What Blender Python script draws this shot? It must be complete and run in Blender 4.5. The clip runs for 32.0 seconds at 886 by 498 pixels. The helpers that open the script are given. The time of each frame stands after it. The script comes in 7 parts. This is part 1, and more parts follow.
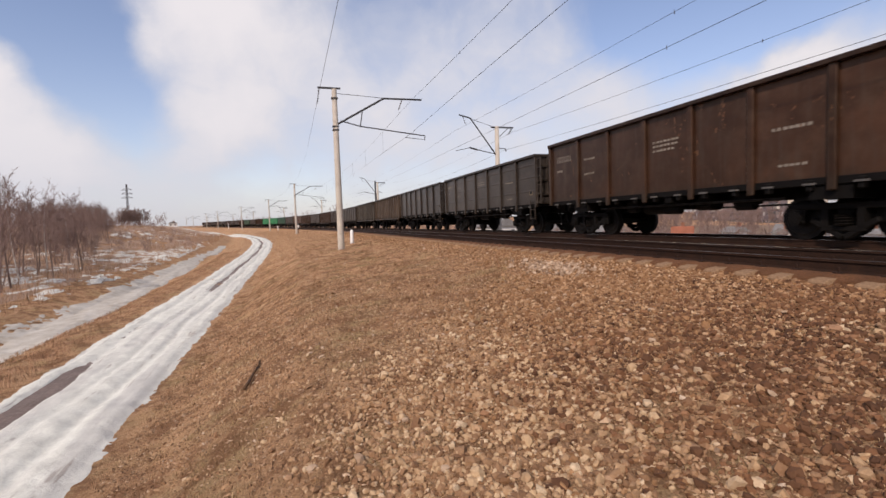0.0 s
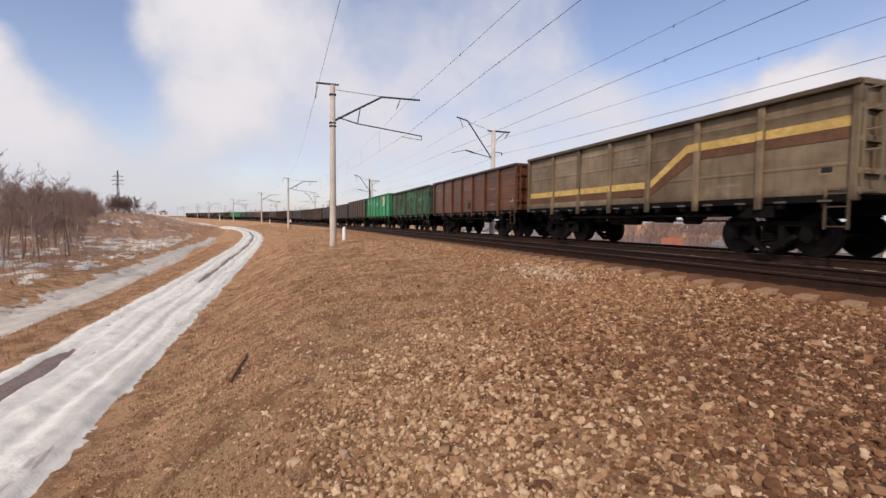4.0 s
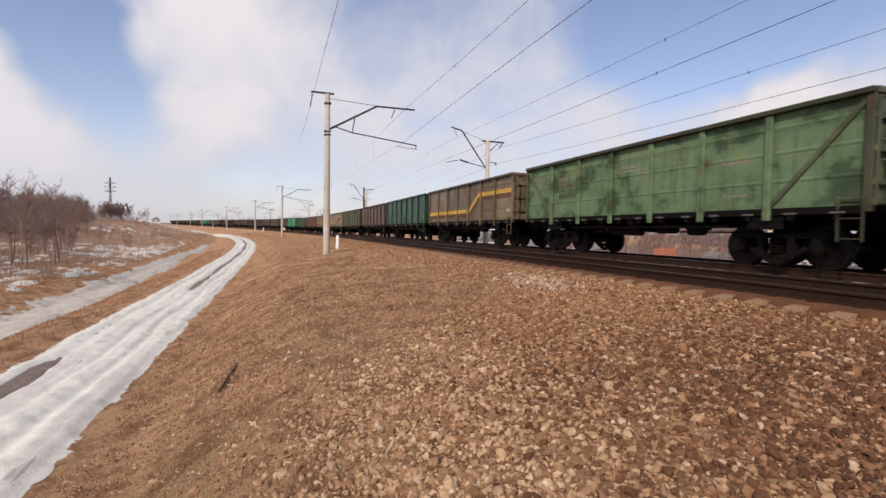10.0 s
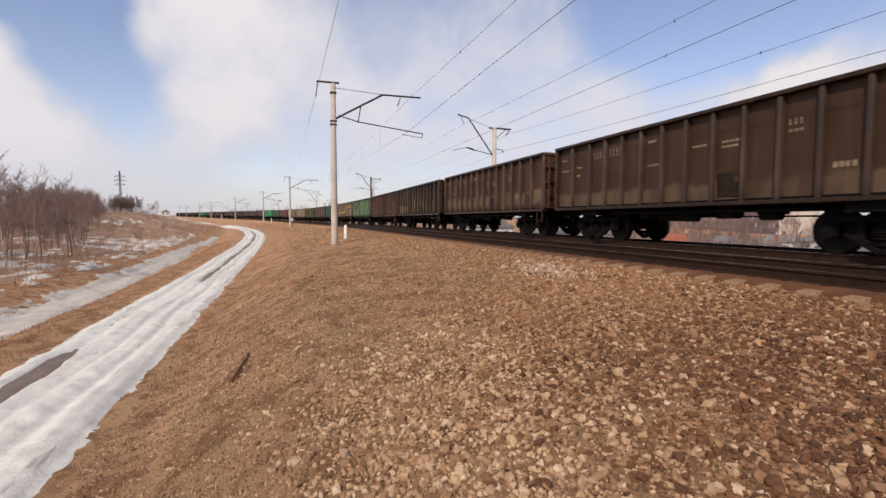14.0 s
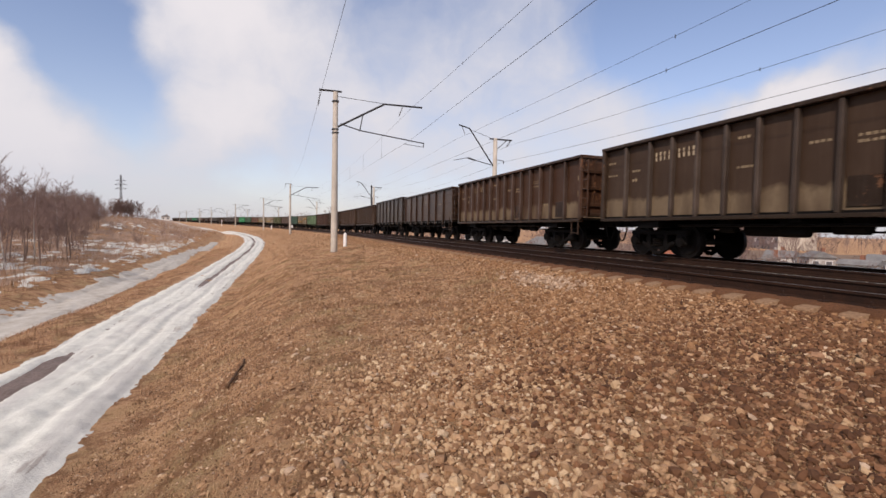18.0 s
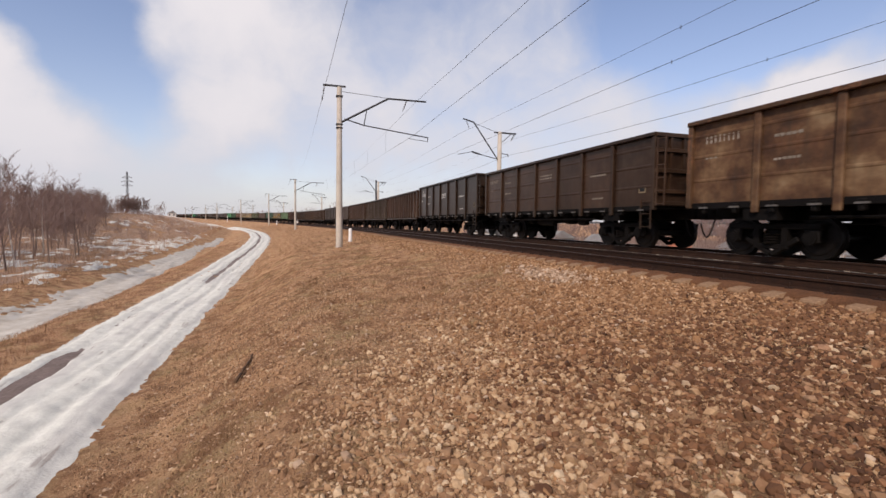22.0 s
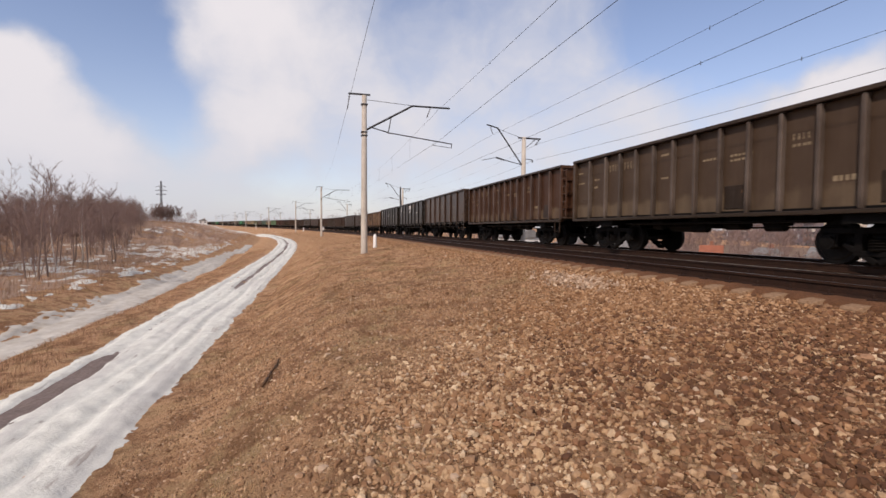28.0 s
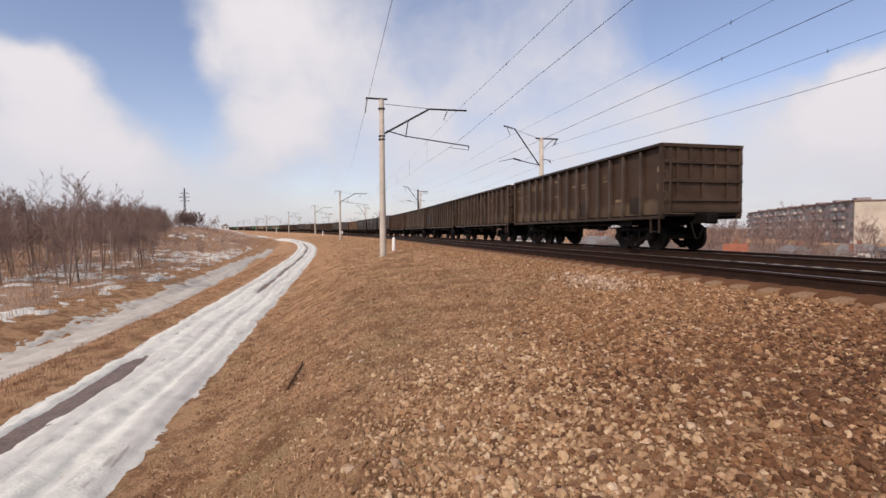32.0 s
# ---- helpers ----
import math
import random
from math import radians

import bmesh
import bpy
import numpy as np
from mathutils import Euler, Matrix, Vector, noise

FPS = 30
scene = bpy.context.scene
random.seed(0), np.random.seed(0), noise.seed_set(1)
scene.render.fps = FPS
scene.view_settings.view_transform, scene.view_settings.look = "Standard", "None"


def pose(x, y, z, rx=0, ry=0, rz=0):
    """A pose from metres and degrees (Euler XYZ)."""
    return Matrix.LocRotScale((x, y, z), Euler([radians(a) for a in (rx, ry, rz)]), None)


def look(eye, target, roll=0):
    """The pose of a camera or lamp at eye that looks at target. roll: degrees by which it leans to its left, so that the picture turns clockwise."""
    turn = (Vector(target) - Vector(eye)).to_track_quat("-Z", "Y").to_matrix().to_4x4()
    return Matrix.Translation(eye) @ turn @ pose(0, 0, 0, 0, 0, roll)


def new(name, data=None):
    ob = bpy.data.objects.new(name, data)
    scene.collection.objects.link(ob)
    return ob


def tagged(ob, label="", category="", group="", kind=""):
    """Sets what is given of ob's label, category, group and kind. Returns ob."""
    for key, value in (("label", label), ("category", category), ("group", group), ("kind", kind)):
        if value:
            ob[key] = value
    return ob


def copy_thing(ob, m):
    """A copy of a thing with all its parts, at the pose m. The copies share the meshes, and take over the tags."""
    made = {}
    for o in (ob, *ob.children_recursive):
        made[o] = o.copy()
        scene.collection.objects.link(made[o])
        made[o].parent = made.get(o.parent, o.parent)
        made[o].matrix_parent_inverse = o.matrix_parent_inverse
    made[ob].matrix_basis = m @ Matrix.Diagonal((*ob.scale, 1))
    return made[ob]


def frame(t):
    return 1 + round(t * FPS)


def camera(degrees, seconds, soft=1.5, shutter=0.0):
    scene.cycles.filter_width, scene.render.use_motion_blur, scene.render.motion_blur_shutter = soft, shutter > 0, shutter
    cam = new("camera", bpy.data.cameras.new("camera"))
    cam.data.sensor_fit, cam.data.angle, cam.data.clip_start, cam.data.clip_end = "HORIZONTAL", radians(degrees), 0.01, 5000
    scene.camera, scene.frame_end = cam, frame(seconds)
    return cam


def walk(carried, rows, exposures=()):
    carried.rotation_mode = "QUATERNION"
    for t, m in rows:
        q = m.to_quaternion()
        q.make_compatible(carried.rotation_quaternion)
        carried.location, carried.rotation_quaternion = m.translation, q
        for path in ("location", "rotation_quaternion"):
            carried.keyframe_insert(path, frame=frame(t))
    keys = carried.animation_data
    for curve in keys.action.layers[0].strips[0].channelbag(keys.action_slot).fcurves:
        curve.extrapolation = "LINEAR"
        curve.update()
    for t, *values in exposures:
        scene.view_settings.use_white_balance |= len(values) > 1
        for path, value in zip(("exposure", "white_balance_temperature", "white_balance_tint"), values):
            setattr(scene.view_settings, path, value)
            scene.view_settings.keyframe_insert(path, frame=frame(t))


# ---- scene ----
cam = camera(86.0, 32.0, soft=1.5, shutter=0.12)
# seconds, eye in metres, then yaw, pitch and roll in degrees
PATH = [
    (0.0, -0.008, 0.027, 0.685, 0.75, -3.34, 1.95),
    (0.5, -0.010, 0.020, 0.683, 0.71, -2.87, 1.88),
    (1.0, -0.005, 0.018, 0.680, 0.72, -3.05, 1.09),
    (1.5, -0.012, 0.010, 0.680, 0.21, -3.42, 0.75),
    (2.0, -0.012, 0.010, 0.683, 0.18, -3.39, 0.23),
    (2.5, -0.014, 0.007, 0.683, -0.10, -3.40, -0.30),
    (3.0, -0.020, -0.007, 0.683, 0.01, -3.17, -0.43),
    (3.5, -0.021, -0.000, 0.681, -0.17, -3.20, -0.60),
    (5.5, -0.018, -0.007, 0.682, 0.48, -2.90, -0.70),
    (6.0, -0.018, -0.005, 0.686, 0.50, -2.48, -0.99),
    (6.5, -0.025, -0.008, 0.683, 0.17, -2.59, -1.26),
    (7.0, -0.025, -0.002, 0.682, 0.05, -2.58, -1.30),
    (7.5, -0.013, 0.005, 0.682, 0.10, -2.68, -1.25),
    (8.0, -0.011, 0.003, 0.684, -0.07, -1.52, -0.58),
    (8.5, -0.004, 0.009, 0.682, -0.89, -1.82, -1.25),
    (9.0, 0.004, 0.006, 0.679, -1.24, -1.12, -2.03),
    (9.5, 0.007, 0.006, 0.686, -1.19, -1.72, -1.33),
    (10.0, 0.006, 0.011, 0.682, -0.80, -2.08, -0.99),
    (10.5, 0.012, 0.009, 0.678, -0.52, -2.73, -0.55),
    (11.0, 0.013, 0.011, 0.682, 0.52, -3.13, -0.20),
    (11.5, 0.005, 0.008, 0.680, 0.10, -3.59, -0.28),
    (12.0, 0.004, 0.002, 0.683, 0.51, -4.02, -0.13),
    (12.5, 0.005, 0.000, 0.686, 0.69, -3.68, -0.19),
    (13.0, 0.005, 0.004, 0.681, 0.51, -3.35, -0.31),
    (13.5, 0.011, 0.019, 0.682, 0.08, -3.46, -0.25),
    (14.0, 0.002, 0.016, 0.683, 0.11, -3.48, -0.17),
    (14.5, -0.004, 0.004, 0.685, 0.29, -3.09, -0.38),
    (15.0, -0.002, 0.007, 0.686, -0.19, -2.58, -0.21),
    (15.5, 0.007, 0.017, 0.686, -2.00, -2.06, -1.74),
    (17.5, 0.012, 0.013, 0.687, -0.53, -2.65, -0.57),
    (18.0, 0.010, 0.014, 0.682, 0.08, -2.34, -1.15),
    (18.5, 0.007, 0.005, 0.687, 1.46, -3.26, -0.72),
    (19.0, -0.008, -0.018, 0.693, 2.09, -2.71, -1.02),
    (19.5, -0.003, -0.024, 0.691, 2.84, -2.59, -0.85),
    (20.0, 0.006, -0.008, 0.692, 2.97, -2.94, -0.29),
    (20.5, 0.014, -0.003, 0.688, 2.95, -2.92, -0.34),
    (21.0, 0.013, -0.005, 0.688, 2.74, -2.92, -0.76),
    (21.5, 0.008, -0.019, 0.690, 2.42, -2.54, -0.63),
    (22.0, 0.010, -0.004, 0.691, 0.66, -3.04, -0.71),
    (22.5, 0.013, -0.012, 0.690, 1.22, -2.93, -0.03),
    (23.0, 0.016, -0.003, 0.689, 2.27, -3.59, 0.18),
    (23.5, 0.018, 0.000, 0.688, 2.92, -2.92, -0.12),
    (24.0, 0.011, -0.004, 0.692, 3.55, -2.68, -0.12),
    (24.5, 0.005, -0.015, 0.693, 3.77, -2.63, -0.27),
    (25.0, 0.001, -0.029, 0.696, 3.83, -2.25, -0.10),
    (25.5, 0.004, -0.031, 0.696, 4.04, -2.04, -0.11),
    (27.5, 0.022, 0.006, 0.683, 0.52, -3.01, 0.10),
    (28.0, 0.015, 0.008, 0.683, 3.56, -2.33, -0.45),
    (28.5, 0.015, 0.015, 0.681, 3.41, -2.21, -0.06),
    (29.0, 0.014, 0.013, 0.688, 3.15, -1.74, -0.36),
    (29.5, -0.005, -0.016, 0.691, 3.34, -1.38, -0.50),
    (30.0, -0.006, -0.010, 0.686, 2.76, -1.68, -0.82),
    (30.5, -0.003, 0.003, 0.688, 2.36, -2.10, -0.68),
    (31.0, -0.012, -0.012, 0.691, 3.81, -2.21, -0.17),
    (31.5, -0.013, -0.027, 0.695, 5.04, -1.85, 0.41),
    (32.0, -0.014, -0.031, 0.696, 5.70, -2.09, 0.37),
]
walk(cam, [(t, pose(x, y, z, 90 + p, r, w)) for t, x, y, z, w, p, r in PATH], exposures=[(0.0, 0.05, 6720, 18), (32.0, 0.03, 6720, 18)])
# ---- plan: a double track that runs 18.5 degrees left of straight ahead and bends left further on ----
H0 = 18.48            # heading at the camera, degrees left
BEND_FROM, BEND_TO, BEND_RATE = 45.0, 215.0, 0.088   # metres along the track, degrees per metre
NEAR, FAR = 7.72, 11.82                               # lateral places of the two track axes
STEP = 2.0
_S = np.arange(-400.0, 3200.0, STEP)
_H = np.radians(H0 + BEND_RATE * np.clip(_S - BEND_FROM, 0, BEND_TO - BEND_FROM))
_X = np.concatenate(([0.0], np.cumsum(-np.sin(_H[:-1]) * STEP)))
_Y = np.concatenate(([0.0], np.cumsum(np.cos(_H[:-1]) * STEP)))
_X = _X - np.interp(0, _S, _X)
_Y = _Y - np.interp(0, _S, _Y)


def plan(s, lat):
    """World x, y of a place s metres along and lat metres right of the line through the camera."""
    h = np.interp(s, _S, _H)
    return np.interp(s, _S, _X) + np.cos(h) * lat, np.interp(s, _S, _Y) + np.sin(h) * lat


def grade(s):
    """Height of the rail heads: level, then climbing."""
    d = np.clip(np.asarray(s, float) - 90, 0, None)
    return np.where(d < 60, d * d / 120 * 0.009, 0.009 * (d - 30)) * 1.0


def smooth(a, b, x):
    t = np.clip((np.asarray(x, float) - a) / (b - a), 0, 1)
    return t * t * (3 - 2 * t)


def waves(x, y):
    """Cheap rolling relief, about -1 to 1."""
    return (np.sin(x * 1.3 + 1.7 * np.sin(y * 0.7)) + np.sin(y * 1.9 + 1.1 * np.sin(x * 0.9 + 2)) + 0.6 * np.sin(x * 3.1 + y * 2.3) + 0.5 * np.sin(x * 5.3 - y * 4.1)) / 3.1


def hash2(i, j, seed):
    h = np.sin(i * 127.1 + j * 311.7 + seed * 74.7) * 43758.5453
    return h - np.floor(h)


def vnoise(x, y, seed=0):
    i, j = np.floor(x), np.floor(y)
    u, v = x - i, y - j
    u, v = u * u * (3 - 2 * u), v * v * (3 - 2 * v)
    return (hash2(i, j, seed) * (1 - u) + hash2(i + 1, j, seed) * u) * (1 - v) + (hash2(i, j + 1, seed) * (1 - u) + hash2(i + 1, j + 1, seed) * u) * v


def fbm(x, y, seed=0, octaves=4):
    t, amp, tot = 0, 1.0, 0
    for o in range(octaves):
        t, tot = t + amp * vnoise(x * 2 ** o, y * 2 ** o, seed + o), tot + amp
        amp *= 0.55
    return t / tot


def terrain(s, lat):
    """Height of the ground."""
    s, lat = np.asarray(s, float), np.asarray(lat, float)
    low = -2.45 + 1.25 * smooth(25, 110, s)
    z = np.interp(lat, [2.0, 4.2, 6.0, 6.7, 13.6, 14.2, 17.5, 24, 60, 140, 2000], [-0.90, -0.62, -0.35, -0.268, -0.30, -0.42, -1.4, -2.2, -4.6, -4.2, -4.5])
    side = np.interp(lat, [-2.6, -1.9, -0.9, 0.2, 1.0, 2.0], [0, 0.08, 0.45, 0.82, 0.93, 1.0])
    side = low + (-0.92 - low) * side
    ditch = -0.55 * np.exp(-((lat + 8.6) / 1.3) ** 2)
    bank = np.interp(lat, [-400, -150, -60, -25, -12, -10], [9, 6.5, 1.6, 0.55, 0.25, 0])
    z = np.where(lat < 2.0, side + np.where(lat < -6, ditch + bank, 0), z)
    z = z + 2.3 * smooth(42, 105, s) * smooth(290, 190, s) * smooth(-11.5, -27, lat)
    rough = (0.10 * (fbm(s * 0.8, lat * 0.8, 91, 3) - 0.5) + 0.055 * (fbm(s * 2.9, lat * 2.9, 94, 3) - 0.5)) * smooth(6.2, 4.5, lat) + 0.12 * waves(s * 0.21, lat * 0.26) * smooth(-5.5, -9, lat)
    return z + grade(s) + rough

# ---- sky, sun, exposure ----
SUN_AZ, SUN_EL = 205.0, 40.0     # clockwise from straight ahead; height, degrees
world = bpy.data.worlds.new("spring_sky")
scene.world = world
world.use_nodes = True
scene.view_settings.exposure = 0.0


def sky():
    nt = world.node_tree
    N, L = nt.nodes, nt.links
    N.clear()

    def node(kind, **sets):
        nd = N.new(kind)
        for k, v in sets.items():
            nd.inputs[int(k[1:])].default_value = v
        return nd

    def maths(op, a, b=None, clamp=False):
        nd = N.new("ShaderNodeMath")
        nd.operation, nd.use_clamp = op, clamp
        for i, v in enumerate((a, b)):
            if v is None:
                continue
            if isinstance(v, (int, float)):
                nd.inputs[i].default_value = v
            else:
                L.new(v, nd.inputs[i])
        return nd.outputs[0]

    tex = N.new("ShaderNodeTexSky")
    tex.sky_type, tex.sun_disc = "NISHITA", False
    tex.sun_elevation, tex.sun_rotation = radians(SUN_EL), radians(SUN_AZ)
    tex.air_density, tex.dust_density, tex.ozone_density = 1.0, 0.6, 1.2
    geo = N.new("ShaderNodeTexCoord")
    d = geo.outputs["Generated"]
    # the clouds lie on a plane above: direction over its height
    sep = N.new("ShaderNodeSeparateXYZ")
    L.new(d, sep.inputs[0])
    up = maths("MAXIMUM", sep.outputs[2], 0.0)
    h = maths("ADD", up, 0.16)
    px, py = maths("DIVIDE", sep.outputs[0], h), maths("DIVIDE", sep.outputs[1], h)
    comb = N.new("ShaderNodeCombineXYZ")
    L.new(px, comb.inputs[0]), L.new(py, comb.inputs[1])
    # soft billows, drawn from the direction itself so that they keep their roundness low down
    warp = N.new("ShaderNodeTexNoise")
    warp.inputs["Scale"].default_value, warp.inputs["Detail"].default_value = 6.0, 6.0
    L.new(d, warp.inputs["Vector"])
    bent = N.new("ShaderNodeVectorMath")
    bent.operation = "MULTIPLY_ADD"
    L.new(warp.outputs["Color"], bent.inputs[0])
    bent.inputs[1].default_value = (0.16, 0.16, 0.16)
    L.new(d, bent.inputs[2])
    shifted = N.new("ShaderNodeVectorMath")
    shifted.operation = "SUBTRACT"
    L.new(bent.outputs[0], shifted.inputs[0])
    shifted.inputs[1].default_value = (0.08, 0.08, 0.08)
    big = N.new("ShaderNodeTexNoise")
    big.inputs["Scale"].default_value, big.inputs["Detail"].default_value, big.inputs["Roughness"].default_value = 4.5, 7.0, 0.55
    L.new(shifted.outputs[0], big.inputs["Vector"])
    cover = maths("ADD", maths("MULTIPLY", maths("SUBTRACT", big.outputs[0], 0.5), 2.3), 0.06)
    fine = N.new("ShaderNodeTexNoise")
    fine.inputs["Scale"].default_value, fine.inputs["Detail"].default_value, fine.inputs["Roughness"].default_value = 2.2, 5.0, 0.5
    L.new(comb.outputs[0], fine.inputs["Vector"])
    cover = maths("ADD", cover, maths("MULTIPLY", maths("SUBTRACT", fine.outputs[0], 0.5), 0.45))
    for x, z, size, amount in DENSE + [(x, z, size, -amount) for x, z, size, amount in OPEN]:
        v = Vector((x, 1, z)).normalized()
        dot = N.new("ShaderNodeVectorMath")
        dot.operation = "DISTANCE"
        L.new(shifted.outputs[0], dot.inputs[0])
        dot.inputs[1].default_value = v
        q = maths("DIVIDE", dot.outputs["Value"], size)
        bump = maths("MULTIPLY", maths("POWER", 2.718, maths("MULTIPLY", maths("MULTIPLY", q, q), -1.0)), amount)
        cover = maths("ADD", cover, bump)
    mask = N.new("ShaderNodeMapRange")
    mask.interpolation_type = "SMOOTHSTEP"
    mask.inputs["From Min"].default_value, mask.inputs["From Max"].default_value = -0.62, 1.05
    L.new(cover, mask.inputs[0])
    haze = maths("POWER", 2.718, maths("MULTIPLY", up, -9.0))
    veil = mask.outputs[0]
    mix = N.new("ShaderNodeMix")
    mix.data_type = "RGBA"
    L.new(veil, mix.inputs["Factor"])
    tint = N.new("ShaderNodeMix")
    tint.data_type, tint.blend_type = "RGBA", "MULTIPLY"
    tint.inputs["Factor"].default_value, tint.inputs["B"].default_value = 1.0, (1.33, 1.25, 1.27, 1)
    L.new(tex.outputs[0], tint.inputs["A"])
    L.new(tint.outputs["Result"], mix.inputs["A"])
    shade = N.new("ShaderNodeMix")
    shade.data_type = "RGBA"
    thick = N.new("ShaderNodeMapRange")
    thick.inputs["From Min"].default_value, thick.inputs["From Max"].default_value = 0.25, 1.25
    L.new(cover, thick.inputs[0])
    L.new(thick.outputs[0], shade.inputs["Factor"])
    shade.inputs["A"].default_value, shade.inputs["B"].default_value = (5.5, 5.85, 6.3, 1), (6.75, 6.85, 7.0, 1)
    L.new(shade.outputs["Result"], mix.inputs["B"])
    bg = N.new("ShaderNodeBackground")
    bg.inputs["Strength"].default_value = 0.115
    dim = N.new("ShaderNodeMix")
    dim.data_type = "RGBA"
    L.new(maths("MULTIPLY", haze, 0.8), dim.inputs["Factor"])
    L.new(mix.outputs["Result"], dim.inputs["A"])
    dim.inputs["B"].default_value = (4.55, 4.95, 5.45, 1)
    L.new(dim.outputs["Result"], bg.inputs["Color"])
    out = N.new("ShaderNodeOutputWorld")
    L.new(bg.outputs[0], out.inputs[0])


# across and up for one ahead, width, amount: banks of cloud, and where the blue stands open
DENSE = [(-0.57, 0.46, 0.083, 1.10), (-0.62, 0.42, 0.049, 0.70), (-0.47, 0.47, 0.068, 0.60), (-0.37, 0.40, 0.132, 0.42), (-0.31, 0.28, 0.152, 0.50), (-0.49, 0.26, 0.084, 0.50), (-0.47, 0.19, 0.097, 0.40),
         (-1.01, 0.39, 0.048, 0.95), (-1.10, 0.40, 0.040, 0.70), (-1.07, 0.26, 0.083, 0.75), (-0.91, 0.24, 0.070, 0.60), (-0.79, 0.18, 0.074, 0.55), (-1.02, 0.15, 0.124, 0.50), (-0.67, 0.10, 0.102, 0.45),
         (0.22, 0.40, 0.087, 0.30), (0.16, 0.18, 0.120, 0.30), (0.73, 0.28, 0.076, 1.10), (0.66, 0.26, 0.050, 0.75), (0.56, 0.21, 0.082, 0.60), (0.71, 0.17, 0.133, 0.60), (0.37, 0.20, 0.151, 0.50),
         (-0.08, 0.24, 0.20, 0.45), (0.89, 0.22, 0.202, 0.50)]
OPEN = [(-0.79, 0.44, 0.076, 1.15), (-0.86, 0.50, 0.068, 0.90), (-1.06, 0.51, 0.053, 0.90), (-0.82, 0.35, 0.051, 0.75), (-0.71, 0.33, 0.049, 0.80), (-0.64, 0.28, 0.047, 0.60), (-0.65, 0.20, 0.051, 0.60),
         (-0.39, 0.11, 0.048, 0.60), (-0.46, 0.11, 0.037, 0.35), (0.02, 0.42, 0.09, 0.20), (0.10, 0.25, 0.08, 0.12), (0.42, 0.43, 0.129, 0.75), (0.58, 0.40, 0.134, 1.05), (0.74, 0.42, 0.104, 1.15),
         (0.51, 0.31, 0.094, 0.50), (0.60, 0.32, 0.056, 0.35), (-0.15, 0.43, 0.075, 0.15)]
sky()
sun = new("sun", bpy.data.lights.new("sun", "SUN"))
sun.data.energy, sun.data.angle, sun.data.color = 3.7, radians(0.6), (1.0, 0.90, 0.78)
az, el = radians(SUN_AZ), radians(SUN_EL)
sun.matrix_basis = look((math.sin(az) * math.cos(el) * 90, math.cos(az) * math.cos(el) * 90, math.sin(el) * 90), (0, 0, 0))

# ---- materials ----


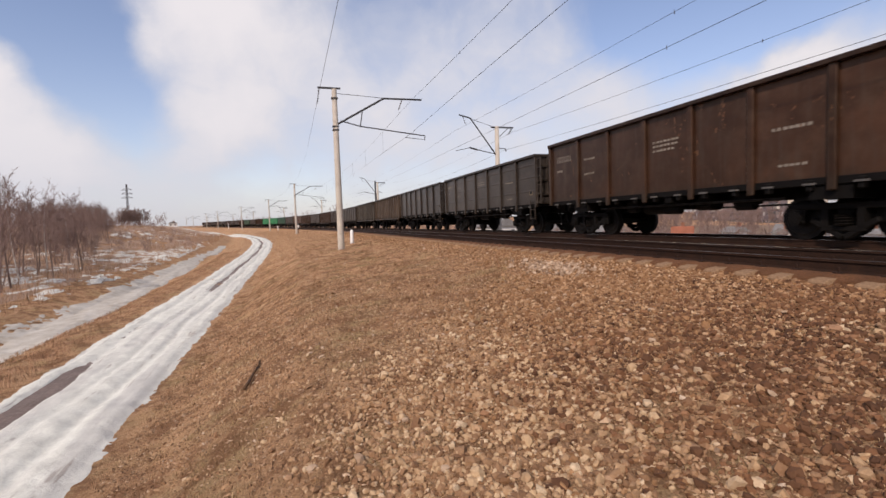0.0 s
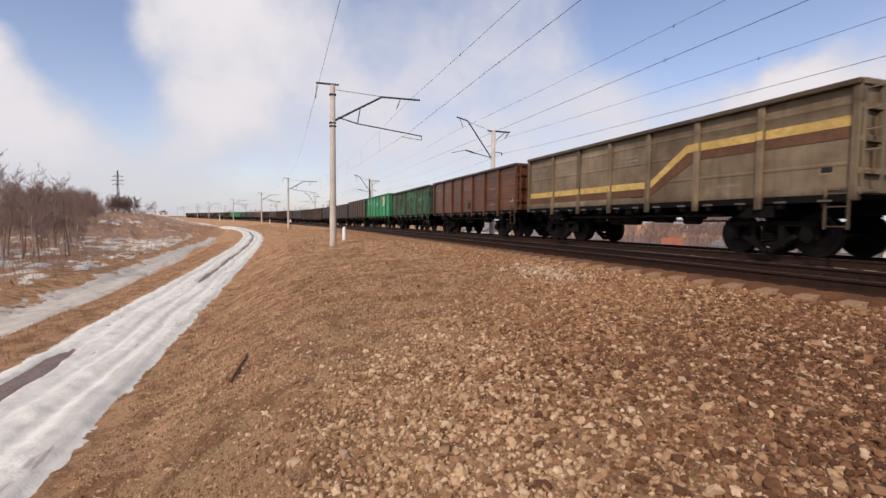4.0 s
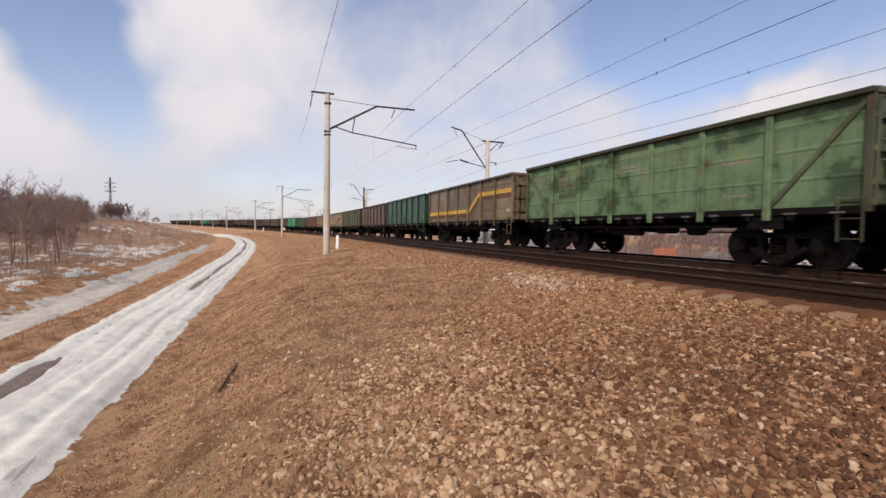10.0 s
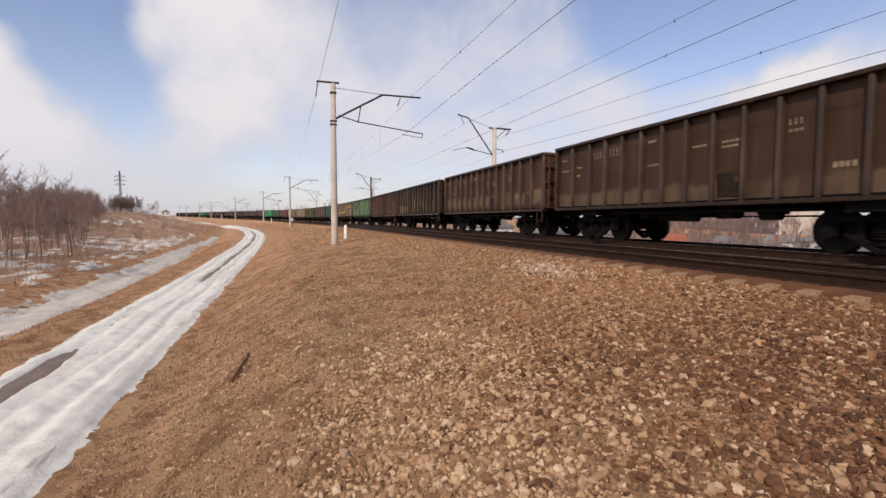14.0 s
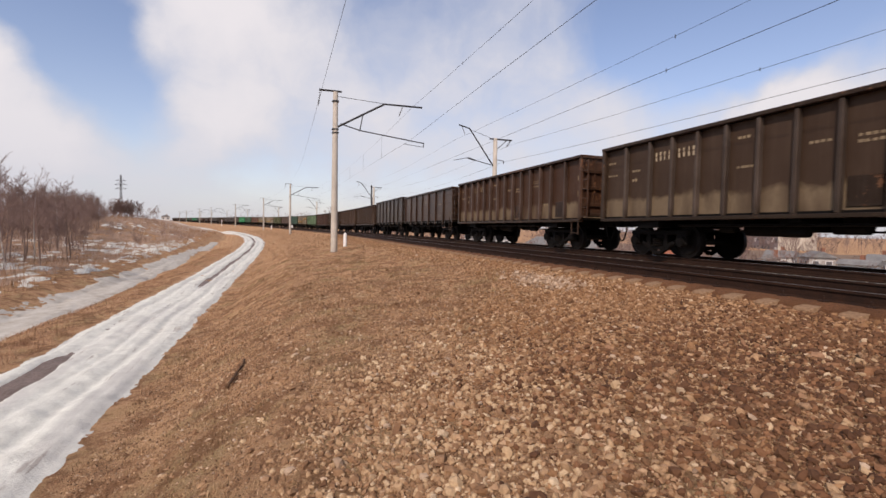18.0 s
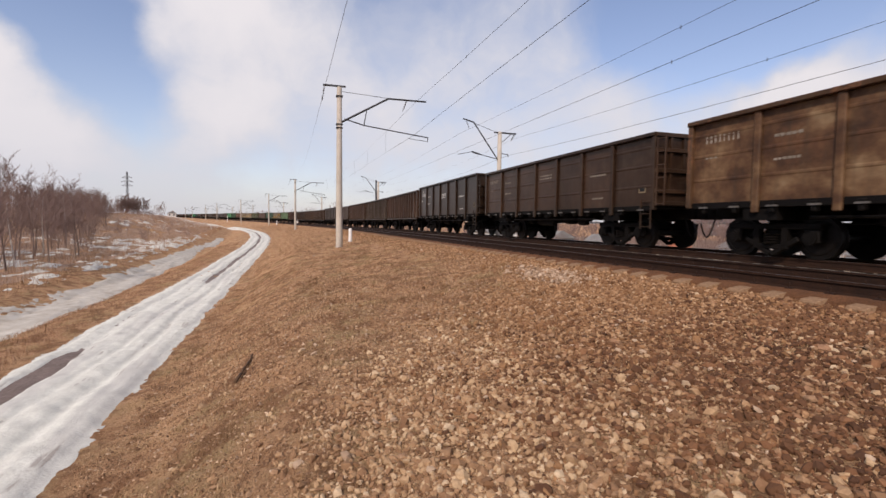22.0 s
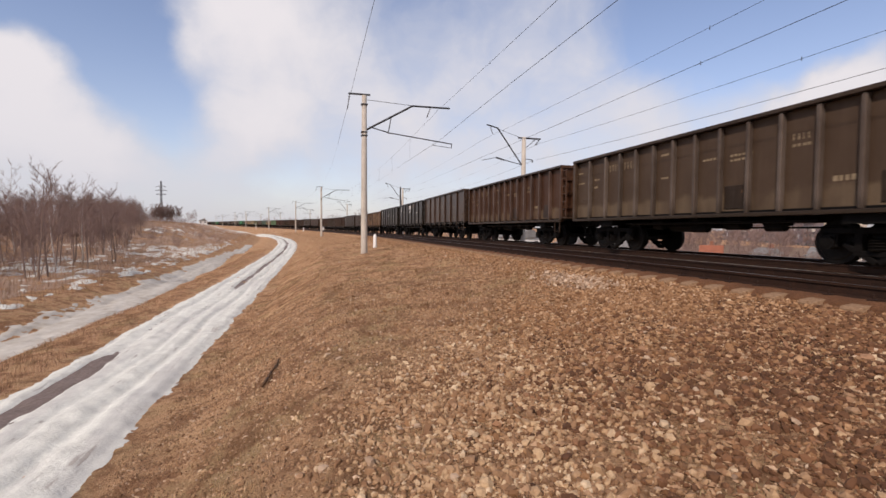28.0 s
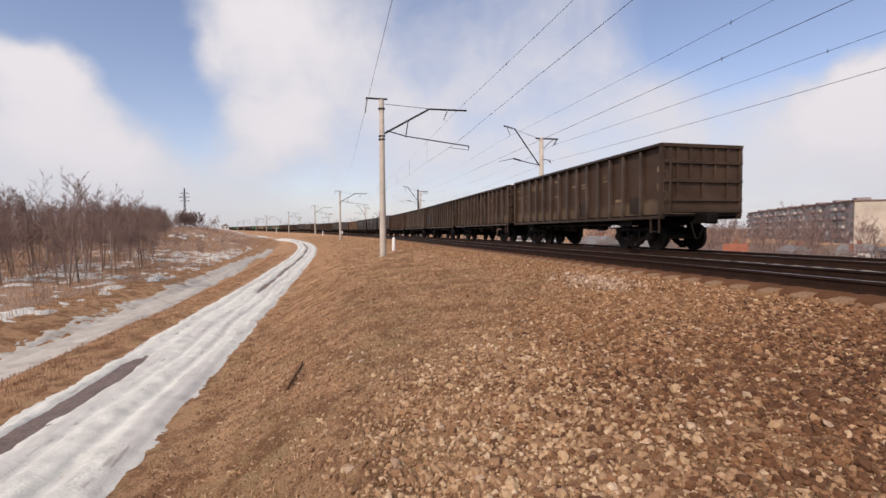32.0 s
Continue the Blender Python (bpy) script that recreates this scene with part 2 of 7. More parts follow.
class Mat:
    """A node material with a principled shader, and short ways to wire it."""

    def __init__(self, name, color=(0.5, 0.5, 0.5), rough=0.8, metal=0.0, spec=0.3):
        self.mat = bpy.data.materials.new(name)
        self.mat.use_nodes = True
        self.nt = self.mat.node_tree
        self.N, self.L = self.nt.nodes, self.nt.links
        self.b = self.N["Principled BSDF"]
        self.b.inputs["Base Color"].default_value = (*color, 1)
        self.b.inputs["Roughness"].default_value = rough
        self.b.inputs["Metallic"].default_value = metal
        self.b.inputs["Specular IOR Level"].default_value = spec
        self.tc = self.N.new("ShaderNodeTexCoord")
        self.mat.diffuse_color = (*color, 1)

    def along(self, scale, across, lengthwise, detail=5.0):
        """Noise drawn out along the track at the camera."""
        n = self.N.new("ShaderNodeTexNoise")
        n.inputs["Scale"].default_value, n.inputs["Detail"].default_value = scale, detail
        m = self.N.new("ShaderNodeMapping")
        m.vector_type = "TEXTURE"
        m.inputs["Rotation"].default_value = (0, 0, radians(H0))
        m.inputs["Scale"].default_value = (1 / across, 1 / lengthwise, 1)
        self.L.new(self.tc.outputs["Object"], m.inputs[0])
        self.L.new(m.outputs[0], n.inputs["Vector"])
        return n.outputs[0]

    def noise(self, scale, detail=4.0, rough=0.55, stretch=None, coord="Object", shift=None):
        n = self.N.new("ShaderNodeTexNoise")
        n.inputs["Scale"].default_value, n.inputs["Detail"].default_value, n.inputs["Roughness"].default_value = scale, detail, rough
        v = self.tc.outputs[coord]
        if stretch or shift is not None:
            m = self.N.new("ShaderNodeMapping")
            m.inputs["Scale"].default_value = stretch or (1, 1, 1)
            self.L.new(v, m.inputs[0])
            if shift is not None:
                add = self.N.new("ShaderNodeVectorMath")
                add.operation = "ADD"
                self.L.new(m.outputs[0], add.inputs[0])
                self.L.new(shift, add.inputs[1])
                v = add.outputs[0]
            else:
                v = m.outputs[0]
        self.L.new(v, n.inputs["Vector"])
        return n.outputs[0]

    def ramp(self, fac, stops):
        r = self.N.new("ShaderNodeValToRGB")
        e = r.color_ramp.elements
        while len(e) < len(stops):
            e.new(0.5)
        for el_, (p, c) in zip(e, stops):
            el_.position = p
            el_.color = (c, c, c, 1) if isinstance(c, (int, float)) else (*c, 1)
        self.L.new(fac, r.inputs[0])
        return r.outputs[0]

    def mix(self, fac, a, b, mode="MIX"):
        m = self.N.new("ShaderNodeMix")
        m.data_type, m.blend_type = "RGBA", mode
        for sock, v in (("Factor", fac), ("A", a), ("B", b)):
            if isinstance(v, tuple):
                m.inputs[sock].default_value = (*v, 1)
            elif isinstance(v, (int, float)):
                m.inputs[sock].default_value = v
            else:
                self.L.new(v, m.inputs[sock])
        return m.outputs["Result"]

    def math(self, op, a, b=0.0):
        m = self.N.new("ShaderNodeMath")
        m.operation = op
        for i, v in enumerate((a, b)):
            if isinstance(v, (int, float)):
                m.inputs[i].default_value = v
            else:
                self.L.new(v, m.inputs[i])
        return m.outputs[0]

    def color(self, c):
        self.L.new(c, self.b.inputs["Base Color"])
        return self

    def rough(self, c):
        self.L.new(c, self.b.inputs["Roughness"])
        return self

    def bump(self, hgt, strength=0.5, dist=0.02):
        bp = self.N.new("ShaderNodeBump")
        bp.inputs["Strength"].default_value, bp.inputs["Distance"].default_value = strength, dist
        self.L.new(hgt, bp.inputs["Height"])
        self.L.new(bp.outputs[0], self.b.inputs["Normal"])
        return self

    def info(self):
        return self.N.new("ShaderNodeObjectInfo")


def speckled(name, dark, light, scale, rough=0.9, bump=0.5, dist=0.02, big=None, spec=0.25, metal=0.0):
    """A surface of one stuff: fine grain between two tones, and broad stains."""
    m = Mat(name, light, rough, metal, spec)
    c = m.mix(m.ramp(m.noise(scale, 6, 0.65), [(0.3, 0.0), (0.7, 1.0)]), dark, light)
    c = m.mix(m.ramp(m.noise(big or scale * 0.12, 3), [(0.35, 0.0), (0.7, 0.55)]), c, tuple(x * 0.6 for x in dark))
    m.color(c).bump(m.noise(scale * 1.7, 5, 0.7), bump, dist)
    return m.mat


def wagon_paint():
    """Paint in the object's own colour; its fourth value says how far it has rusted."""
    m = Mat("weathered_wagon_paint", (0.1, 0.07, 0.05), 0.5, 0.0, 0.30)
    m.b.inputs["Specular Tint"].default_value = (1.0, 0.72, 0.55, 1)
    inf = m.info()
    own, wear = inf.outputs["Color"], inf.outputs["Alpha"]
    tone = m.N.new("ShaderNodeMapRange")
    tone.inputs["To Min"].default_value, tone.inputs["To Max"].default_value = 0.72, 1.3
    m.L.new(inf.outputs["Random"], tone.inputs[0])
    scale_ = m.N.new("ShaderNodeVectorMath")
    scale_.operation = "SCALE"
    m.L.new(own, scale_.inputs[0]), m.L.new(tone.outputs[0], scale_.inputs["Scale"])
    own = scale_.outputs[0]
    blot = m.noise(1.1, 6, 0.62)
    fine = m.noise(9, 5, 0.7)
    streak = m.noise(3.0, 4, 0.6, stretch=(2.2, 2.2, 0.22))
    c = m.mix(m.ramp(blot, [(0.36, 0.0), (0.66, 0.85)]), own, m.mix(1.0, own, (0.50, 0.45, 0.42), "MULTIPLY"))
    faded = m.ramp(m.noise(0.8, 5, 0.62, stretch=(1, 1, 1.8)), [(0.52, 0.0), (0.68, 0.55)])
    c = m.mix(m.math("MULTIPLY", faded, m.math("MINIMUM", m.math("MULTIPLY", wear, 2.0), 1.0)), c, m.mix(1.0, own, (1.7, 1.6, 1.5), "MULTIPLY"))
    lim = m.math("SUBTRACT", 0.78, m.math("MULTIPLY", wear, 0.36))
    rust = m.math("MULTIPLY", m.math("GREATER_THAN", m.math("ADD", m.math("MULTIPLY", fine, 0.45), m.math("MULTIPLY", blot, 0.62)), lim), 0.8)
    c = m.mix(rust, c, m.mix(fine, (0.085, 0.035, 0.018), (0.17, 0.08, 0.04)))
    c = m.mix(m.math("MULTIPLY", m.ramp(streak, [(0.5, 0.0), (0.75, 1.0)]), m.math("MINIMUM", m.math("MULTIPLY", wear, 1.6), 0.45)), c, (0.05, 0.038, 0.03))
    dust = m.math("MULTIPLY", m.ramp(m.noise(2.3, 4, 0.6), [(0.45, 0.0), (0.8, 1.0)]), m.math("MINIMUM", m.math("MULTIPLY", wear, 0.5), 0.14))
    c = m.mix(dust, c, (0.16, 0.115, 0.08))
    soot = m.noise(2.0, 4, 0.6)
    sep = m.N.new("ShaderNodeSeparateXYZ")
    m.L.new(m.tc.outputs["Object"], sep.inputs[0])
    grime = m.ramp(m.math("ADD", m.math("MULTIPLY", m.math("SUBTRACT", sep.outputs[2], 1.2), 1.1), m.math("MULTIPLY", m.math("SUBTRACT", soot, 0.5), 0.7)), [(0.02, 0.6), (0.30, 0.0)])
    c = m.mix(grime, c, (0.022, 0.017, 0.013))
    m.color(c).rough(m.ramp(fine, [(0.2, 0.25), (0.8, 0.42)])).bump(m.noise(26, 4), 0.15, 0.008)
    return m.mat


def blotched_paint(name, stops, wear):
    """Old coats of several colours showing through one another."""
    m = Mat(name, (0.1, 0.1, 0.05), 0.65, 0, 0.3)
    n = m.math("ADD", m.math("MULTIPLY", m.noise(0.95, 5, 0.6, stretch=(1, 1, 1.35)), 0.8), m.math("MULTIPLY", m.noise(5, 4, 0.6), 0.2))
    c = m.ramp(n, stops)
    fine = m.noise(11, 5, 0.7)
    c = m.mix(m.math("MULTIPLY", m.ramp(m.noise(1.7, 6, 0.7), [(0.56, 0.0), (0.64, 1.0)]), wear), c, m.mix(fine, (0.07, 0.03, 0.015), (0.19, 0.08, 0.035)))
    c = m.mix(m.ramp(m.noise(2.5, 4, 0.6, stretch=(2.2, 2.2, 0.25)), [(0.5, 0.0), (0.8, 0.5)]), c, (0.03, 0.025, 0.016))
    m.color(c).rough(m.ramp(fine, [(0.2, 0.5), (0.8, 0.8)])).bump(m.noise(26, 4), 0.25, 0.01)
    return m.mat


def ground_mat():
    m = Mat("dry_ground", (0.30, 0.18, 0.10), 0.95, 0, 0.15)
    grain = m.noise(55, 6, 0.75)
    mid = m.noise(6.5, 5, 0.65)
    broad = m.noise(0.55, 4, 0.55)
    c = m.mix(m.ramp(grain, [(0.32, 0.0), (0.70, 1.0)]), (0.192, 0.099, 0.049), (0.723, 0.448, 0.249))
    c = m.mix(m.ramp(mid, [(0.35, 0.0), (0.7, 0.5)]), c, (0.452, 0.241, 0.122))
    c = m.mix(m.ramp(broad, [(0.4, 0.0), (0.68, 0.5)]), c, (0.565, 0.358, 0.196))
    c = m.mix(m.ramp(m.noise(0.9, 5, 0.6), [(0.5, 0.0), (0.64, 0.6)]), c, (0.339, 0.241, 0.122))
    c = m.mix(m.ramp(m.noise(1.7, 7, 0.75), [(0.47, 0.0), (0.57, 0.75)]), c, (0.186, 0.087, 0.043))
    c = m.mix(m.ramp(m.noise(19, 5, 0.7), [(0.60, 0.0), (0.66, 0.75)]), c, (0.136, 0.069, 0.035))
    c = m.mix(m.ramp(m.noise(31, 3, 0.6), [(0.64, 0.0), (0.69, 0.85)]), c, (0.746, 0.538, 0.329))
    m.color(c).bump(m.math("ADD", m.math("MULTIPLY", grain, 0.8), mid), 1.0, 0.06)
    return m.mat


def stone_mat(name, stops):
    m = Mat(name, (0.35, 0.27, 0.2), 0.85, 0, 0.3)
    geo = m.N.new("ShaderNodeNewGeometry")
    rnd = geo.outputs["Random Per Island"]
    c = m.ramp(rnd, stops)
    c = m.mix(m.ramp(m.noise(45, 5, 0.7), [(0.35, 0.0), (0.75, 0.5)]), c, (0.10, 0.052, 0.026))
    c = m.mix(m.ramp(m.noise(0.8, 3), [(0.35, 0.0), (0.7, 0.4)]), c, (0.20, 0.095, 0.042))
    m.color(c).bump(m.noise(60, 4), 0.4, 0.01)
    return m.mat


def snow_mat():
    """Old packed snow: coarse grains, thin grey meltings, strewn dirt, and long faint wheel smears."""
    m = Mat("packed_old_snow", (0.7, 0.71, 0.73), 0.65, 0, 0.3)
    c = m.mix(m.ramp(m.noise(3.0, 7, 0.75), [(0.36, 0.0), (0.70, 1.0)]), (0.69, 0.69, 0.615), (0.50, 0.495, 0.44))
    c = m.mix(m.ramp(m.noise(30, 4, 0.75), [(0.48, 0.0), (0.72, 0.55)]), c, (0.43, 0.42, 0.395))
    c = m.mix(m.ramp(m.noise(1.1, 6, 0.65), [(0.55, 0.0), (0.72, 0.5)]), c, (0.37, 0.35, 0.32))
    lanes = m.along(1.0, 3.2, 0.16)
    c = m.mix(m.ramp(lanes, [(0.48, 0.0), (0.66, 0.55)]), c, (0.41, 0.395, 0.37))
    torn = m.math("MULTIPLY", m.ramp(m.along(1.0, 7.0, 0.5), [(0.60, 0.0), (0.66, 1.0)]), m.ramp(m.noise(2.4, 5, 0.7), [(0.46, 0.0), (0.56, 0.75)]))
    c = m.mix(torn, c, (0.27, 0.235, 0.205))
    m.color(c).bump(m.math("ADD", m.noise(24, 5, 0.7), m.math("MULTIPLY", m.noise(6, 4, 0.6), 0.9)), 0.5, 0.025)
    return m.mat


M_GROUND, M_SNOW, M_PAINT = ground_mat(), snow_mat(), wagon_paint()
M_STONE = stone_mat("tan_crushed_stone", [(0.0, (0.16, 0.086, 0.044)), (0.3, (0.31, 0.185, 0.10)), (0.6, (0.44, 0.295, 0.165)), (0.85, (0.52, 0.37, 0.22)), (1.0, (0.62, 0.48, 0.32))])
M_STONE_DARK = stone_mat("dark_brown_stone", [(0.0, (0.030, 0.011, 0.005)), (0.35, (0.058, 0.022, 0.009)), (0.7, (0.10, 0.041, 0.018)), (0.92, (0.22, 0.105, 0.05)), (1.0, (0.31, 0.175, 0.10))])
M_STONE_BROWN = stone_mat("ochre_brown_stone", [(0.0, (0.095, 0.043, 0.018)), (0.35, (0.195, 0.098, 0.043)), (0.7, (0.30, 0.165, 0.078)), (0.92, (0.42, 0.255, 0.135)), (1.0, (0.54, 0.37, 0.225))])
# Grimy underframe iron, its near-black taking in the shade below the wagons.
M_IRON = speckled("shaded_grimy_iron", (0.0020, 0.0016, 0.0013), (0.0065, 0.0048, 0.0038), 30, 0.75, 0.3, 0.01, spec=0.15)
# Pale steel strip on each hatch lock, its colour standing for a silvery glint.
M_GLINT = speckled("worn_steel_glint", (0.05, 0.045, 0.04), (0.16, 0.145, 0.13), 30, 0.5, 0.2, 0.004, spec=0.5)
# Wheel steel darkened likewise for the shade under the floor.
M_WHEEL = speckled("shaded_worn_wheel_steel", (0.0030, 0.0024, 0.0020), (0.0105, 0.0080, 0.0065), 22, 0.55, 0.2, 0.01, metal=0.4)
M_RAIL = speckled("rusty_rail_side", (0.012, 0.0048, 0.0022), (0.040, 0.016, 0.007), 40, 0.75, 0.4, 0.004)
M_RAILTOP = Mat("polished_rail_head", (0.20, 0.19, 0.185), 0.35, 0.9).mat
M_SLEEPER = speckled("stained_concrete_sleeper", (0.15, 0.083, 0.044), (0.33, 0.21, 0.122), 25, 0.9, 0.4, 0.01, 1.3)
M_CONCRETE = speckled("grey_pole_concrete", (0.36, 0.32, 0.27), (0.55, 0.50, 0.43), 22, 0.88, 0.3, 0.01, 0.9)
M_STEEL = speckled("dark_painted_steel", (0.02, 0.02, 0.022), (0.06, 0.06, 0.065), 20, 0.6, 0.2, 0.005)
M_WIRE = Mat("bare_copper_wire", (0.05, 0.048, 0.05), 0.5, 0.6).mat
M_GLASSY = Mat("glazed_insulator", (0.05, 0.035, 0.03), 0.2, 0.0, 0.6).mat
M_WHITE = speckled("chipped_white_paint", (0.62, 0.60, 0.57), (0.82, 0.81, 0.79), 12, 0.7, 0.2, 0.004)
M_LETTER = speckled("white_stencil_paint", (0.5, 0.48, 0.44), (0.75, 0.73, 0.69), 25, 0.7, 0.1, 0.002)

# ---- mesh helpers ----


def mesh_of(name, bm, mat, flat=True):
    me = bpy.data.meshes.new(name)
    bm.to_mesh(me)
    bm.free()
    for p in me.polygons:
        p.use_smooth = not flat
    for one in (mat if isinstance(mat, (list, tuple)) else [mat]):
        me.materials.append(one)
    return me


def part(name, bm, mat, parent, label="", flat=True):
    ob = new(name, mesh_of(name, bm, mat, flat))
    ob.parent = parent
    return tagged(ob, label)


def thing(name, label, category, group="", m=None):
    ob = tagged(new(name), label, category, group)
    if m is not None:
        ob.matrix_basis = m
    return ob


def solid(name, bm, mat, label, category, kind="", group="", flat=True):
    return tagged(new(name, mesh_of(name, bm, mat, flat)), label, category, group, kind)


def box(bm, x0, x1, y0, y1, z0, z1, bevel=0.0, mi=0, m=None):
    c = bmesh.ops.create_cube(bm, size=1.0)["verts"]
    for v in c:
        v.co = Vector(((x0 + x1) / 2 + v.co.x * (x1 - x0), (y0 + y1) / 2 + v.co.y * (y1 - y0), (z0 + z1) / 2 + v.co.z * (z1 - z0)))
        if m is not None:
            v.co = m @ v.co
    if mi:
        for f_ in {f_ for v in c for f_ in v.link_faces}:
            f_.material_index = mi
    if bevel:
        bmesh.ops.bevel(bm, geom=list({e for v in c for e in v.link_edges}), offset=bevel, segments=1, affect="EDGES")
    return bm


def B(*args, **kw):
    return box(bmesh.new(), *args, **kw)


def rod(bm, a, b, r0, r1=None, sides=8, cap=True):
    """A round bar from a to b."""
    a, b = Vector(a), Vector(b)
    r1 = r0 if r1 is None else r1
    q = (b - a).to_track_quat("Z", "Y").to_matrix().to_4x4()
    res = bmesh.ops.create_cone(bm, cap_ends=cap, segments=sides, radius1=r0, radius2=r1, depth=(b - a).length)
    bmesh.ops.transform(bm, matrix=Matrix.Translation((a + b) / 2) @ q, verts=res["verts"])
    return bm


def data_mesh(name, verts, faces, mats, smooth=False, mat_index=None):
    """A mesh from arrays of corners and of equal-sided faces."""
    me = bpy.data.meshes.new(name)
    verts, faces = np.asarray(verts, np.float32), np.asarray(faces, np.int32)
    n, k = faces.shape
    me.vertices.add(len(verts))
    me.vertices.foreach_set("co", verts.ravel())
    me.loops.add(n * k)
    me.loops.foreach_set("vertex_index", faces.ravel())
    me.polygons.add(n)
    me.polygons.foreach_set("loop_start", np.arange(0, n * k, k, dtype=np.int32))
    me.polygons.foreach_set("use_smooth", np.full(n, smooth))
    if mat_index is not None:
        me.polygons.foreach_set("material_index", np.asarray(mat_index, np.int32))
    me.update(calc_edges=True)
    for one in mats:
        me.materials.append(one)
    return me


def grid_faces(nu, nv):
    i = np.arange(nu - 1)[:, None] * nv + np.arange(nv - 1)[None, :]
    return np.stack((i, i + nv, i + nv + 1, i + 1), -1).reshape(-1, 4)


def sheet(s, lat, z_of):
    """Corners of a sheet over the plan."""
    S, Lt = np.meshgrid(s, lat, indexing="ij")
    X, Y = plan(S, Lt)
    return np.stack((X, Y, z_of(S, Lt)), -1).reshape(-1, 3)


def track_pose(s, lat, z=0.0, turn=0.0):
    """A frame whose +y runs along the track, +x to its right."""
    x, y = plan(s, lat)
    return Matrix.Translation((float(x), float(y), float(z))) @ Matrix.Rotation(float(np.interp(s, _S, _H)) + radians(turn), 4, "Z")


rng = np.random.default_rng(7)

# ---- ground ----
s_lines = np.concatenate((np.arange(-390, -30, 30), np.arange(-30, -4, 2), np.arange(-4, -1, 0.2), np.arange(-1, 12, 0.1), np.arange(12, 24, 0.2), np.arange(24, 70, 0.7), np.arange(70, 200, 3), np.arange(200, 600, 12), np.arange(600, 3190, 120)))
l_lines = np.concatenate((-np.geomspace(420, 22, 26), np.arange(-20, -7, 0.5), np.arange(-7, -2.8, 0.2), np.arange(-2.8, 6.4, 0.1), np.arange(6.4, 7.0, 0.2), np.arange(7.0, 15.5, 1.0), np.geomspace(16, 1900, 40)))
ground = tagged(new("ground", data_mesh("ground", sheet(s_lines, l_lines, terrain), grid_faces(len(s_lines), len(l_lines))[:, ::-1], [M_GROUND], True)),
                "dry brown embankment soil with dead grass and gravel", "ground", kind="structure")


# ---- rails and sleepers ----
def rail(lat, s0, s1, label):
    prof = [(-0.075, -0.18), (0.075, -0.18), (0.075, -0.168), (0.012, -0.145), (0.012, -0.045), (0.036, -0.035), (0.036, -0.004), (0.028, 0.0), (-0.028, 0.0), (-0.036, -0.004), (-0.036, -0.035), (-0.012, -0.045), (-0.012, -0.145), (-0.075, -0.168)]
    s = np.concatenate((np.arange(s0, 60, 4), np.arange(60, s1, 8)))
    P = np.array(prof)
    S, K = np.meshgrid(s, np.arange(len(P)), indexing="ij")
    X, Y = plan(S, lat + P[K, 0])
    V = np.stack((X, Y, P[K, 1] + grade(S)), -1).reshape(-1, 3)
    n_ = len(P)
    F, mi = [], []
    for i in range(len(s) - 1):
        for k in range(n_):
            F.append((i * n_ + k, i * n_ + (k + 1) % n_, (i + 1) * n_ + (k + 1) % n_, (i + 1) * n_ + k))
            mi.append(1 if k == 7 else 0)
    return tagged(new("rail", data_mesh("rail", V, F, [M_RAIL, M_RAILTOP], False, mi)), label, "rail", "running rails", "structure")


for axis, words in ((NEAR, "rusty steel rail with a polished head on concrete sleepers"), (FAR, "steel rail under the train on concrete sleepers")):
    for off in (-0.796, 0.796):
        rail(axis + off, -120, 900, words)

# ---- wagons ----
PITCH = 13.92


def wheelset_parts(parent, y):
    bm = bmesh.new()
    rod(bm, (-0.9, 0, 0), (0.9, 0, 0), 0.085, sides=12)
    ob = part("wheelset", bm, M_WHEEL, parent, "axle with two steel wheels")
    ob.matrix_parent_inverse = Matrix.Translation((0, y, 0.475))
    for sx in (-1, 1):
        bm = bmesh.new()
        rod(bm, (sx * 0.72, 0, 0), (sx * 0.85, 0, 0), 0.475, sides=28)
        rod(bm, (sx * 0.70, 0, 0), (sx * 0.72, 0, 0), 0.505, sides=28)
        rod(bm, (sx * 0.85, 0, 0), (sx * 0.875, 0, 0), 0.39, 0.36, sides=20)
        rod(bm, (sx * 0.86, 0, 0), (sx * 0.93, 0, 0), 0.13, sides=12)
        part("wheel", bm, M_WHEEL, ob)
    return ob


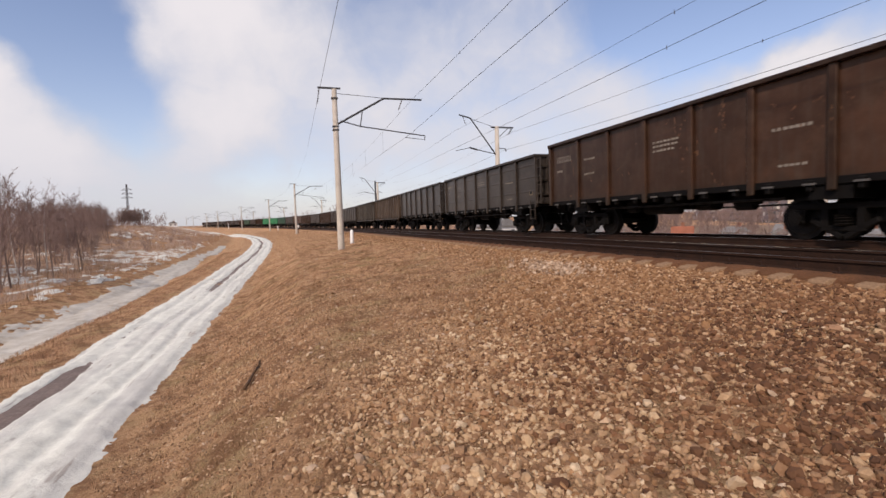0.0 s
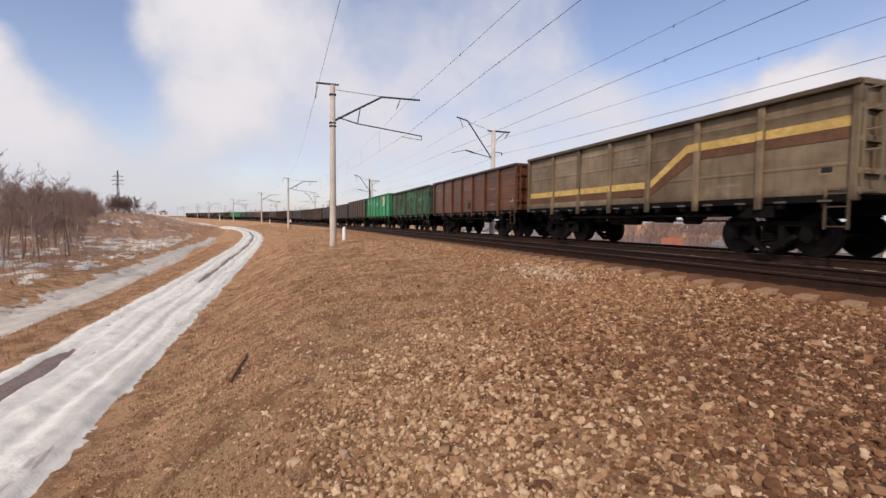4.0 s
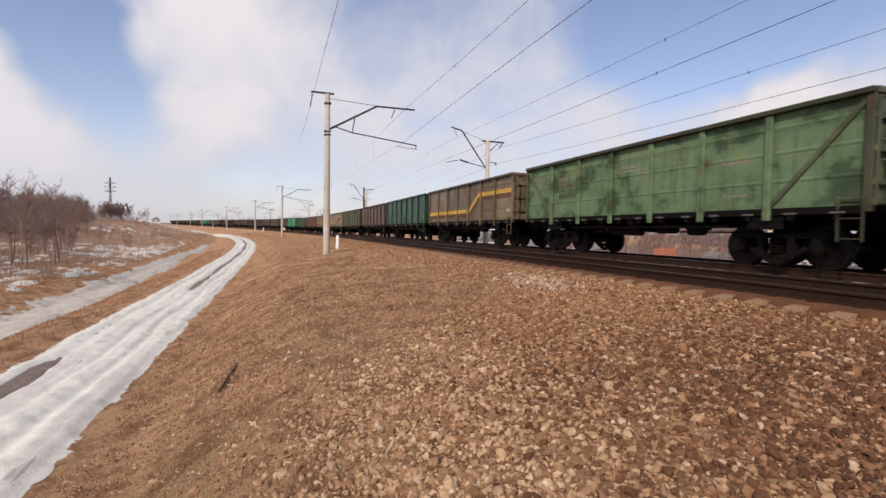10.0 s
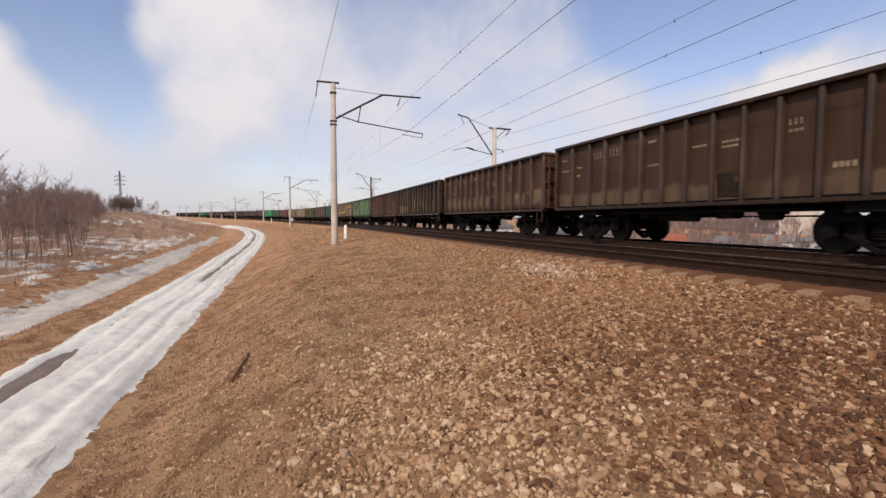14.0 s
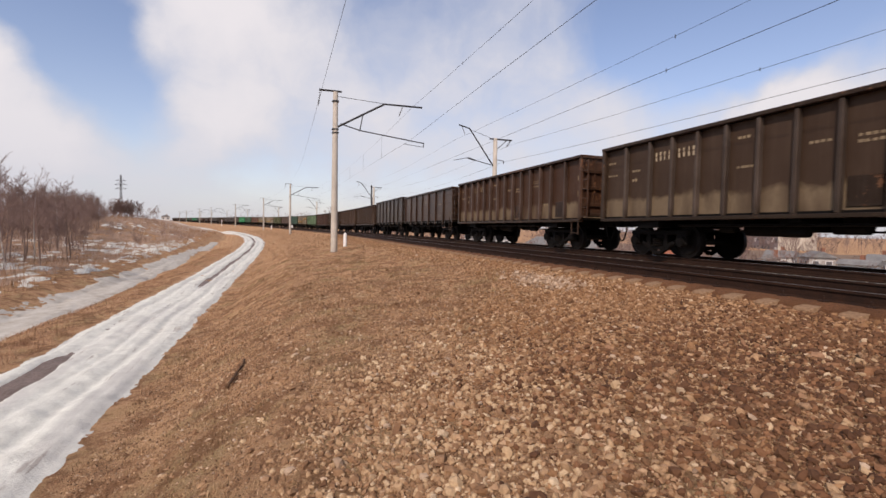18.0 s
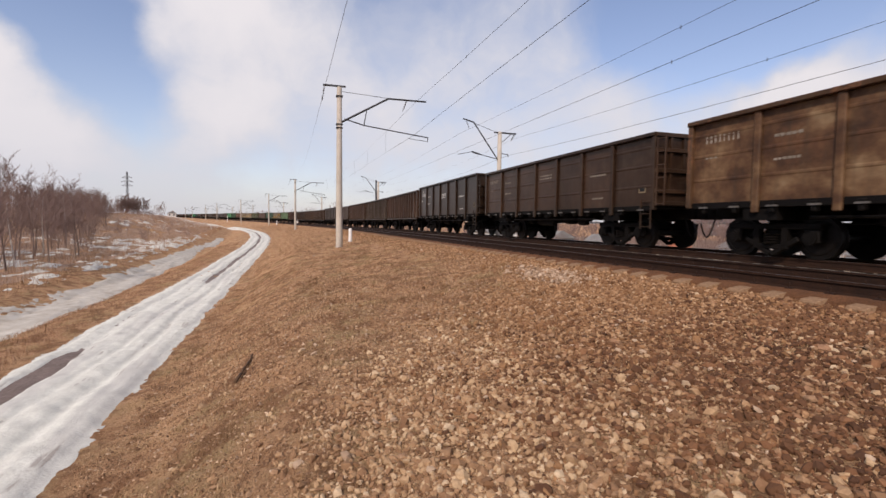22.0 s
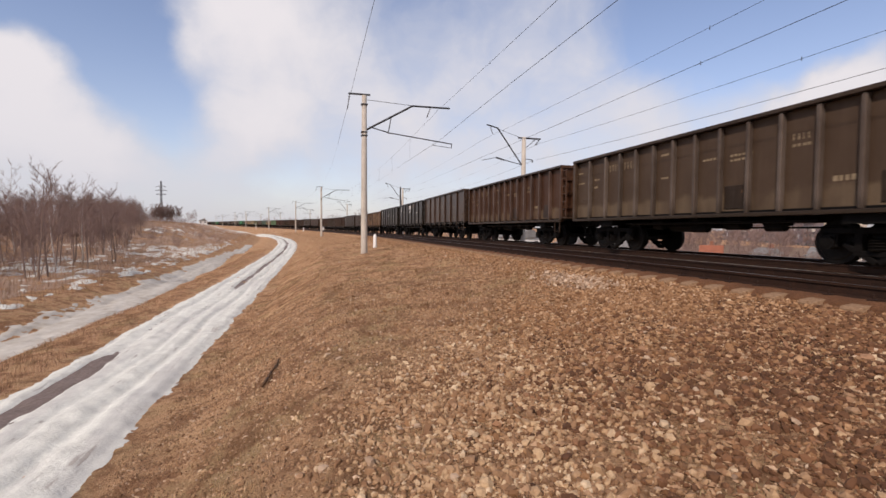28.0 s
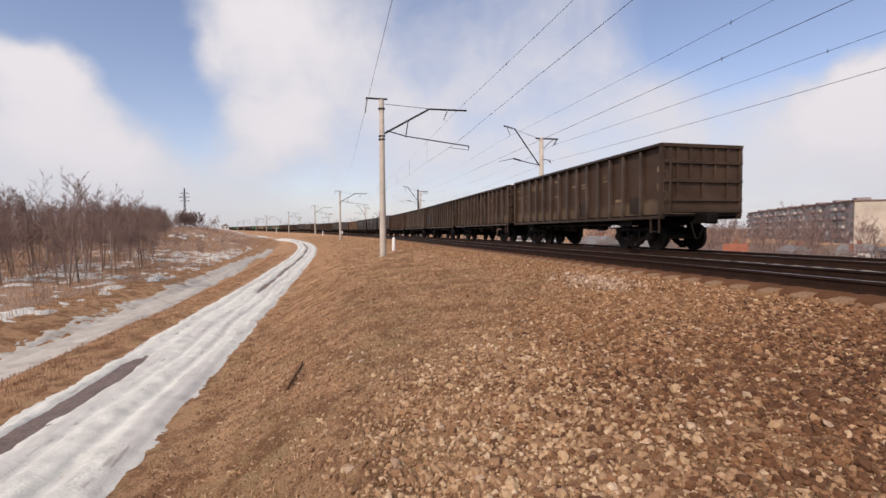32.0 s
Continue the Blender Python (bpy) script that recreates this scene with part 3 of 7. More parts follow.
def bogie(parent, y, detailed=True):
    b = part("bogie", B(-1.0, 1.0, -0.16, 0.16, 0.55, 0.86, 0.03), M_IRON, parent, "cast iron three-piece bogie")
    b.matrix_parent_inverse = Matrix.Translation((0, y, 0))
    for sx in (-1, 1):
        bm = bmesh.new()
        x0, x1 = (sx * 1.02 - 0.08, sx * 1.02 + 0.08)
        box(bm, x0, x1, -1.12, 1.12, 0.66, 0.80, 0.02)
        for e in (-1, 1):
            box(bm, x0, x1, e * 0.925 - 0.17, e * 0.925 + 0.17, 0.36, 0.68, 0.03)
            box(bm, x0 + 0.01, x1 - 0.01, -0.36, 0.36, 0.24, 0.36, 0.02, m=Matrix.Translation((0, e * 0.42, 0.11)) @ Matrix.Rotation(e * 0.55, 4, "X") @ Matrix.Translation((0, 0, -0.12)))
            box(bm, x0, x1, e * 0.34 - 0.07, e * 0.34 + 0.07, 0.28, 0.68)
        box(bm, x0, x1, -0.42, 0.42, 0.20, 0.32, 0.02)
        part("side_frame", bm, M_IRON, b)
        bm = lathe(bmesh.new(), [(r_, 0.32 + 0.03 * i_) for i_, r_ in enumerate((0.15, 0.19, 0.15, 0.19, 0.15, 0.19, 0.15, 0.19, 0.15))], 10)
        bmesh.ops.translate(bm, vec=(sx * 1.02, 0, 0), verts=bm.verts)
        if sx < 0 and detailed:
            part("spring_set", bm, M_WHEEL, b)
        else:
            bm.free()
        for e in (-1, 1) if detailed and sx < 0 else ():
            bm = bmesh.new()
            rod(bm, (sx * 0.95, e * 0.925, 0.475), (sx * 1.16, e * 0.925, 0.475), 0.15, sides=14)
            rod(bm, (sx * 1.16, e * 0.925, 0.475), (sx * 1.175, e * 0.925, 0.475), 0.10, sides=10)
            part("axle_box", bm, M_IRON, b)
    for e in (-0.925, 0.925):
        wheelset_parts(b, e)
    if detailed:
        for e in (-1, 1):
            bm = bmesh.new()
            box(bm, -0.66, 0.66, e * 0.40 - 0.07, e * 0.40 + 0.07, 0.40, 0.66, 0.02)
            box(bm, -0.60, -0.52, min(e * 0.3, e * 1.35), max(e * 0.3, e * 1.35), 0.88, 1.12)
            box(bm, 0.52, 0.60, min(e * 0.3, e * 1.35), max(e * 0.3, e * 1.35), 0.88, 1.12)
            box(bm, -0.60, 0.60, e * 0.34 - 0.05, e * 0.34 + 0.05, 0.60, 1.12)
            part("brake_rigging", bm, M_IRON, b)
    return b


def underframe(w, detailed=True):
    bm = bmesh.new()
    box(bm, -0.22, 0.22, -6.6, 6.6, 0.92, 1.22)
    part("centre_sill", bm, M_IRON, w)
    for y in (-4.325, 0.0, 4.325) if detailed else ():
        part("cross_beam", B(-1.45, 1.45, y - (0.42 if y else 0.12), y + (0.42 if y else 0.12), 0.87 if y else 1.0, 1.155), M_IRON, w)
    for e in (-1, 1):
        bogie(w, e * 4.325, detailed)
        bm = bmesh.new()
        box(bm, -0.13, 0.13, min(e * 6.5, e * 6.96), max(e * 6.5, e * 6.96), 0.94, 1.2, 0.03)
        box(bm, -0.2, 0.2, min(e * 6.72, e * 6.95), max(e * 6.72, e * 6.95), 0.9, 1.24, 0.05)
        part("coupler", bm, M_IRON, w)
    if not detailed:
        return
    bm = bmesh.new()
    rod(bm, (-0.55, -0.9, 0.92), (-0.55, -0.25, 0.92), 0.18, sides=14)
    box(bm, -0.8, -0.4, -0.25, 0.2, 0.82, 1.0)
    part("brake_cylinder", bm, M_IRON, w)
    bm = bmesh.new()
    rod(bm, (-0.75, 0.6, 0.86), (-0.75, 1.6, 0.86), 0.19, sides=14)
    part("air_tank", bm, M_IRON, w)
    bm = bmesh.new()
    rod(bm, (-0.5, -3.4, 0.80), (-0.5, 3.4, 0.80), 0.022, sides=6)
    rod(bm, (0.35, -3.6, 0.95), (0.35, 3.6, 0.95), 0.02, sides=6)
    part("brake_rod", bm, M_IRON, w)
    for y, wd, zb in ((-2.1, 0.30, 0.70), (-0.95, 0.22, 0.78), (0.25, 0.34, 0.66), (1.95, 0.24, 0.74)):
        bm = bmesh.new()
        box(bm, -1.12, -0.78, y - wd, y + wd, zb + 0.14, 1.16, 0.03)
        rod(bm, (-1.0, y - wd * 0.8, zb + 0.12), (-1.0, y + wd * 0.8, zb + 0.12), 0.12, sides=10)
        part("brake_gear", bm, M_IRON, w)
    part("brake_pipe", rod(bmesh.new(), (-1.3, -3.3, 0.93), (-1.3, 3.3, 0.93), 0.03, sides=8), M_WHEEL, w)
    for e in (-1, 1):
        bm = bmesh.new()
        rings = []
        for k in range(10):
            t_ = k / 9
            c = Vector((-0.42, e * (6.45 + 0.5 * t_), 0.95 - 0.55 * math.sin(t_ * math.pi * 0.9)))
            d = Vector((0, e * 0.5, -0.55 * math.pi * 0.9 * math.cos(t_ * math.pi * 0.9))).normalized()
            n = Vector((0, -d.z, d.y))
            rings.append([bm.verts.new(c + 0.025 * (math.cos(a) * n + Vector((math.sin(a), 0, 0)))) for a in (i * math.pi / 3 for i in range(6))])
        for r0, r1 in zip(rings, rings[1:]):
            for i in range(6):
                bm.faces.new((r0[i], r0[(i + 1) % 6], r1[(i + 1) % 6], r1[i]))
        bm.faces.new(rings[0]), bm.faces.new(rings[-1])
        bmesh.ops.recalc_face_normals(bm, faces=bm.faces)
        part("brake_hose", bm, M_IRON, w)


def ladder(w, x, y0, y1, z0, z1, rungs, name="ladder"):
    bm = bmesh.new()
    for y in (y0, y1):
        box(bm, x - 0.02, x + 0.02, y - 0.02, y + 0.02, z0, z1)
    for k in range(rungs):
        z = z0 + 0.06 + (z1 - z0 - 0.1) * k / max(1, rungs - 1)
        box(bm, x - 0.015, x + 0.015, min(y0, y1), max(y0, y1), z - 0.012, z + 0.012)
    part(name, bm, M_PAINT, w)


def end_wall(w, e, half, hw, z0, z1, detailed=True):
    ya, yb = sorted((e * half, e * (half - 0.03)))
    wall = part("end_wall", B(-hw + 0.04, hw - 0.04, ya, yb, z0, z1 - 0.06), M_PAINT, w)
    if e < 0 and detailed:
        ya, yb = sorted((e * half, e * (half + 0.09)))
        for z in (z0 + 0.08, z0 + 0.44, z0 + 1.05, z0 + 1.66, z1 - 0.07):
            part("end_beam", B(-hw + 0.02, hw - 0.02, ya, yb, z - 0.06, z + 0.06, 0.01), M_PAINT, wall)
        ya, yb = sorted((e * half, e * (half + 0.06)))
        for x in (-0.96, -0.48, 0.0, 0.48, 0.96):
            part("end_stiffener", B(x - 0.04, x + 0.04, ya, yb, z0 + (1.05 if abs(x) == 0.48 else 0.44), z1 - 0.1), M_PAINT, wall)
    for x in (-hw + 0.07, hw - 0.07):
        ya, yb = sorted((e * (half - 0.10), e * (half + 0.05)))
        part("corner_post", B(x - 0.075, x + 0.075, ya, yb, z0 - 0.12, z1 - 0.02, 0.015), M_PAINT, w)


def ribbed_sheet(sx, x, ya, yb, z0, z1, ribs=True):
    """A steel sheet, plain or with three pressed ribs along it, as one skin with thickness."""
    prof = [(x, z0)]
    for z in (z0 + 0.60, z0 + 1.22, z0 + 1.76) if ribs else ():
        prof += [(x, z - 0.045), (x + 0.010, z - 0.02), (x + 0.010, z + 0.02), (x, z + 0.045)]
    prof += [(x, z1), (x - 0.03, z1), (x - 0.03, z0)]
    bm = bmesh.new()
    ends = [[bm.verts.new((sx * px, y, pz)) for px, pz in prof] for y in (ya, yb)]
    n_ = len(prof)
    for k in range(n_):
        bm.faces.new((ends[0][k], ends[0][(k + 1) % n_], ends[1][(k + 1) % n_], ends[1][k]))
    bm.faces.new(ends[0]), bm.faces.new(ends[1][::-1])
    bmesh.ops.recalc_face_normals(bm, faces=bm.faces)
    return bm


def lathe(bm, rings, sides=12):
    """A body of revolution about z from (radius, height) pairs."""
    loops = [[bm.verts.new((r * math.cos(2 * math.pi * i / sides), r * math.sin(2 * math.pi * i / sides), z)) for i in range(sides)] for r, z in rings]
    for a_, b_ in zip(loops, loops[1:]):
        for i in range(sides):
            bm.faces.new((a_[i], a_[(i + 1) % sides], b_[(i + 1) % sides], b_[i]))
    bm.faces.new(loops[0][::-1]), bm.faces.new(loops[-1])
    return bm


def gondola_hatched(z1=3.48, detailed=True):
    """Open wagon with seven bays a side and drop doors in its floor."""
    w = thing("open_wagon", "", "freight wagon", "wagons of the train")
    half, hw, z0 = 6.35, 1.56, 1.30
    part("floor", B(-hw + 0.1, hw - 0.1, -half, half, z0 - 0.06, z0), M_IRON, w)
    cuts = [-half, -4.40, -2.64, -0.88, 0.88, 2.64, 4.40, half]
    for sx in (-1, 1):
        if sx > 0 or not detailed:
            part("side_panel", ribbed_sheet(sx, hw - 0.09, -half, half, z0, z1 - 0.1, z1 < 3.6), M_PAINT, w)
        for k in range(7) if sx < 0 and detailed else ():
            ya, yb = cuts[k], cuts[k + 1]
            bm = ribbed_sheet(sx, hw - 0.09, ya, yb, z0, z1 - 0.1, z1 < 3.6)
            part("side_panel", bm, M_PAINT, w)
            yc = (ya + yb) / 2
            xa, xb = sorted((sx * (hw - 0.14), sx * (hw + 0.0)))
            for dy in (-0.45, 0.45) if sx < 0 and detailed else ():
                part("hatch_lock", box(B(xa, xb, yc + dy - 0.06, yc + dy + 0.06, z0 - 0.26, z0 - 0.02, 0.02), xa - 0.03, xa - 0.002, yc + dy - 0.16, yc + dy + 0.10, z0 - 0.13, z0 - 0.09, mi=1), [M_IRON, M_GLINT], w)
        for y in cuts[1:-1] if sx < 0 or detailed else ():
            bm = bmesh.new()
            xa, xb = sorted((sx * (hw - 0.09), sx * (hw + 0.0)))
            box(bm, xa, xb, y - 0.085, y + 0.085, z0 - 0.26, z1 - 0.08, 0.02)
            part("post", bm, M_PAINT, w)
        xa, xb = sorted((sx * (hw - 0.13), sx * (hw + 0.05)))
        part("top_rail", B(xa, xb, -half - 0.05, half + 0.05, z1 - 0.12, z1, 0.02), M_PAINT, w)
        xa, xb = sorted((sx * (hw - 0.16), sx * (hw - 0.07)))
        part("side_sill", B(xa, xb, -half, half, z0 - 0.14, z0 + 0.02, 0.01), M_IRON, w)
    for e in (-1, 1):
        end_wall(w, e, half, hw, z0, z1, detailed)
    ladder(w, -hw + 0.02, -half + 0.08, -half + 0.50, 0.62, 1.5, 3, "step")
    ladder(w, -hw + 0.05, -half - 0.10, -half - 0.42, 1.3, 3.3, 6)
    ladder(w, hw - 0.02, half - 0.08, half - 0.50, 0.62, 1.5, 3, "step")
    underframe(w, detailed)
    return w


# edges of the fourteen bays: two wider ones at each end
RIB_CUTS = [-6.42, -5.32] + [0.856 * i for i in range(-5, 6)] + [5.32, 6.42]


def gondola_ribbed(z1=3.52, detailed=True):
    """Open wagon with a closed floor and thirteen narrow ribs a side."""
    w = thing("open_wagon", "", "freight wagon", "wagons of the train")
    half, hw, z0 = 6.42, 1.56, 1.16
    part("floor", B(-hw + 0.1, hw - 0.1, -half, half, z0, z0 + 0.06), M_IRON, w)
    for sx in (-1, 1):
        xa, xb = sorted((sx * (hw - 0.18), sx * (hw - 0.15)))
        if sx > 0 or not detailed:
            part("side_panel", B(xa, xb, -half, half, z0, z1 - 0.1), M_PAINT, w)
        for k in range(7) if sx < 0 and detailed else ():
            part("side_panel", B(xa, xb, RIB_CUTS[2 * k], RIB_CUTS[2 * k + 2], z0, z1 - 0.1), M_PAINT, w)
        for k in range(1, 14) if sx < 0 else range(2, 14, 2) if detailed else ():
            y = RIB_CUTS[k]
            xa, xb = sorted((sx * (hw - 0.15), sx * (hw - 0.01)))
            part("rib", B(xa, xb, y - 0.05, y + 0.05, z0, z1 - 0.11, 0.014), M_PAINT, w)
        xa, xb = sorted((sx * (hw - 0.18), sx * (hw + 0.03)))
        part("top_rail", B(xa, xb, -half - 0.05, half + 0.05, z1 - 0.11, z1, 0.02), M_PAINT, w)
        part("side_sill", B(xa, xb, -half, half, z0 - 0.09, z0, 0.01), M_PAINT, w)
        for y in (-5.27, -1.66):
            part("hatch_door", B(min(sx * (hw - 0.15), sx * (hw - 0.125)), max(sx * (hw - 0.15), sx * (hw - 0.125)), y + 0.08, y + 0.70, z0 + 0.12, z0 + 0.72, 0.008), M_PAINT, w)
    for e in (-1, 1):
        end_wall(w, e, half, hw, z0 + 0.1, z1, detailed)
    for e in (-1, 1):
        ladder(w, e * (hw - 0.04), e * (half + 0.08), e * (half + 0.42), 1.2, 3.3, 7)
        ladder(w, e * (hw - 0.02), e * (half - 0.08), e * (half - 0.50), 0.6, 1.2, 2, "step")
    underframe(w, detailed)
    return w


# look, colour, wear, words; k counts the wagons from the one beside the camera at the start; h, t: hatched, and taller; r: ribbed
BROWN, DARK, GREY, RUST = (0.105, 0.060, 0.041), (0.040, 0.028, 0.022), (0.085, 0.072, 0.062), (0.19, 0.080, 0.040)
GREEN_NEW, GREEN_OLD, GREEN = (0.004, 0.56, 0.20), (0.06, 0.15, 0.085), (0.014, 0.16, 0.088)
LOOKS = {
    -1: ("h", GREY, 0.3, "grey-brown"), -2: ("h", (0.075, 0.065, 0.058), 0.35, "dark grey"), -3: ("r", (0.15, 0.115, 0.085), 0.35, "dusty tan"), -4: ("r", (0.13, 0.105, 0.08), 0.3, "dusty tan"),
    -5: ("h", GREY, 0.3, "grey-brown"), -6: ("h", DARK, 0.3, "dark brown"), -7: ("r", BROWN, 0.3, "brown"), -10: ("h", (0.16, 0.10, 0.075), 0.5, "pale brown"), -12: ("h", GREEN, 0.2, "green"),
    -13: ("h", GREEN_NEW, 0.1, "bright green"), -14: ("h", GREEN_NEW, 0.2, "bright green"), -17: ("h", GREEN, 0.2, "green"),
    0: ("t", (0.080, 0.044, 0.030), 0.35, "dark brown"), 1: ("t", GREEN_NEW, 0.0, "freshly painted bright green"), 2: ("h", GREEN_OLD, 0.5, "faded patchy green"), 3: ("h", RUST, 0.45, "rusty orange-brown"),
    4: ("h", (0.44, 0.345, 0.22), 0.25, "dusty grey-beige yellow-striped"), 5: ("h", (0.60, 0.48, 0.33), 0.2, "faded grey-cream yellow-striped"), 6: ("h", (0.095, 0.115, 0.035), 0.2, "blotched green and rust"),
    7: ("h", (0.155, 0.104, 0.078), 0.12, "worn brown"), 8: ("h", GREEN, 0.12, "deep green"), 9: ("h", (0.37, 0.285, 0.172), 0.2, "dusty grey-tan yellow-striped"), 10: ("h", (0.17, 0.22, 0.125), 0.4, "faded pale green"),
    11: ("r", (0.135, 0.064, 0.045), 0.3, "dark brown"), 12: ("r", (0.070, 0.044, 0.031), 0.35, "dark brown graffiti-tagged"), 13: ("r", (0.115, 0.068, 0.042), 0.5, "mottled brown"), 14: ("r", (0.100, 0.064, 0.046), 0.35, "brown"),
    15: ("t", DARK, 0.25, "dark brown"), 16: ("h", (0.075, 0.045, 0.032), 0.4, "dark brown"), 17: ("r", BROWN, 0.5, "worn brown"), 18: ("r", (0.098, 0.072, 0.055), 0.4, "dark brown dust-banded"),
    19: ("r", (0.095, 0.052, 0.035), 0.3, "red-brown"), 20: ("t", (0.040, 0.027, 0.020), 0.2, "near-black brown"), 21: ("h", (0.072, 0.044, 0.030), 0.25, "dark brown"), 22: ("h", (0.21, 0.128, 0.072), 0.6, "rusty ochre"),
    23: ("t", (0.013, 0.0115, 0.008), 0.1, "black-green"), 24: ("t", (0.022, 0.0175, 0.0135), 0.1, "dark olive-grey"), 25: ("t", (0.085, 0.054, 0.037), 0.3, "brown"), 26: ("r", (0.115, 0.062, 0.040), 0.4, "red-brown"),
    27: ("r", (0.125, 0.096, 0.072), 0.3, "dark brown"), 28: ("r", (0.082, 0.056, 0.042), 0.25, "dark brown blue-graffitied"), 29: ("r", (0.108, 0.074, 0.056), 0.3, "dark brown"), 30: ("r", (0.108, 0.078, 0.060), 0.3, "grey-brown"),
}
M_YELLOW = speckled("faded_yellow_paint", (0.42, 0.25, 0.045), (0.66, 0.42, 0.09), 9, 0.7, 0.2, 0.004)
M_REDOX = speckled("red_oxide_band", (0.085, 0.042, 0.024), (0.16, 0.078, 0.042), 9, 0.7, 0.2, 0.004)
M_BLUE = speckled("sprayed_blue_paint", (0.012, 0.08, 0.145), (0.022, 0.15, 0.26), 7, 0.6, 0.1, 0.004)
M_CREAM = speckled("sprayed_cream_paint", (0.17, 0.125, 0.075), (0.31, 0.235, 0.145), 7, 0.7, 0.1, 0.004)
M_CHALK = speckled("chalky_cream_spray", (0.36, 0.28, 0.18), (0.60, 0.49, 0.33), 6, 0.8, 0.1, 0.004)
M_DUST = speckled("caked_pale_dust", (0.10, 0.068, 0.042), (0.24, 0.165, 0.095), 3.0, 0.95, 0.2, 0.004)
M_LIME = speckled("yellow_green_patch_paint", (0.065, 0.075, 0.018), (0.15, 0.16, 0.038), 4, 0.7, 0.2, 0.004)
M_TURQ = speckled("turquoise_patch_paint", (0.02, 0.09, 0.05), (0.045, 0.19, 0.105), 4, 0.7, 0.2, 0.004)
M_PATCH = speckled("black_stencil_field", (0.012, 0.012, 0.012), (0.035, 0.032, 0.03), 9, 0.7, 0.1, 0.004)

DARKEN = 0.40
MAKERS = {"h": lambda: gondola_hatched(), "t": lambda: gondola_hatched(3.64), "r": lambda: gondola_ribbed(), "H": lambda: gondola_hatched(3.48, False), "R": lambda: gondola_ribbed(3.52, False)}
WAGONS, FIRST = {}, {}
for k in range(-30, 31):
    kind, col, wear, words = LOOKS.get(k, ("hr"[(k * 7) % 3 == 0], (BROWN, GREY, DARK)[k % 3], 0.4, ("brown", "grey-brown", "dark brown")[k % 3]))
    if col[0] > col[1] * 1.3:
        col = (col[0] * 1.16, col[1] * 1.0, col[2] * 0.88)
    if k < -9:
        kind = "R" if kind == "r" else "H"
    if kind not in FIRST:
        w = FIRST[kind] = MAKERS[kind]()
    else:
        w = copy_thing(FIRST[kind], Matrix())
    WAGONS[k] = w
    build = "narrow-ribbed sides" if kind in "rR" else "posted sides"
    tagged(w, "%s steel open freight wagon with %s" % (words, build))
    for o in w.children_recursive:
        # Ribs get paler paint for the sun they catch; top rails go darker.
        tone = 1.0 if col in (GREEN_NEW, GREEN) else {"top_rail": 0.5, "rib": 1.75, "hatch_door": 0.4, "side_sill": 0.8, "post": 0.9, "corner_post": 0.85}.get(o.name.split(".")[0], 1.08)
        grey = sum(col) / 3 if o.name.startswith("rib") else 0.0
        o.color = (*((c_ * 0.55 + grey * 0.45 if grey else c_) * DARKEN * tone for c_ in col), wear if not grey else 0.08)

# ---- marks painted on the wagons, thin plates a hair proud of the sheet ----
SKIN = {"h": 1.47, "t": 1.47, "r": 1.41}


def plate(k, name, mat, y0, y1, z0, z1, lift=0.004, label=""):
    """A flat painted field on the side that faces the camera; y runs forwards from the wagon's middle."""
    x = -SKIN[LOOKS[k][0]]
    ob = part(name, B(x - lift, x - 0.001, y0, y1, z0, z1), mat, WAGONS[k], label)
    return ob


def poly_plate(k, name, mat, pts, lift=0.005, label=""):
    x = -SKIN[LOOKS[k][0]] - lift
    bm = bmesh.new()
    bm.faces.new([bm.verts.new((x, y, z)) for y, z in pts])
    r_ = bmesh.ops.extrude_face_region(bm, geom=list(bm.faces))
    bmesh.ops.translate(bm, vec=(lift - 0.001, 0, 0), verts=[g for g in r_["geom"] if isinstance(g, bmesh.types.BMVert)])
    bmesh.ops.recalc_face_normals(bm, faces=bm.faces)
    return part(name, bm, mat, WAGONS[k], label)


M_FAINT = speckled("worn_stencil_paint", (0.15, 0.125, 0.095), (0.34, 0.30, 0.25), 14, 0.8, 0.1, 0.002)
BRIGHT = (1, 23, 24, 20)


def bars(k, y, z, count, wide, high, mat=None, name="stencil_mark"):
    """A line of stencilling that cannot be read: short bars of its size."""
    x = -SKIN[LOOKS[k][0]]
    bm = bmesh.new()
    rnd = random.Random(k * 31 + int(z * 100) + int(y * 10))
    for i in range(count):
        ya = y - i * wide * 1.3
        w_ = wide * (0.5 if high > 0.12 else 1.0) * rnd.uniform(0.75, 1.1)
        if high > 0.12:
            cut = z + high * rnd.uniform(0.35, 0.6)
            box(bm, x - 0.004, x - 0.001, ya - w_, ya, z, cut)
            box(bm, x - 0.004, x - 0.001, ya - w_ * rnd.uniform(0.6, 1.25), ya + w_ * rnd.uniform(-0.2, 0.15), cut + high * 0.12, z + high)
        else:
            box(bm, x - 0.004, x - 0.001, ya - w_, ya, z, z + high * rnd.uniform(0.85, 1.0))
    ob = part(name, bm, [mat or (M_LETTER if k in BRIGHT else M_FAINT), M_PAINT], WAGONS[k])
    ob.color = (*(c_ * DARKEN for c_ in LOOKS[k][1]), LOOKS[k][2])
    return ob


def bay_y(k, b):
    """Front and rear edge of bay b, counted from the front."""
    cuts = (6.35, 4.40, 2.64, 0.88, -0.88, -2.64, -4.40, -6.35)
    return cuts[b] - 0.12, cuts[b + 1] + 0.12


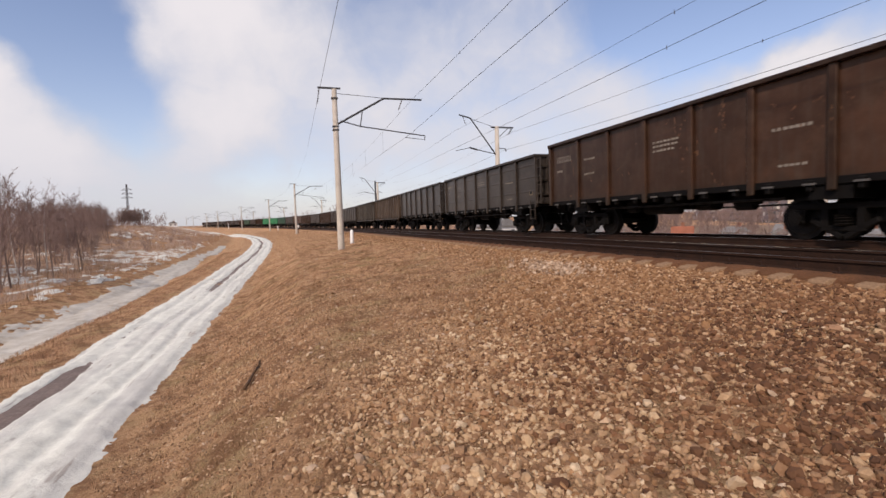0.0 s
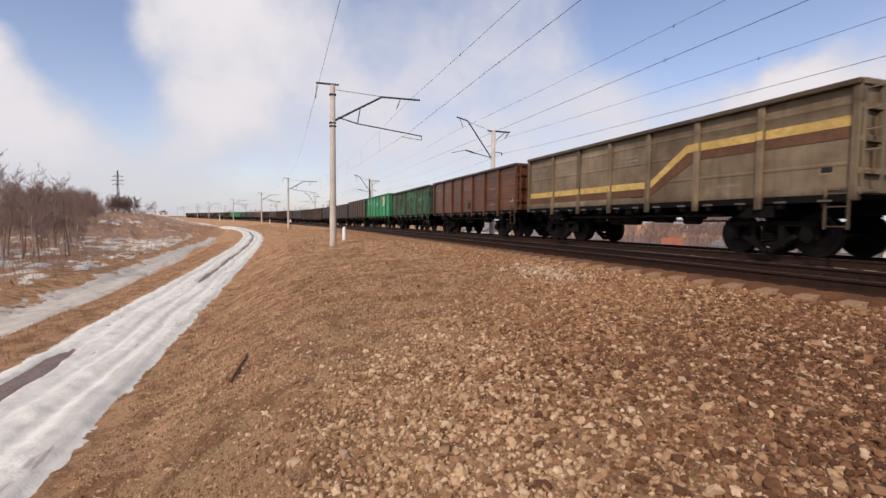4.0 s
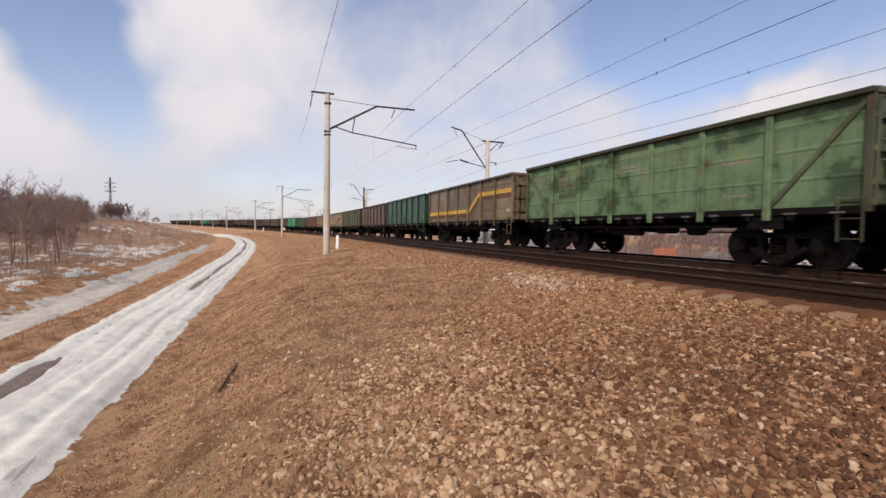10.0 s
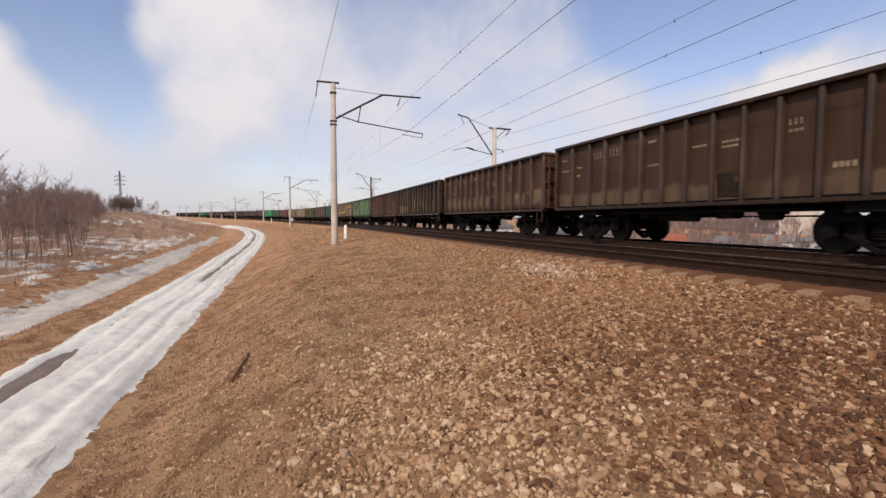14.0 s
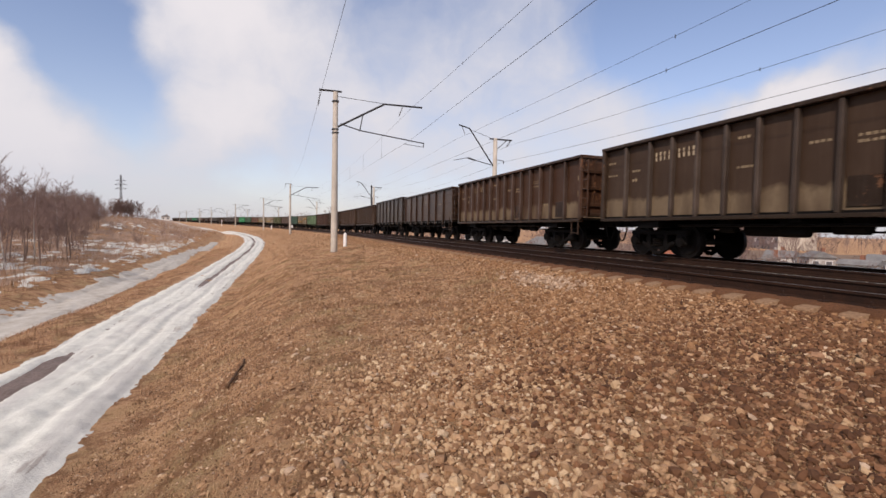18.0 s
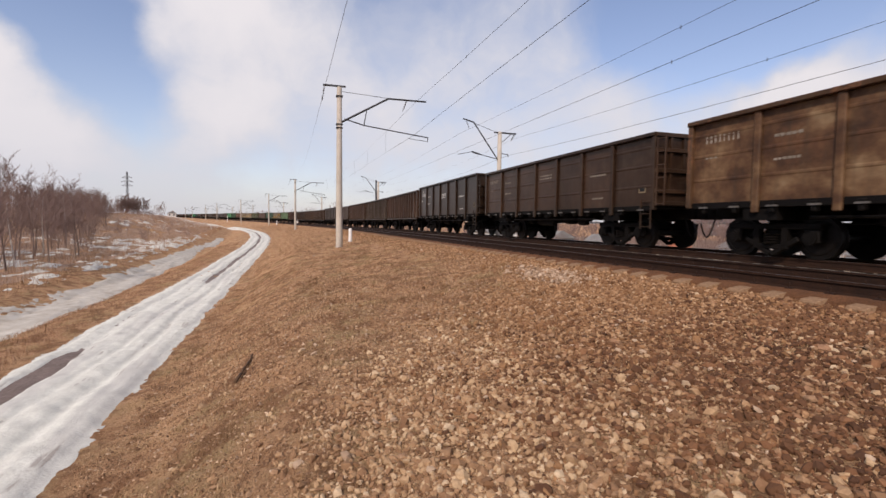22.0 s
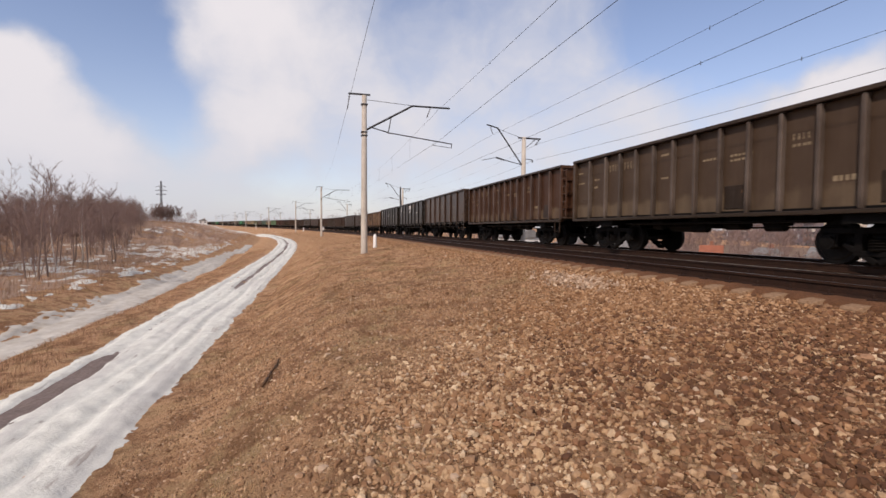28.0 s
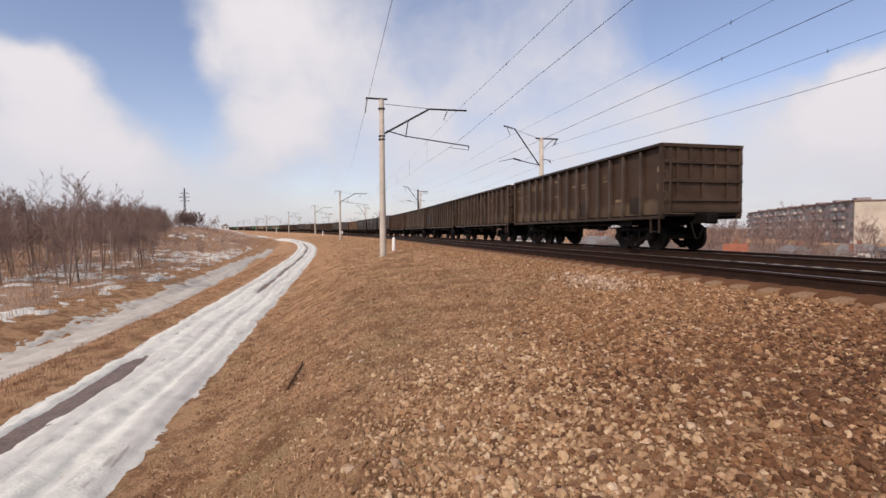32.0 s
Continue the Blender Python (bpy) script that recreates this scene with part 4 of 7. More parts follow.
for k in (0, 1, 2, 3, 4, 5, 6, 7, 8, 9, 10, 15, 16, 20, 21, 22, 23, 24, 25, -1, -2):
    f0, f1 = bay_y(k, 0)
    bars(k, f0 - 0.35, 2.84, 8, 0.115 if k in BRIGHT else 0.10, 0.27 if k in BRIGHT else 0.22)      # number line
    if k in BRIGHT:
        bars(k, f0 - 0.6, 3.2, 3, 0.13, 0.14)
    bars(k, f0 - 0.35, 2.45, 3, 0.10, 0.10)
    g0, g1 = bay_y(k, 1)
    bars(k, g0 - 0.25, 2.72, 5, 0.10, 0.07)
    bars(k, g0 - 0.25, 2.20, 6, 0.08, 0.06)
    h0, h1 = bay_y(k, 3)
    bars(k, h0 - 0.2, 2.75, 7, 0.11, 0.06)
    bars(k, h0 - 0.2, 2.63, 7, 0.11, 0.06)
    bars(k, h0 - 0.2, 2.50, 6, 0.11, 0.06)
    i0, i1 = bay_y(k, 5)
    bars(k, i0 - 0.35, 2.42, 7, 0.10, 0.07)
    bars(k, i0 - 0.5, 1.62, 5, 0.10, 0.06)
    j0, j1 = bay_y(k, 6)
    if k not in (2, 10):
        plate(k, "data_plate", M_LETTER if k in (1, 3, 7, 9) else M_CREAM, j1 + 0.28, j1 + 0.58, 1.72, 1.94)
        plate(k, "data_field", M_YELLOW if k in (5, 8) else M_FAINT if k in (7, 9) else M_PATCH, j1 + 0.32, j1 + 0.54, 1.755, 1.905, 0.006)
for k in (1, 3, 8, 9, 4):
    h0, h1 = bay_y(k, 3 if k != 1 else 1)
    plate(k, "stencil_field", M_PATCH, h1 + 0.05, h1 + 0.62, 1.50, 1.98)
M_IVORY = speckled("ivory_sign_paint", (0.66, 0.55, 0.40), (0.84, 0.74, 0.58), 12, 0.6, 0.1, 0.002)
# the new green wagon: company shape of slanting bars, and tables
a0, a1 = bay_y(1, 5)
for i in range(5):
    u0, u1 = 0.04 + i * 0.19, 0.04 + i * 0.19 + 0.13
    wd = a0 - a1
    top_l, top_r = a0 - wd * u0, a0 - wd * u1
    mid = (a0 + a1) / 2
    poly_plate(1, "painted_emblem", M_IVORY, [(top_l, 3.30 - 0.03 * i), (top_r, 3.30 - 0.03 * i), (mid + (top_r - mid) * 0.62 + 0.18, 2.52), (mid + (top_l - mid) * 0.62 + 0.18, 2.52)], 0.004)
poly_plate(1, "painted_emblem", M_IVORY, [(a0 - 0.05, 3.36), (a0 - 0.05, 3.24), (a1 + 0.05, 3.24), (a1 + 0.05, 3.36)], 0.0055)
bars(1, a0 - 0.32, 2.38, 9, 0.075, 0.09)
for b in (1, 2):
    a0, a1 = bay_y(1, b)
    bars(1, a0 - 0.3, 2.95, 6, 0.12, 0.06)
    bars(1, a0 - 0.5, 1.75, 3, 0.12, 0.1)
# yellow and brown bands, low on the front half and high on the rear half, with a slanting step between
M_STRAW = speckled("pale_straw_paint", (0.40, 0.27, 0.075), (0.66, 0.47, 0.17), 7, 0.75, 0.2, 0.004)


def striped(k, lo, hi, mat, wide=0.22, under=0.24):
    for b in range(7):
        y0, y1 = bay_y(k, b)
        y0, y1 = y0 + 0.033, y1 - 0.033
        if b == 4:
            poly_plate(k, "painted_stripe", mat, [(y0, lo), (y0, lo + wide), (y1 + 0.3, hi + wide), (y1, hi + wide), (y1, hi), (y1 + 0.25, hi)], 0.013)
            poly_plate(k, "painted_stripe", M_REDOX, [(y0, lo - under), (y0, lo - 0.005), (y1 + 0.25, hi - 0.005), (y1, hi - 0.005), (y1, hi - under)], 0.013)
            continue
        z = lo if b < 4 else hi
        plate(k, "painted_stripe", mat, y1, y0, z, z + wide, 0.013)
        plate(k, "painted_stripe", M_REDOX, y1, y0, z - under, z - 0.004, 0.013)
        if b != 0:
            # the band runs on over the post in front of the bay
            part("painted_stripe", B(-1.563, -1.552, y0 + 0.015, y0 + 0.16, z, z + wide), mat, WAGONS[k])


striped(4, 1.76, 2.62, M_STRAW, 0.20, 0.23)
striped(5, 1.74, 2.63, M_STRAW)
striped(9, 1.78, 2.60, M_YELLOW, 0.21, 0.23)
# diagonal braces in the end bays of two older wagons
for k in (6, 10):
    for e in (-1, 1):
        x = -1.50
        bm = bmesh.new()
        L_ = math.hypot(1.85, 2.0)
        box(bm, x - 0.02, x + 0.02, -L_ / 2, L_ / 2, -0.05, 0.05, m=Matrix.Translation((0, e * 5.35, 2.32)) @ Matrix.Rotation(e * math.atan2(2.0, 1.85), 4, "X"))
        part("brace", bm, M_PAINT, WAGONS[k]).color = (*(c_ * DARKEN for c_ in LOOKS[k][1]), LOOKS[k][2])


def blotch(k, name, mat, yc, zc, ry, rz, seed, lift):
    """An uneven patch of old paint within one bay."""
    rnd = random.Random(seed)
    pts = []
    ph = [rnd.uniform(0, 6.28) for _ in range(5)]
    for i in range(64):
        a_ = 2 * math.pi * i / 64
        r_ = 0.92 + 0.13 * math.sin(2 * a_ + ph[0]) + 0.10 * math.sin(3 * a_ + ph[1]) + 0.07 * math.sin(7 * a_ + ph[2]) + 0.05 * math.sin(13 * a_ + ph[3]) + rnd.uniform(-0.07, 0.07)
        pts.append((yc + ry * r_ * math.cos(a_), min(3.34, max(1.33, zc + rz * r_ * math.sin(a_)))))
    poly_plate(k, name, mat, pts, lift)


M_FADED = blotched_paint("blotched_faded_green_paint", [(0.36, (0.030, 0.058, 0.026)), (0.44, (0.052, 0.088, 0.042)), (0.47, (0.085, 0.145, 0.068)), (0.60, (0.12, 0.19, 0.10)), (0.68, (0.15, 0.17, 0.055))], 0.35)
M_WORN = blotched_paint("worn_ochre_and_rust_paint", [(0.34, (0.033, 0.015, 0.008)), (0.43, (0.062, 0.029, 0.013)), (0.50, (0.092, 0.046, 0.021)), (0.57, (0.14, 0.08, 0.039)), (0.66, (0.20, 0.13, 0.07))], 0.3)
for k, mt in ((10, M_FADED), (22, M_WORN), (2, blotched_paint("patchy_teal_green_paint", [(0.36, (0.022, 0.035, 0.022)), (0.46, (0.03, 0.065, 0.037)), (0.52, (0.045, 0.06, 0.025)), (0.58, (0.03, 0.13, 0.072)), (0.66, (0.035, 0.17, 0.095))], 0.25))):
    for o in WAGONS[k].children:
        if o.name.startswith(("side_panel", "post")):
            o.data = o.data.copy()
            o.data.materials[0] = mt
seed = 3


# old coats on the green and rust wagon: big fields of dark green, lime, ochre and turquoise, bay by bay
M_RUSTBAY = speckled("brown_rust_field", (0.036, 0.019, 0.009), (0.082, 0.042, 0.018), 2.5, 0.75, 0.2, 0.004)
M_OCHRE = speckled("rusty_ochre_paint", (0.042, 0.032, 0.014), (0.095, 0.070, 0.030), 2.5, 0.75, 0.2, 0.004)
for o in WAGONS[6].children:
    if o.name.startswith("side_panel"):
        o.color = (0.030, 0.044, 0.018, 0.2)
    elif o.name.startswith(("post", "corner_post", "brace")):
        o.color = (0.075, 0.085, 0.024, 0.2)
for b, mt, dy, zc, ry, rz in ((0, M_LIME, 0.6, 2.9, 0.35, 0.3), (0, M_TURQ, 0.6, 1.7, 0.32, 0.34), (1, M_OCHRE, 0, 2.65, 0.7, 0.32), (1, M_LIME, 0.1, 3.1, 0.65, 0.2), (2, M_RUSTBAY, 0, 2.15, 0.72, 0.62), (2, M_OCHRE, 0.1, 2.75, 0.6, 0.25), (3, M_TURQ, -0.2, 2.65, 0.34, 0.34),
                          (3, M_LIME, 0.1, 3.1, 0.6, 0.18), (4, M_LIME, 0, 3.15, 0.65, 0.14), (4, M_OCHRE, -0.4, 2.9, 0.25, 0.2), (5, M_OCHRE, 0, 2.95, 0.68, 0.36), (5, M_LIME, 0.3, 2.6, 0.36, 0.3), (6, M_LIME, -0.65, 2.5, 0.32, 0.85),
                          (6, M_LIME, 0.25, 2.35, 0.6, 0.26), (6, M_OCHRE, 0.5, 1.95, 0.35, 0.3), (6, M_LIME, -0.35, 3.05, 0.5, 0.2)):
    y0, y1 = bay_y(6, b)
    seed += 3
    blotch(6, "paint_patch", mt, (y0 + y1) / 2 + dy, zc, ry, rz, seed, 0.003 + 0.002 * (mt is M_LIME))


def rib_bay(b):
    """Front and rear edge of a bay between two ribs, counted from the front."""
    return RIB_CUTS[14 - b] - 0.09, RIB_CUTS[13 - b] + 0.09


# ribbed wagons: faint numbers, pale data plates, dust along the foot
for k in (11, 12, 13, 14, 17, 18, 19, 26, 27, 28, 29, 30, -3):
    fresh = M_CHALK if k in (18, 12, 28) else M_CREAM
    for b, n_, z, high in ((0, 3, 2.95, 0.07), (0, 4, 2.55, 0.06), (1, 3, 2.60, 0.07), (1, 2, 2.30, 0.10), (5, 3, 3.0, 0.07), (5, 4, 2.30, 0.06), (7, 5, 2.62, 0.06), (8, 6, 2.62, 0.06), (8, 4, 2.50, 0.06), (10, 5, 2.75, 0.14), (10, 5, 2.60, 0.07), (11, 4, 1.75, 0.12)):
        y0, y1 = rib_bay(b)
        bars(k, y0 - 0.06 - 0.05 * ((k + b) % 3), z, min(n_, 3 + (k * 5 + b) % 4), 0.09, high, M_CREAM)
    for b, n_ in ((2, 4), (3, 4)):
        y0, y1 = rib_bay(b)
        bars(k, y0 - 0.04, 2.82, n_, 0.125, 0.25, fresh)
    y0, y1 = rib_bay(13)
    plate(k, "data_plate", M_CREAM, y1 + 0.05, y1 + 0.28, 2.62, 2.80)
    plate(k, "data_plate", M_DUST, y1 + 0.05, y1 + 0.28, 2.02, 2.24)
def dusty_paint(name, low, high, amount):
    """The wagons' paint with a soft uneven belt of caked dust between two heights of the side."""
    m = Mat(name, (0.1, 0.07, 0.05), 0.55, 0.0, 0.28)
    m.b.inputs["Specular Tint"].default_value = (1.0, 0.72, 0.55, 1)
    own = m.info().outputs["Color"]
    sep = m.N.new("ShaderNodeSeparateXYZ")
    m.L.new(m.tc.outputs["Object"], sep.inputs[0])
    edge = m.math("ADD", sep.outputs[2], m.math("MULTIPLY", m.math("SUBTRACT", m.noise(1.6, 4, 0.6), 0.5), 0.55))
    belt = m.math("MULTIPLY", m.ramp(m.math("MULTIPLY", m.math("SUBTRACT", edge, low - 0.5), 0.5), [(0.22, 0.0), (0.27, 1.0)]), m.ramp(m.math("MULTIPLY", m.math("SUBTRACT", edge, high - 0.5), 0.5), [(0.23, 1.0), (0.30, 0.0)]))
    belt = m.math("MULTIPLY", belt, m.math("MULTIPLY", m.ramp(m.noise(1.15, 3, 0.5, stretch=(1, 1.3, 0.4)), [(0.36, 0.15), (0.58, 1.0)]), amount))
    fine = m.noise(9, 5, 0.7)
    c = m.mix(m.ramp(m.noise(1.1, 6, 0.62), [(0.3, 0.0), (0.75, 0.6)]), own, m.mix(1.0, own, (0.55, 0.5, 0.47), "MULTIPLY"))
    c = m.mix(m.ramp(m.noise(3.0, 4, 0.6, stretch=(2.2, 2.2, 0.22)), [(0.5, 0.0), (0.8, 0.45)]), c, (0.075, 0.05, 0.034))
    c = m.mix(belt, c, m.mix(fine, (0.115, 0.082, 0.05), (0.20, 0.15, 0.095)))
    m.color(c).rough(m.ramp(fine, [(0.2, 0.35), (0.8, 0.6)])).bump(m.noise(26, 4), 0.15, 0.008)
    return m.mat


for ks, mt in (((18, 17), dusty_paint("paint_with_dust_along_the_foot", 0.9, 1.72, 0.95)), ((13,), dusty_paint("paint_with_dust_at_mid_height", 1.42, 1.95, 0.7)), ((14, 19, 26, 27, 28, 29, 30, 11), dusty_paint("paint_with_a_film_of_dust", 0.9, 1.62, 0.5))):
    for k in ks:
        for o in WAGONS[k].children:
            if o.name.startswith("side_panel"):
                o.material_slots[0].link = "OBJECT"
                o.material_slots[0].material = mt
# sprayed shapes on one wagon, blue fields on another
def sprayed(k, strokes, wide, mat, lift, label=""):
    """Broad flat strokes on a wagon's side: each stroke a line of (y, z) places."""
    x = -SKIN[LOOKS[k][0]]
    bm = bmesh.new()
    for line in strokes:
        for (ya, za), (yb, zb) in zip(line, line[1:]):
            d = Vector((yb - ya, zb - za)).normalized() * wide / 2
            n = Vector((-d.y, d.x))
            c = [(ya - d.x * 0.8 + n.x, za - d.y * 0.8 + n.y), (yb + d.x * 0.8 + n.x, zb + d.y * 0.8 + n.y), (yb + d.x * 0.8 - n.x, zb + d.y * 0.8 - n.y), (ya - d.x * 0.8 - n.x, za - d.y * 0.8 - n.y)]
            top = [bm.verts.new((x - lift, *q)) for q in c]
            low = [bm.verts.new((x - 0.001, *q)) for q in c]
            bm.faces.new(top), bm.faces.new(low[::-1])
            for i in range(4):
                bm.faces.new((top[i], low[i], low[(i + 1) % 4], top[(i + 1) % 4]))
    bmesh.ops.recalc_face_normals(bm, faces=bm.faces)
    return part("graffiti", bm, mat, WAGONS[k], label)


M_RUSTY = speckled("rust_orange_stencil", (0.08, 0.05, 0.032), (0.17, 0.10, 0.06), 12, 0.8, 0.1, 0.003)
M_OLIVE = speckled("dull_olive_spray", (0.075, 0.058, 0.034), (0.16, 0.125, 0.078), 3, 0.8, 0.1, 0.004)


def tag_shapes(k, count, y, z, wide, high, pen, fills, lift, seed):
    """A row of sprayed angular shapes that cannot be read: each a bent stroke with a crossing one, dark-edged."""
    rnd = random.Random(seed)
    for i in range(count):
        y0 = y - i * wide * 1.1
        up = 0.10 * high * math.sin(i * 2.1)
        bent = [(rnd.uniform(0.0, 0.25), rnd.uniform(0.0, 0.1)), (rnd.uniform(0.0, 0.3), rnd.uniform(0.8, 1.0)), (rnd.uniform(0.45, 0.7), rnd.uniform(0.35, 0.65)), (rnd.uniform(0.8, 1.0), rnd.uniform(0.75, 1.0)), (rnd.uniform(0.7, 1.0), rnd.uniform(0.0, 0.2))]
        cross = [(rnd.uniform(0.0, 0.2), rnd.uniform(0.3, 0.5)), (rnd.uniform(0.8, 1.05), rnd.uniform(0.25, 0.6))]
        st = [[(y0 - u * wide, z + up + v * high) for u, v in line] for line in (bent, cross)]
        sprayed(k, st, pen * 1.5, M_PATCH, lift)
        sprayed(k, st, pen, fills[i % len(fills)], lift + 0.003, "sprayed angular shape with a dark outline")


blotch(12, "graffiti", M_PATCH, 4.85, 1.75, 1.75, 0.6, 301, 0.002)
tag_shapes(12, 6, 6.1, 1.34, 0.46, 0.66, 0.10, [M_CHALK, M_CREAM], 0.004, 401)
for b in range(5, 12):
    y0, y1 = rib_bay(b)
    blotch(12, "graffiti", M_OLIVE, (y0 + y1) / 2, 1.85, 0.47, 0.72, 310 + b, 0.002)
tag_shapes(12, 7, 2.1, 1.30, 0.88, 1.05, 0.17, [M_OLIVE, M_CREAM, M_OLIVE], 0.004, 402)
for b, n_ in ((8, 3), (9, 5), (10, 4)):
    y0, y1 = rib_bay(b)
    bars(12, y0 - 0.1, 2.9, n_, 0.11, 0.2, M_RUSTY)
for b in range(4):
    y0, y1 = rib_bay(b)
    top = 2.22 + 0.12 * (b == 3)
    plate(28, "graffiti", M_CREAM, y1 + 0.03, y0 - 0.03, 1.52 + 0.08 * b * (b < 3), top + 0.04, 0.003)
    plate(28, "graffiti", M_BLUE, y1 + 0.06, y0 - 0.06, 1.55 + 0.08 * b * (b < 3), top, 0.006, "sprayed blue block with a pale edge")
y0, y1 = rib_bay(10)
plate(18, "painted_emblem", M_REDOX, y1 + 0.12, y0 - 0.1, 3.02, 3.24, 0.004, "faded red painted field")
# red and white board on the olive wagon
y0, y1 = bay_y(24, 3)
plate(24, "painted_board", M_LETTER, y1, y0, 2.95, 3.34, 0.004, "white painted board with a red shape")
blotch(24, "painted_emblem", M_REDOX, y0 - 0.3, 3.14, 0.16, 0.14, 77, 0.009)
y0, y1 = bay_y(24, 4)
bars(24, y0 - 0.2, 3.1, 5, 0.17, 0.22, M_CREAM)


# ---- overhead line ----
LEFT_S = [-31.0, 29.2, 95.2, 153.8, 216.8, 287.7, 338.0, 423.2, 485.0]
RIGHT_S = [-26.0, 33.0, 79.0, 136.7, 195.0, 255.0, 315.0, 378.0, 440.0]


def insulator(bm, a, b, sheds=4, r=0.06):
    a, b = Vector(a), Vector(b)
    rod(bm, a, b, 0.014, sides=6)
    for i in range(sheds):
        p = a.lerp(b, (i + 1) / (sheds + 1))
        d = (b - a).normalized() * 0.02
        rod(bm, p - d, p + d, r, r * 0.45, sides=10)
    return bm


def left_pole(s, lat=2.83):
    """Tapered concrete mast; a bent steel arm reaches over the near track, a bar on top carries the feeder."""
    z = float(terrain(s, lat))
    top = 8.72 + float(grade(s)) - z
    p = thing("catenary_pole", "tapered grey concrete catenary pole with a bent steel arm", "catenary pole", "poles along the near track", track_pose(s, lat, z))
    bm = lathe(bmesh.new(), [(0.215, -0.6), (0.205, 0.0), (0.145, top - 0.02), (0.13, top)], 20)
    part("mast", bm, M_CONCRETE, p, "tapered concrete mast", False)
    bm = bmesh.new()
    rod(bm, (-0.15, 0, 1.5), (0.15, 0, 1.5), 0.03, sides=8)
    for zz in (top - 0.55, top - 2.4, top - 2.2):
        box(bm, -0.19, 0.19, -0.19, 0.19, zz - 0.03, zz + 0.03)
    part("clamp", bm, M_STEEL, p)
    bm = bmesh.new()
    box(bm, -0.95, 0.36, -0.05, 0.05, top, top + 0.09)
    part("crossbar", bm, M_STEEL, p)
    part("insulator", insulator(bmesh.new(), (-0.88, 0, top), (-0.98, 0.2, top - 0.85), 5, 0.07), M_GLASSY, p)
    a, b, c = (0.12, 0, top - 2.05), (2.95, 0, top - 0.42), (5.35, 0, top - 0.40)
    bm = bmesh.new()
    rod(bm, a, b, 0.06, sides=8)
    rod(bm, b, c, 0.055, sides=8)
    part("arm", bm, M_STEEL, p, "bent steel arm")
    part("stay", rod(bmesh.new(), (0.1, 0, top - 0.25), (2.95, 0, top - 0.40), 0.016, sides=6), M_STEEL, p)
    part("insulator", insulator(bmesh.new(), (4.1, 0, top - 0.44), (3.85, 0, top - 1.1), 4), M_GLASSY, p)
    bm = bmesh.new()
    rod(bm, (0.3, 0, top - 1.85), (1.5, 0, top - 2.15), 0.035, sides=8)
    rod(bm, (1.5, 0, top - 2.15), (5.5, 0, top - 2.62), 0.035, sides=8)
    rod(bm, (5.5, 0, top - 2.62), (5.45, 0, top - 2.9), 0.025, sides=6)
    part("registration_arm", bm, M_STEEL, p)
    part("strut", rod(bmesh.new(), (1.45, 0, top - 2.2), (1.62, 0, top - 1.25), 0.03, sides=6), M_STEEL, p)
    part("steady_arm", rod(bmesh.new(), (5.4, 0, top - 2.86), (4.2, 0, top - 2.74), 0.016, sides=6), M_STEEL, p)
    return p


def right_pole(s, lat=15.0):
    z = float(terrain(s, lat))
    top = 7.62 + float(grade(s)) - z
    p = thing("catenary_pole", "grey concrete catenary pole with a slanting arm and feeder bracket", "catenary pole", "poles along the far track", track_pose(s, lat, z))
    part("mast", lathe(bmesh.new(), [(0.215, -0.8), (0.205, 0.0), (0.15, top)], 16), M_CONCRETE, p, "tapered concrete mast", False)
    bm = bmesh.new()
    box(bm, -0.45, 1.35, -0.05, 0.05, top - 0.12, top - 0.02)
    rod(bm, (0.15, 0, top - 0.8), (0.95, 0, top - 0.1), 0.025, sides=6)
    part("crossbar", bm, M_STEEL, p)
    part("insulator", insulator(bmesh.new(), (1.25, 0, top - 0.1), (0.95, 0.1, top - 0.6), 3, 0.1), M_GLASSY, p)
    bm = bmesh.new()
    rod(bm, (-0.12, 0, top - 2.1), (-2.1, 0, top + 0.55), 0.05, sides=8)
    rod(bm, (-2.1, 0, top + 0.55), (-2.95, 0, top + 0.75), 0.05, sides=8)
    part("arm", bm, M_STEEL, p, "slanting steel arm")
    part("stay", rod(bmesh.new(), (-0.1, 0, top - 0.1), (-2.1, 0, top + 0.5), 0.014, sides=6), M_STEEL, p)
    part("insulator", insulator(bmesh.new(), (-2.7, 0, top + 0.68), (-2.45, 0, top + 0.05), 3), M_GLASSY, p)
    bm = bmesh.new()
    rod(bm, (-0.12, 0, top - 2.05), (-1.6, 0, top - 1.75), 0.03, sides=6)
    rod(bm, (-1.6, 0, top - 1.75), (-2.2, 0, top - 1.6), 0.06, sides=8)
    rod(bm, (-2.2, 0, top - 1.6), (-3.3, 0, top - 1.85), 0.02, sides=6)
    part("registration_arm", bm, M_STEEL, p)
    bm = bmesh.new()
    rod(bm, (0.1, 0, top - 1.6), (0.7, 0, top - 1.65), 0.03, sides=6)
    rod(bm, (0.7, 0, top - 1.65), (0.72, 0, top - 1.85), 0.04, sides=6)
    part("side_bracket", bm, M_STEEL, p)
    return p


for s in LEFT_S[1:]:
    left_pole(s)
for s in RIGHT_S[1:]:
    right_pole(s)
# an anchor pole with a leaning stay beyond the first pair
p = thing("anchor_pole", "dark steel anchor pole with a leaning stay", "pole", m=track_pose(84.0, 15.8, float(terrain(84.0, 15.8))))
part("mast", rod(bmesh.new(), (0, 0, -0.5), (0, 0, 9.2), 0.17, 0.13, 12), M_STEEL, p)
part("stay", rod(bmesh.new(), (-0.1, -2.6, 0), (0, 0, 8.4), 0.09, sides=8), M_STEEL, p)


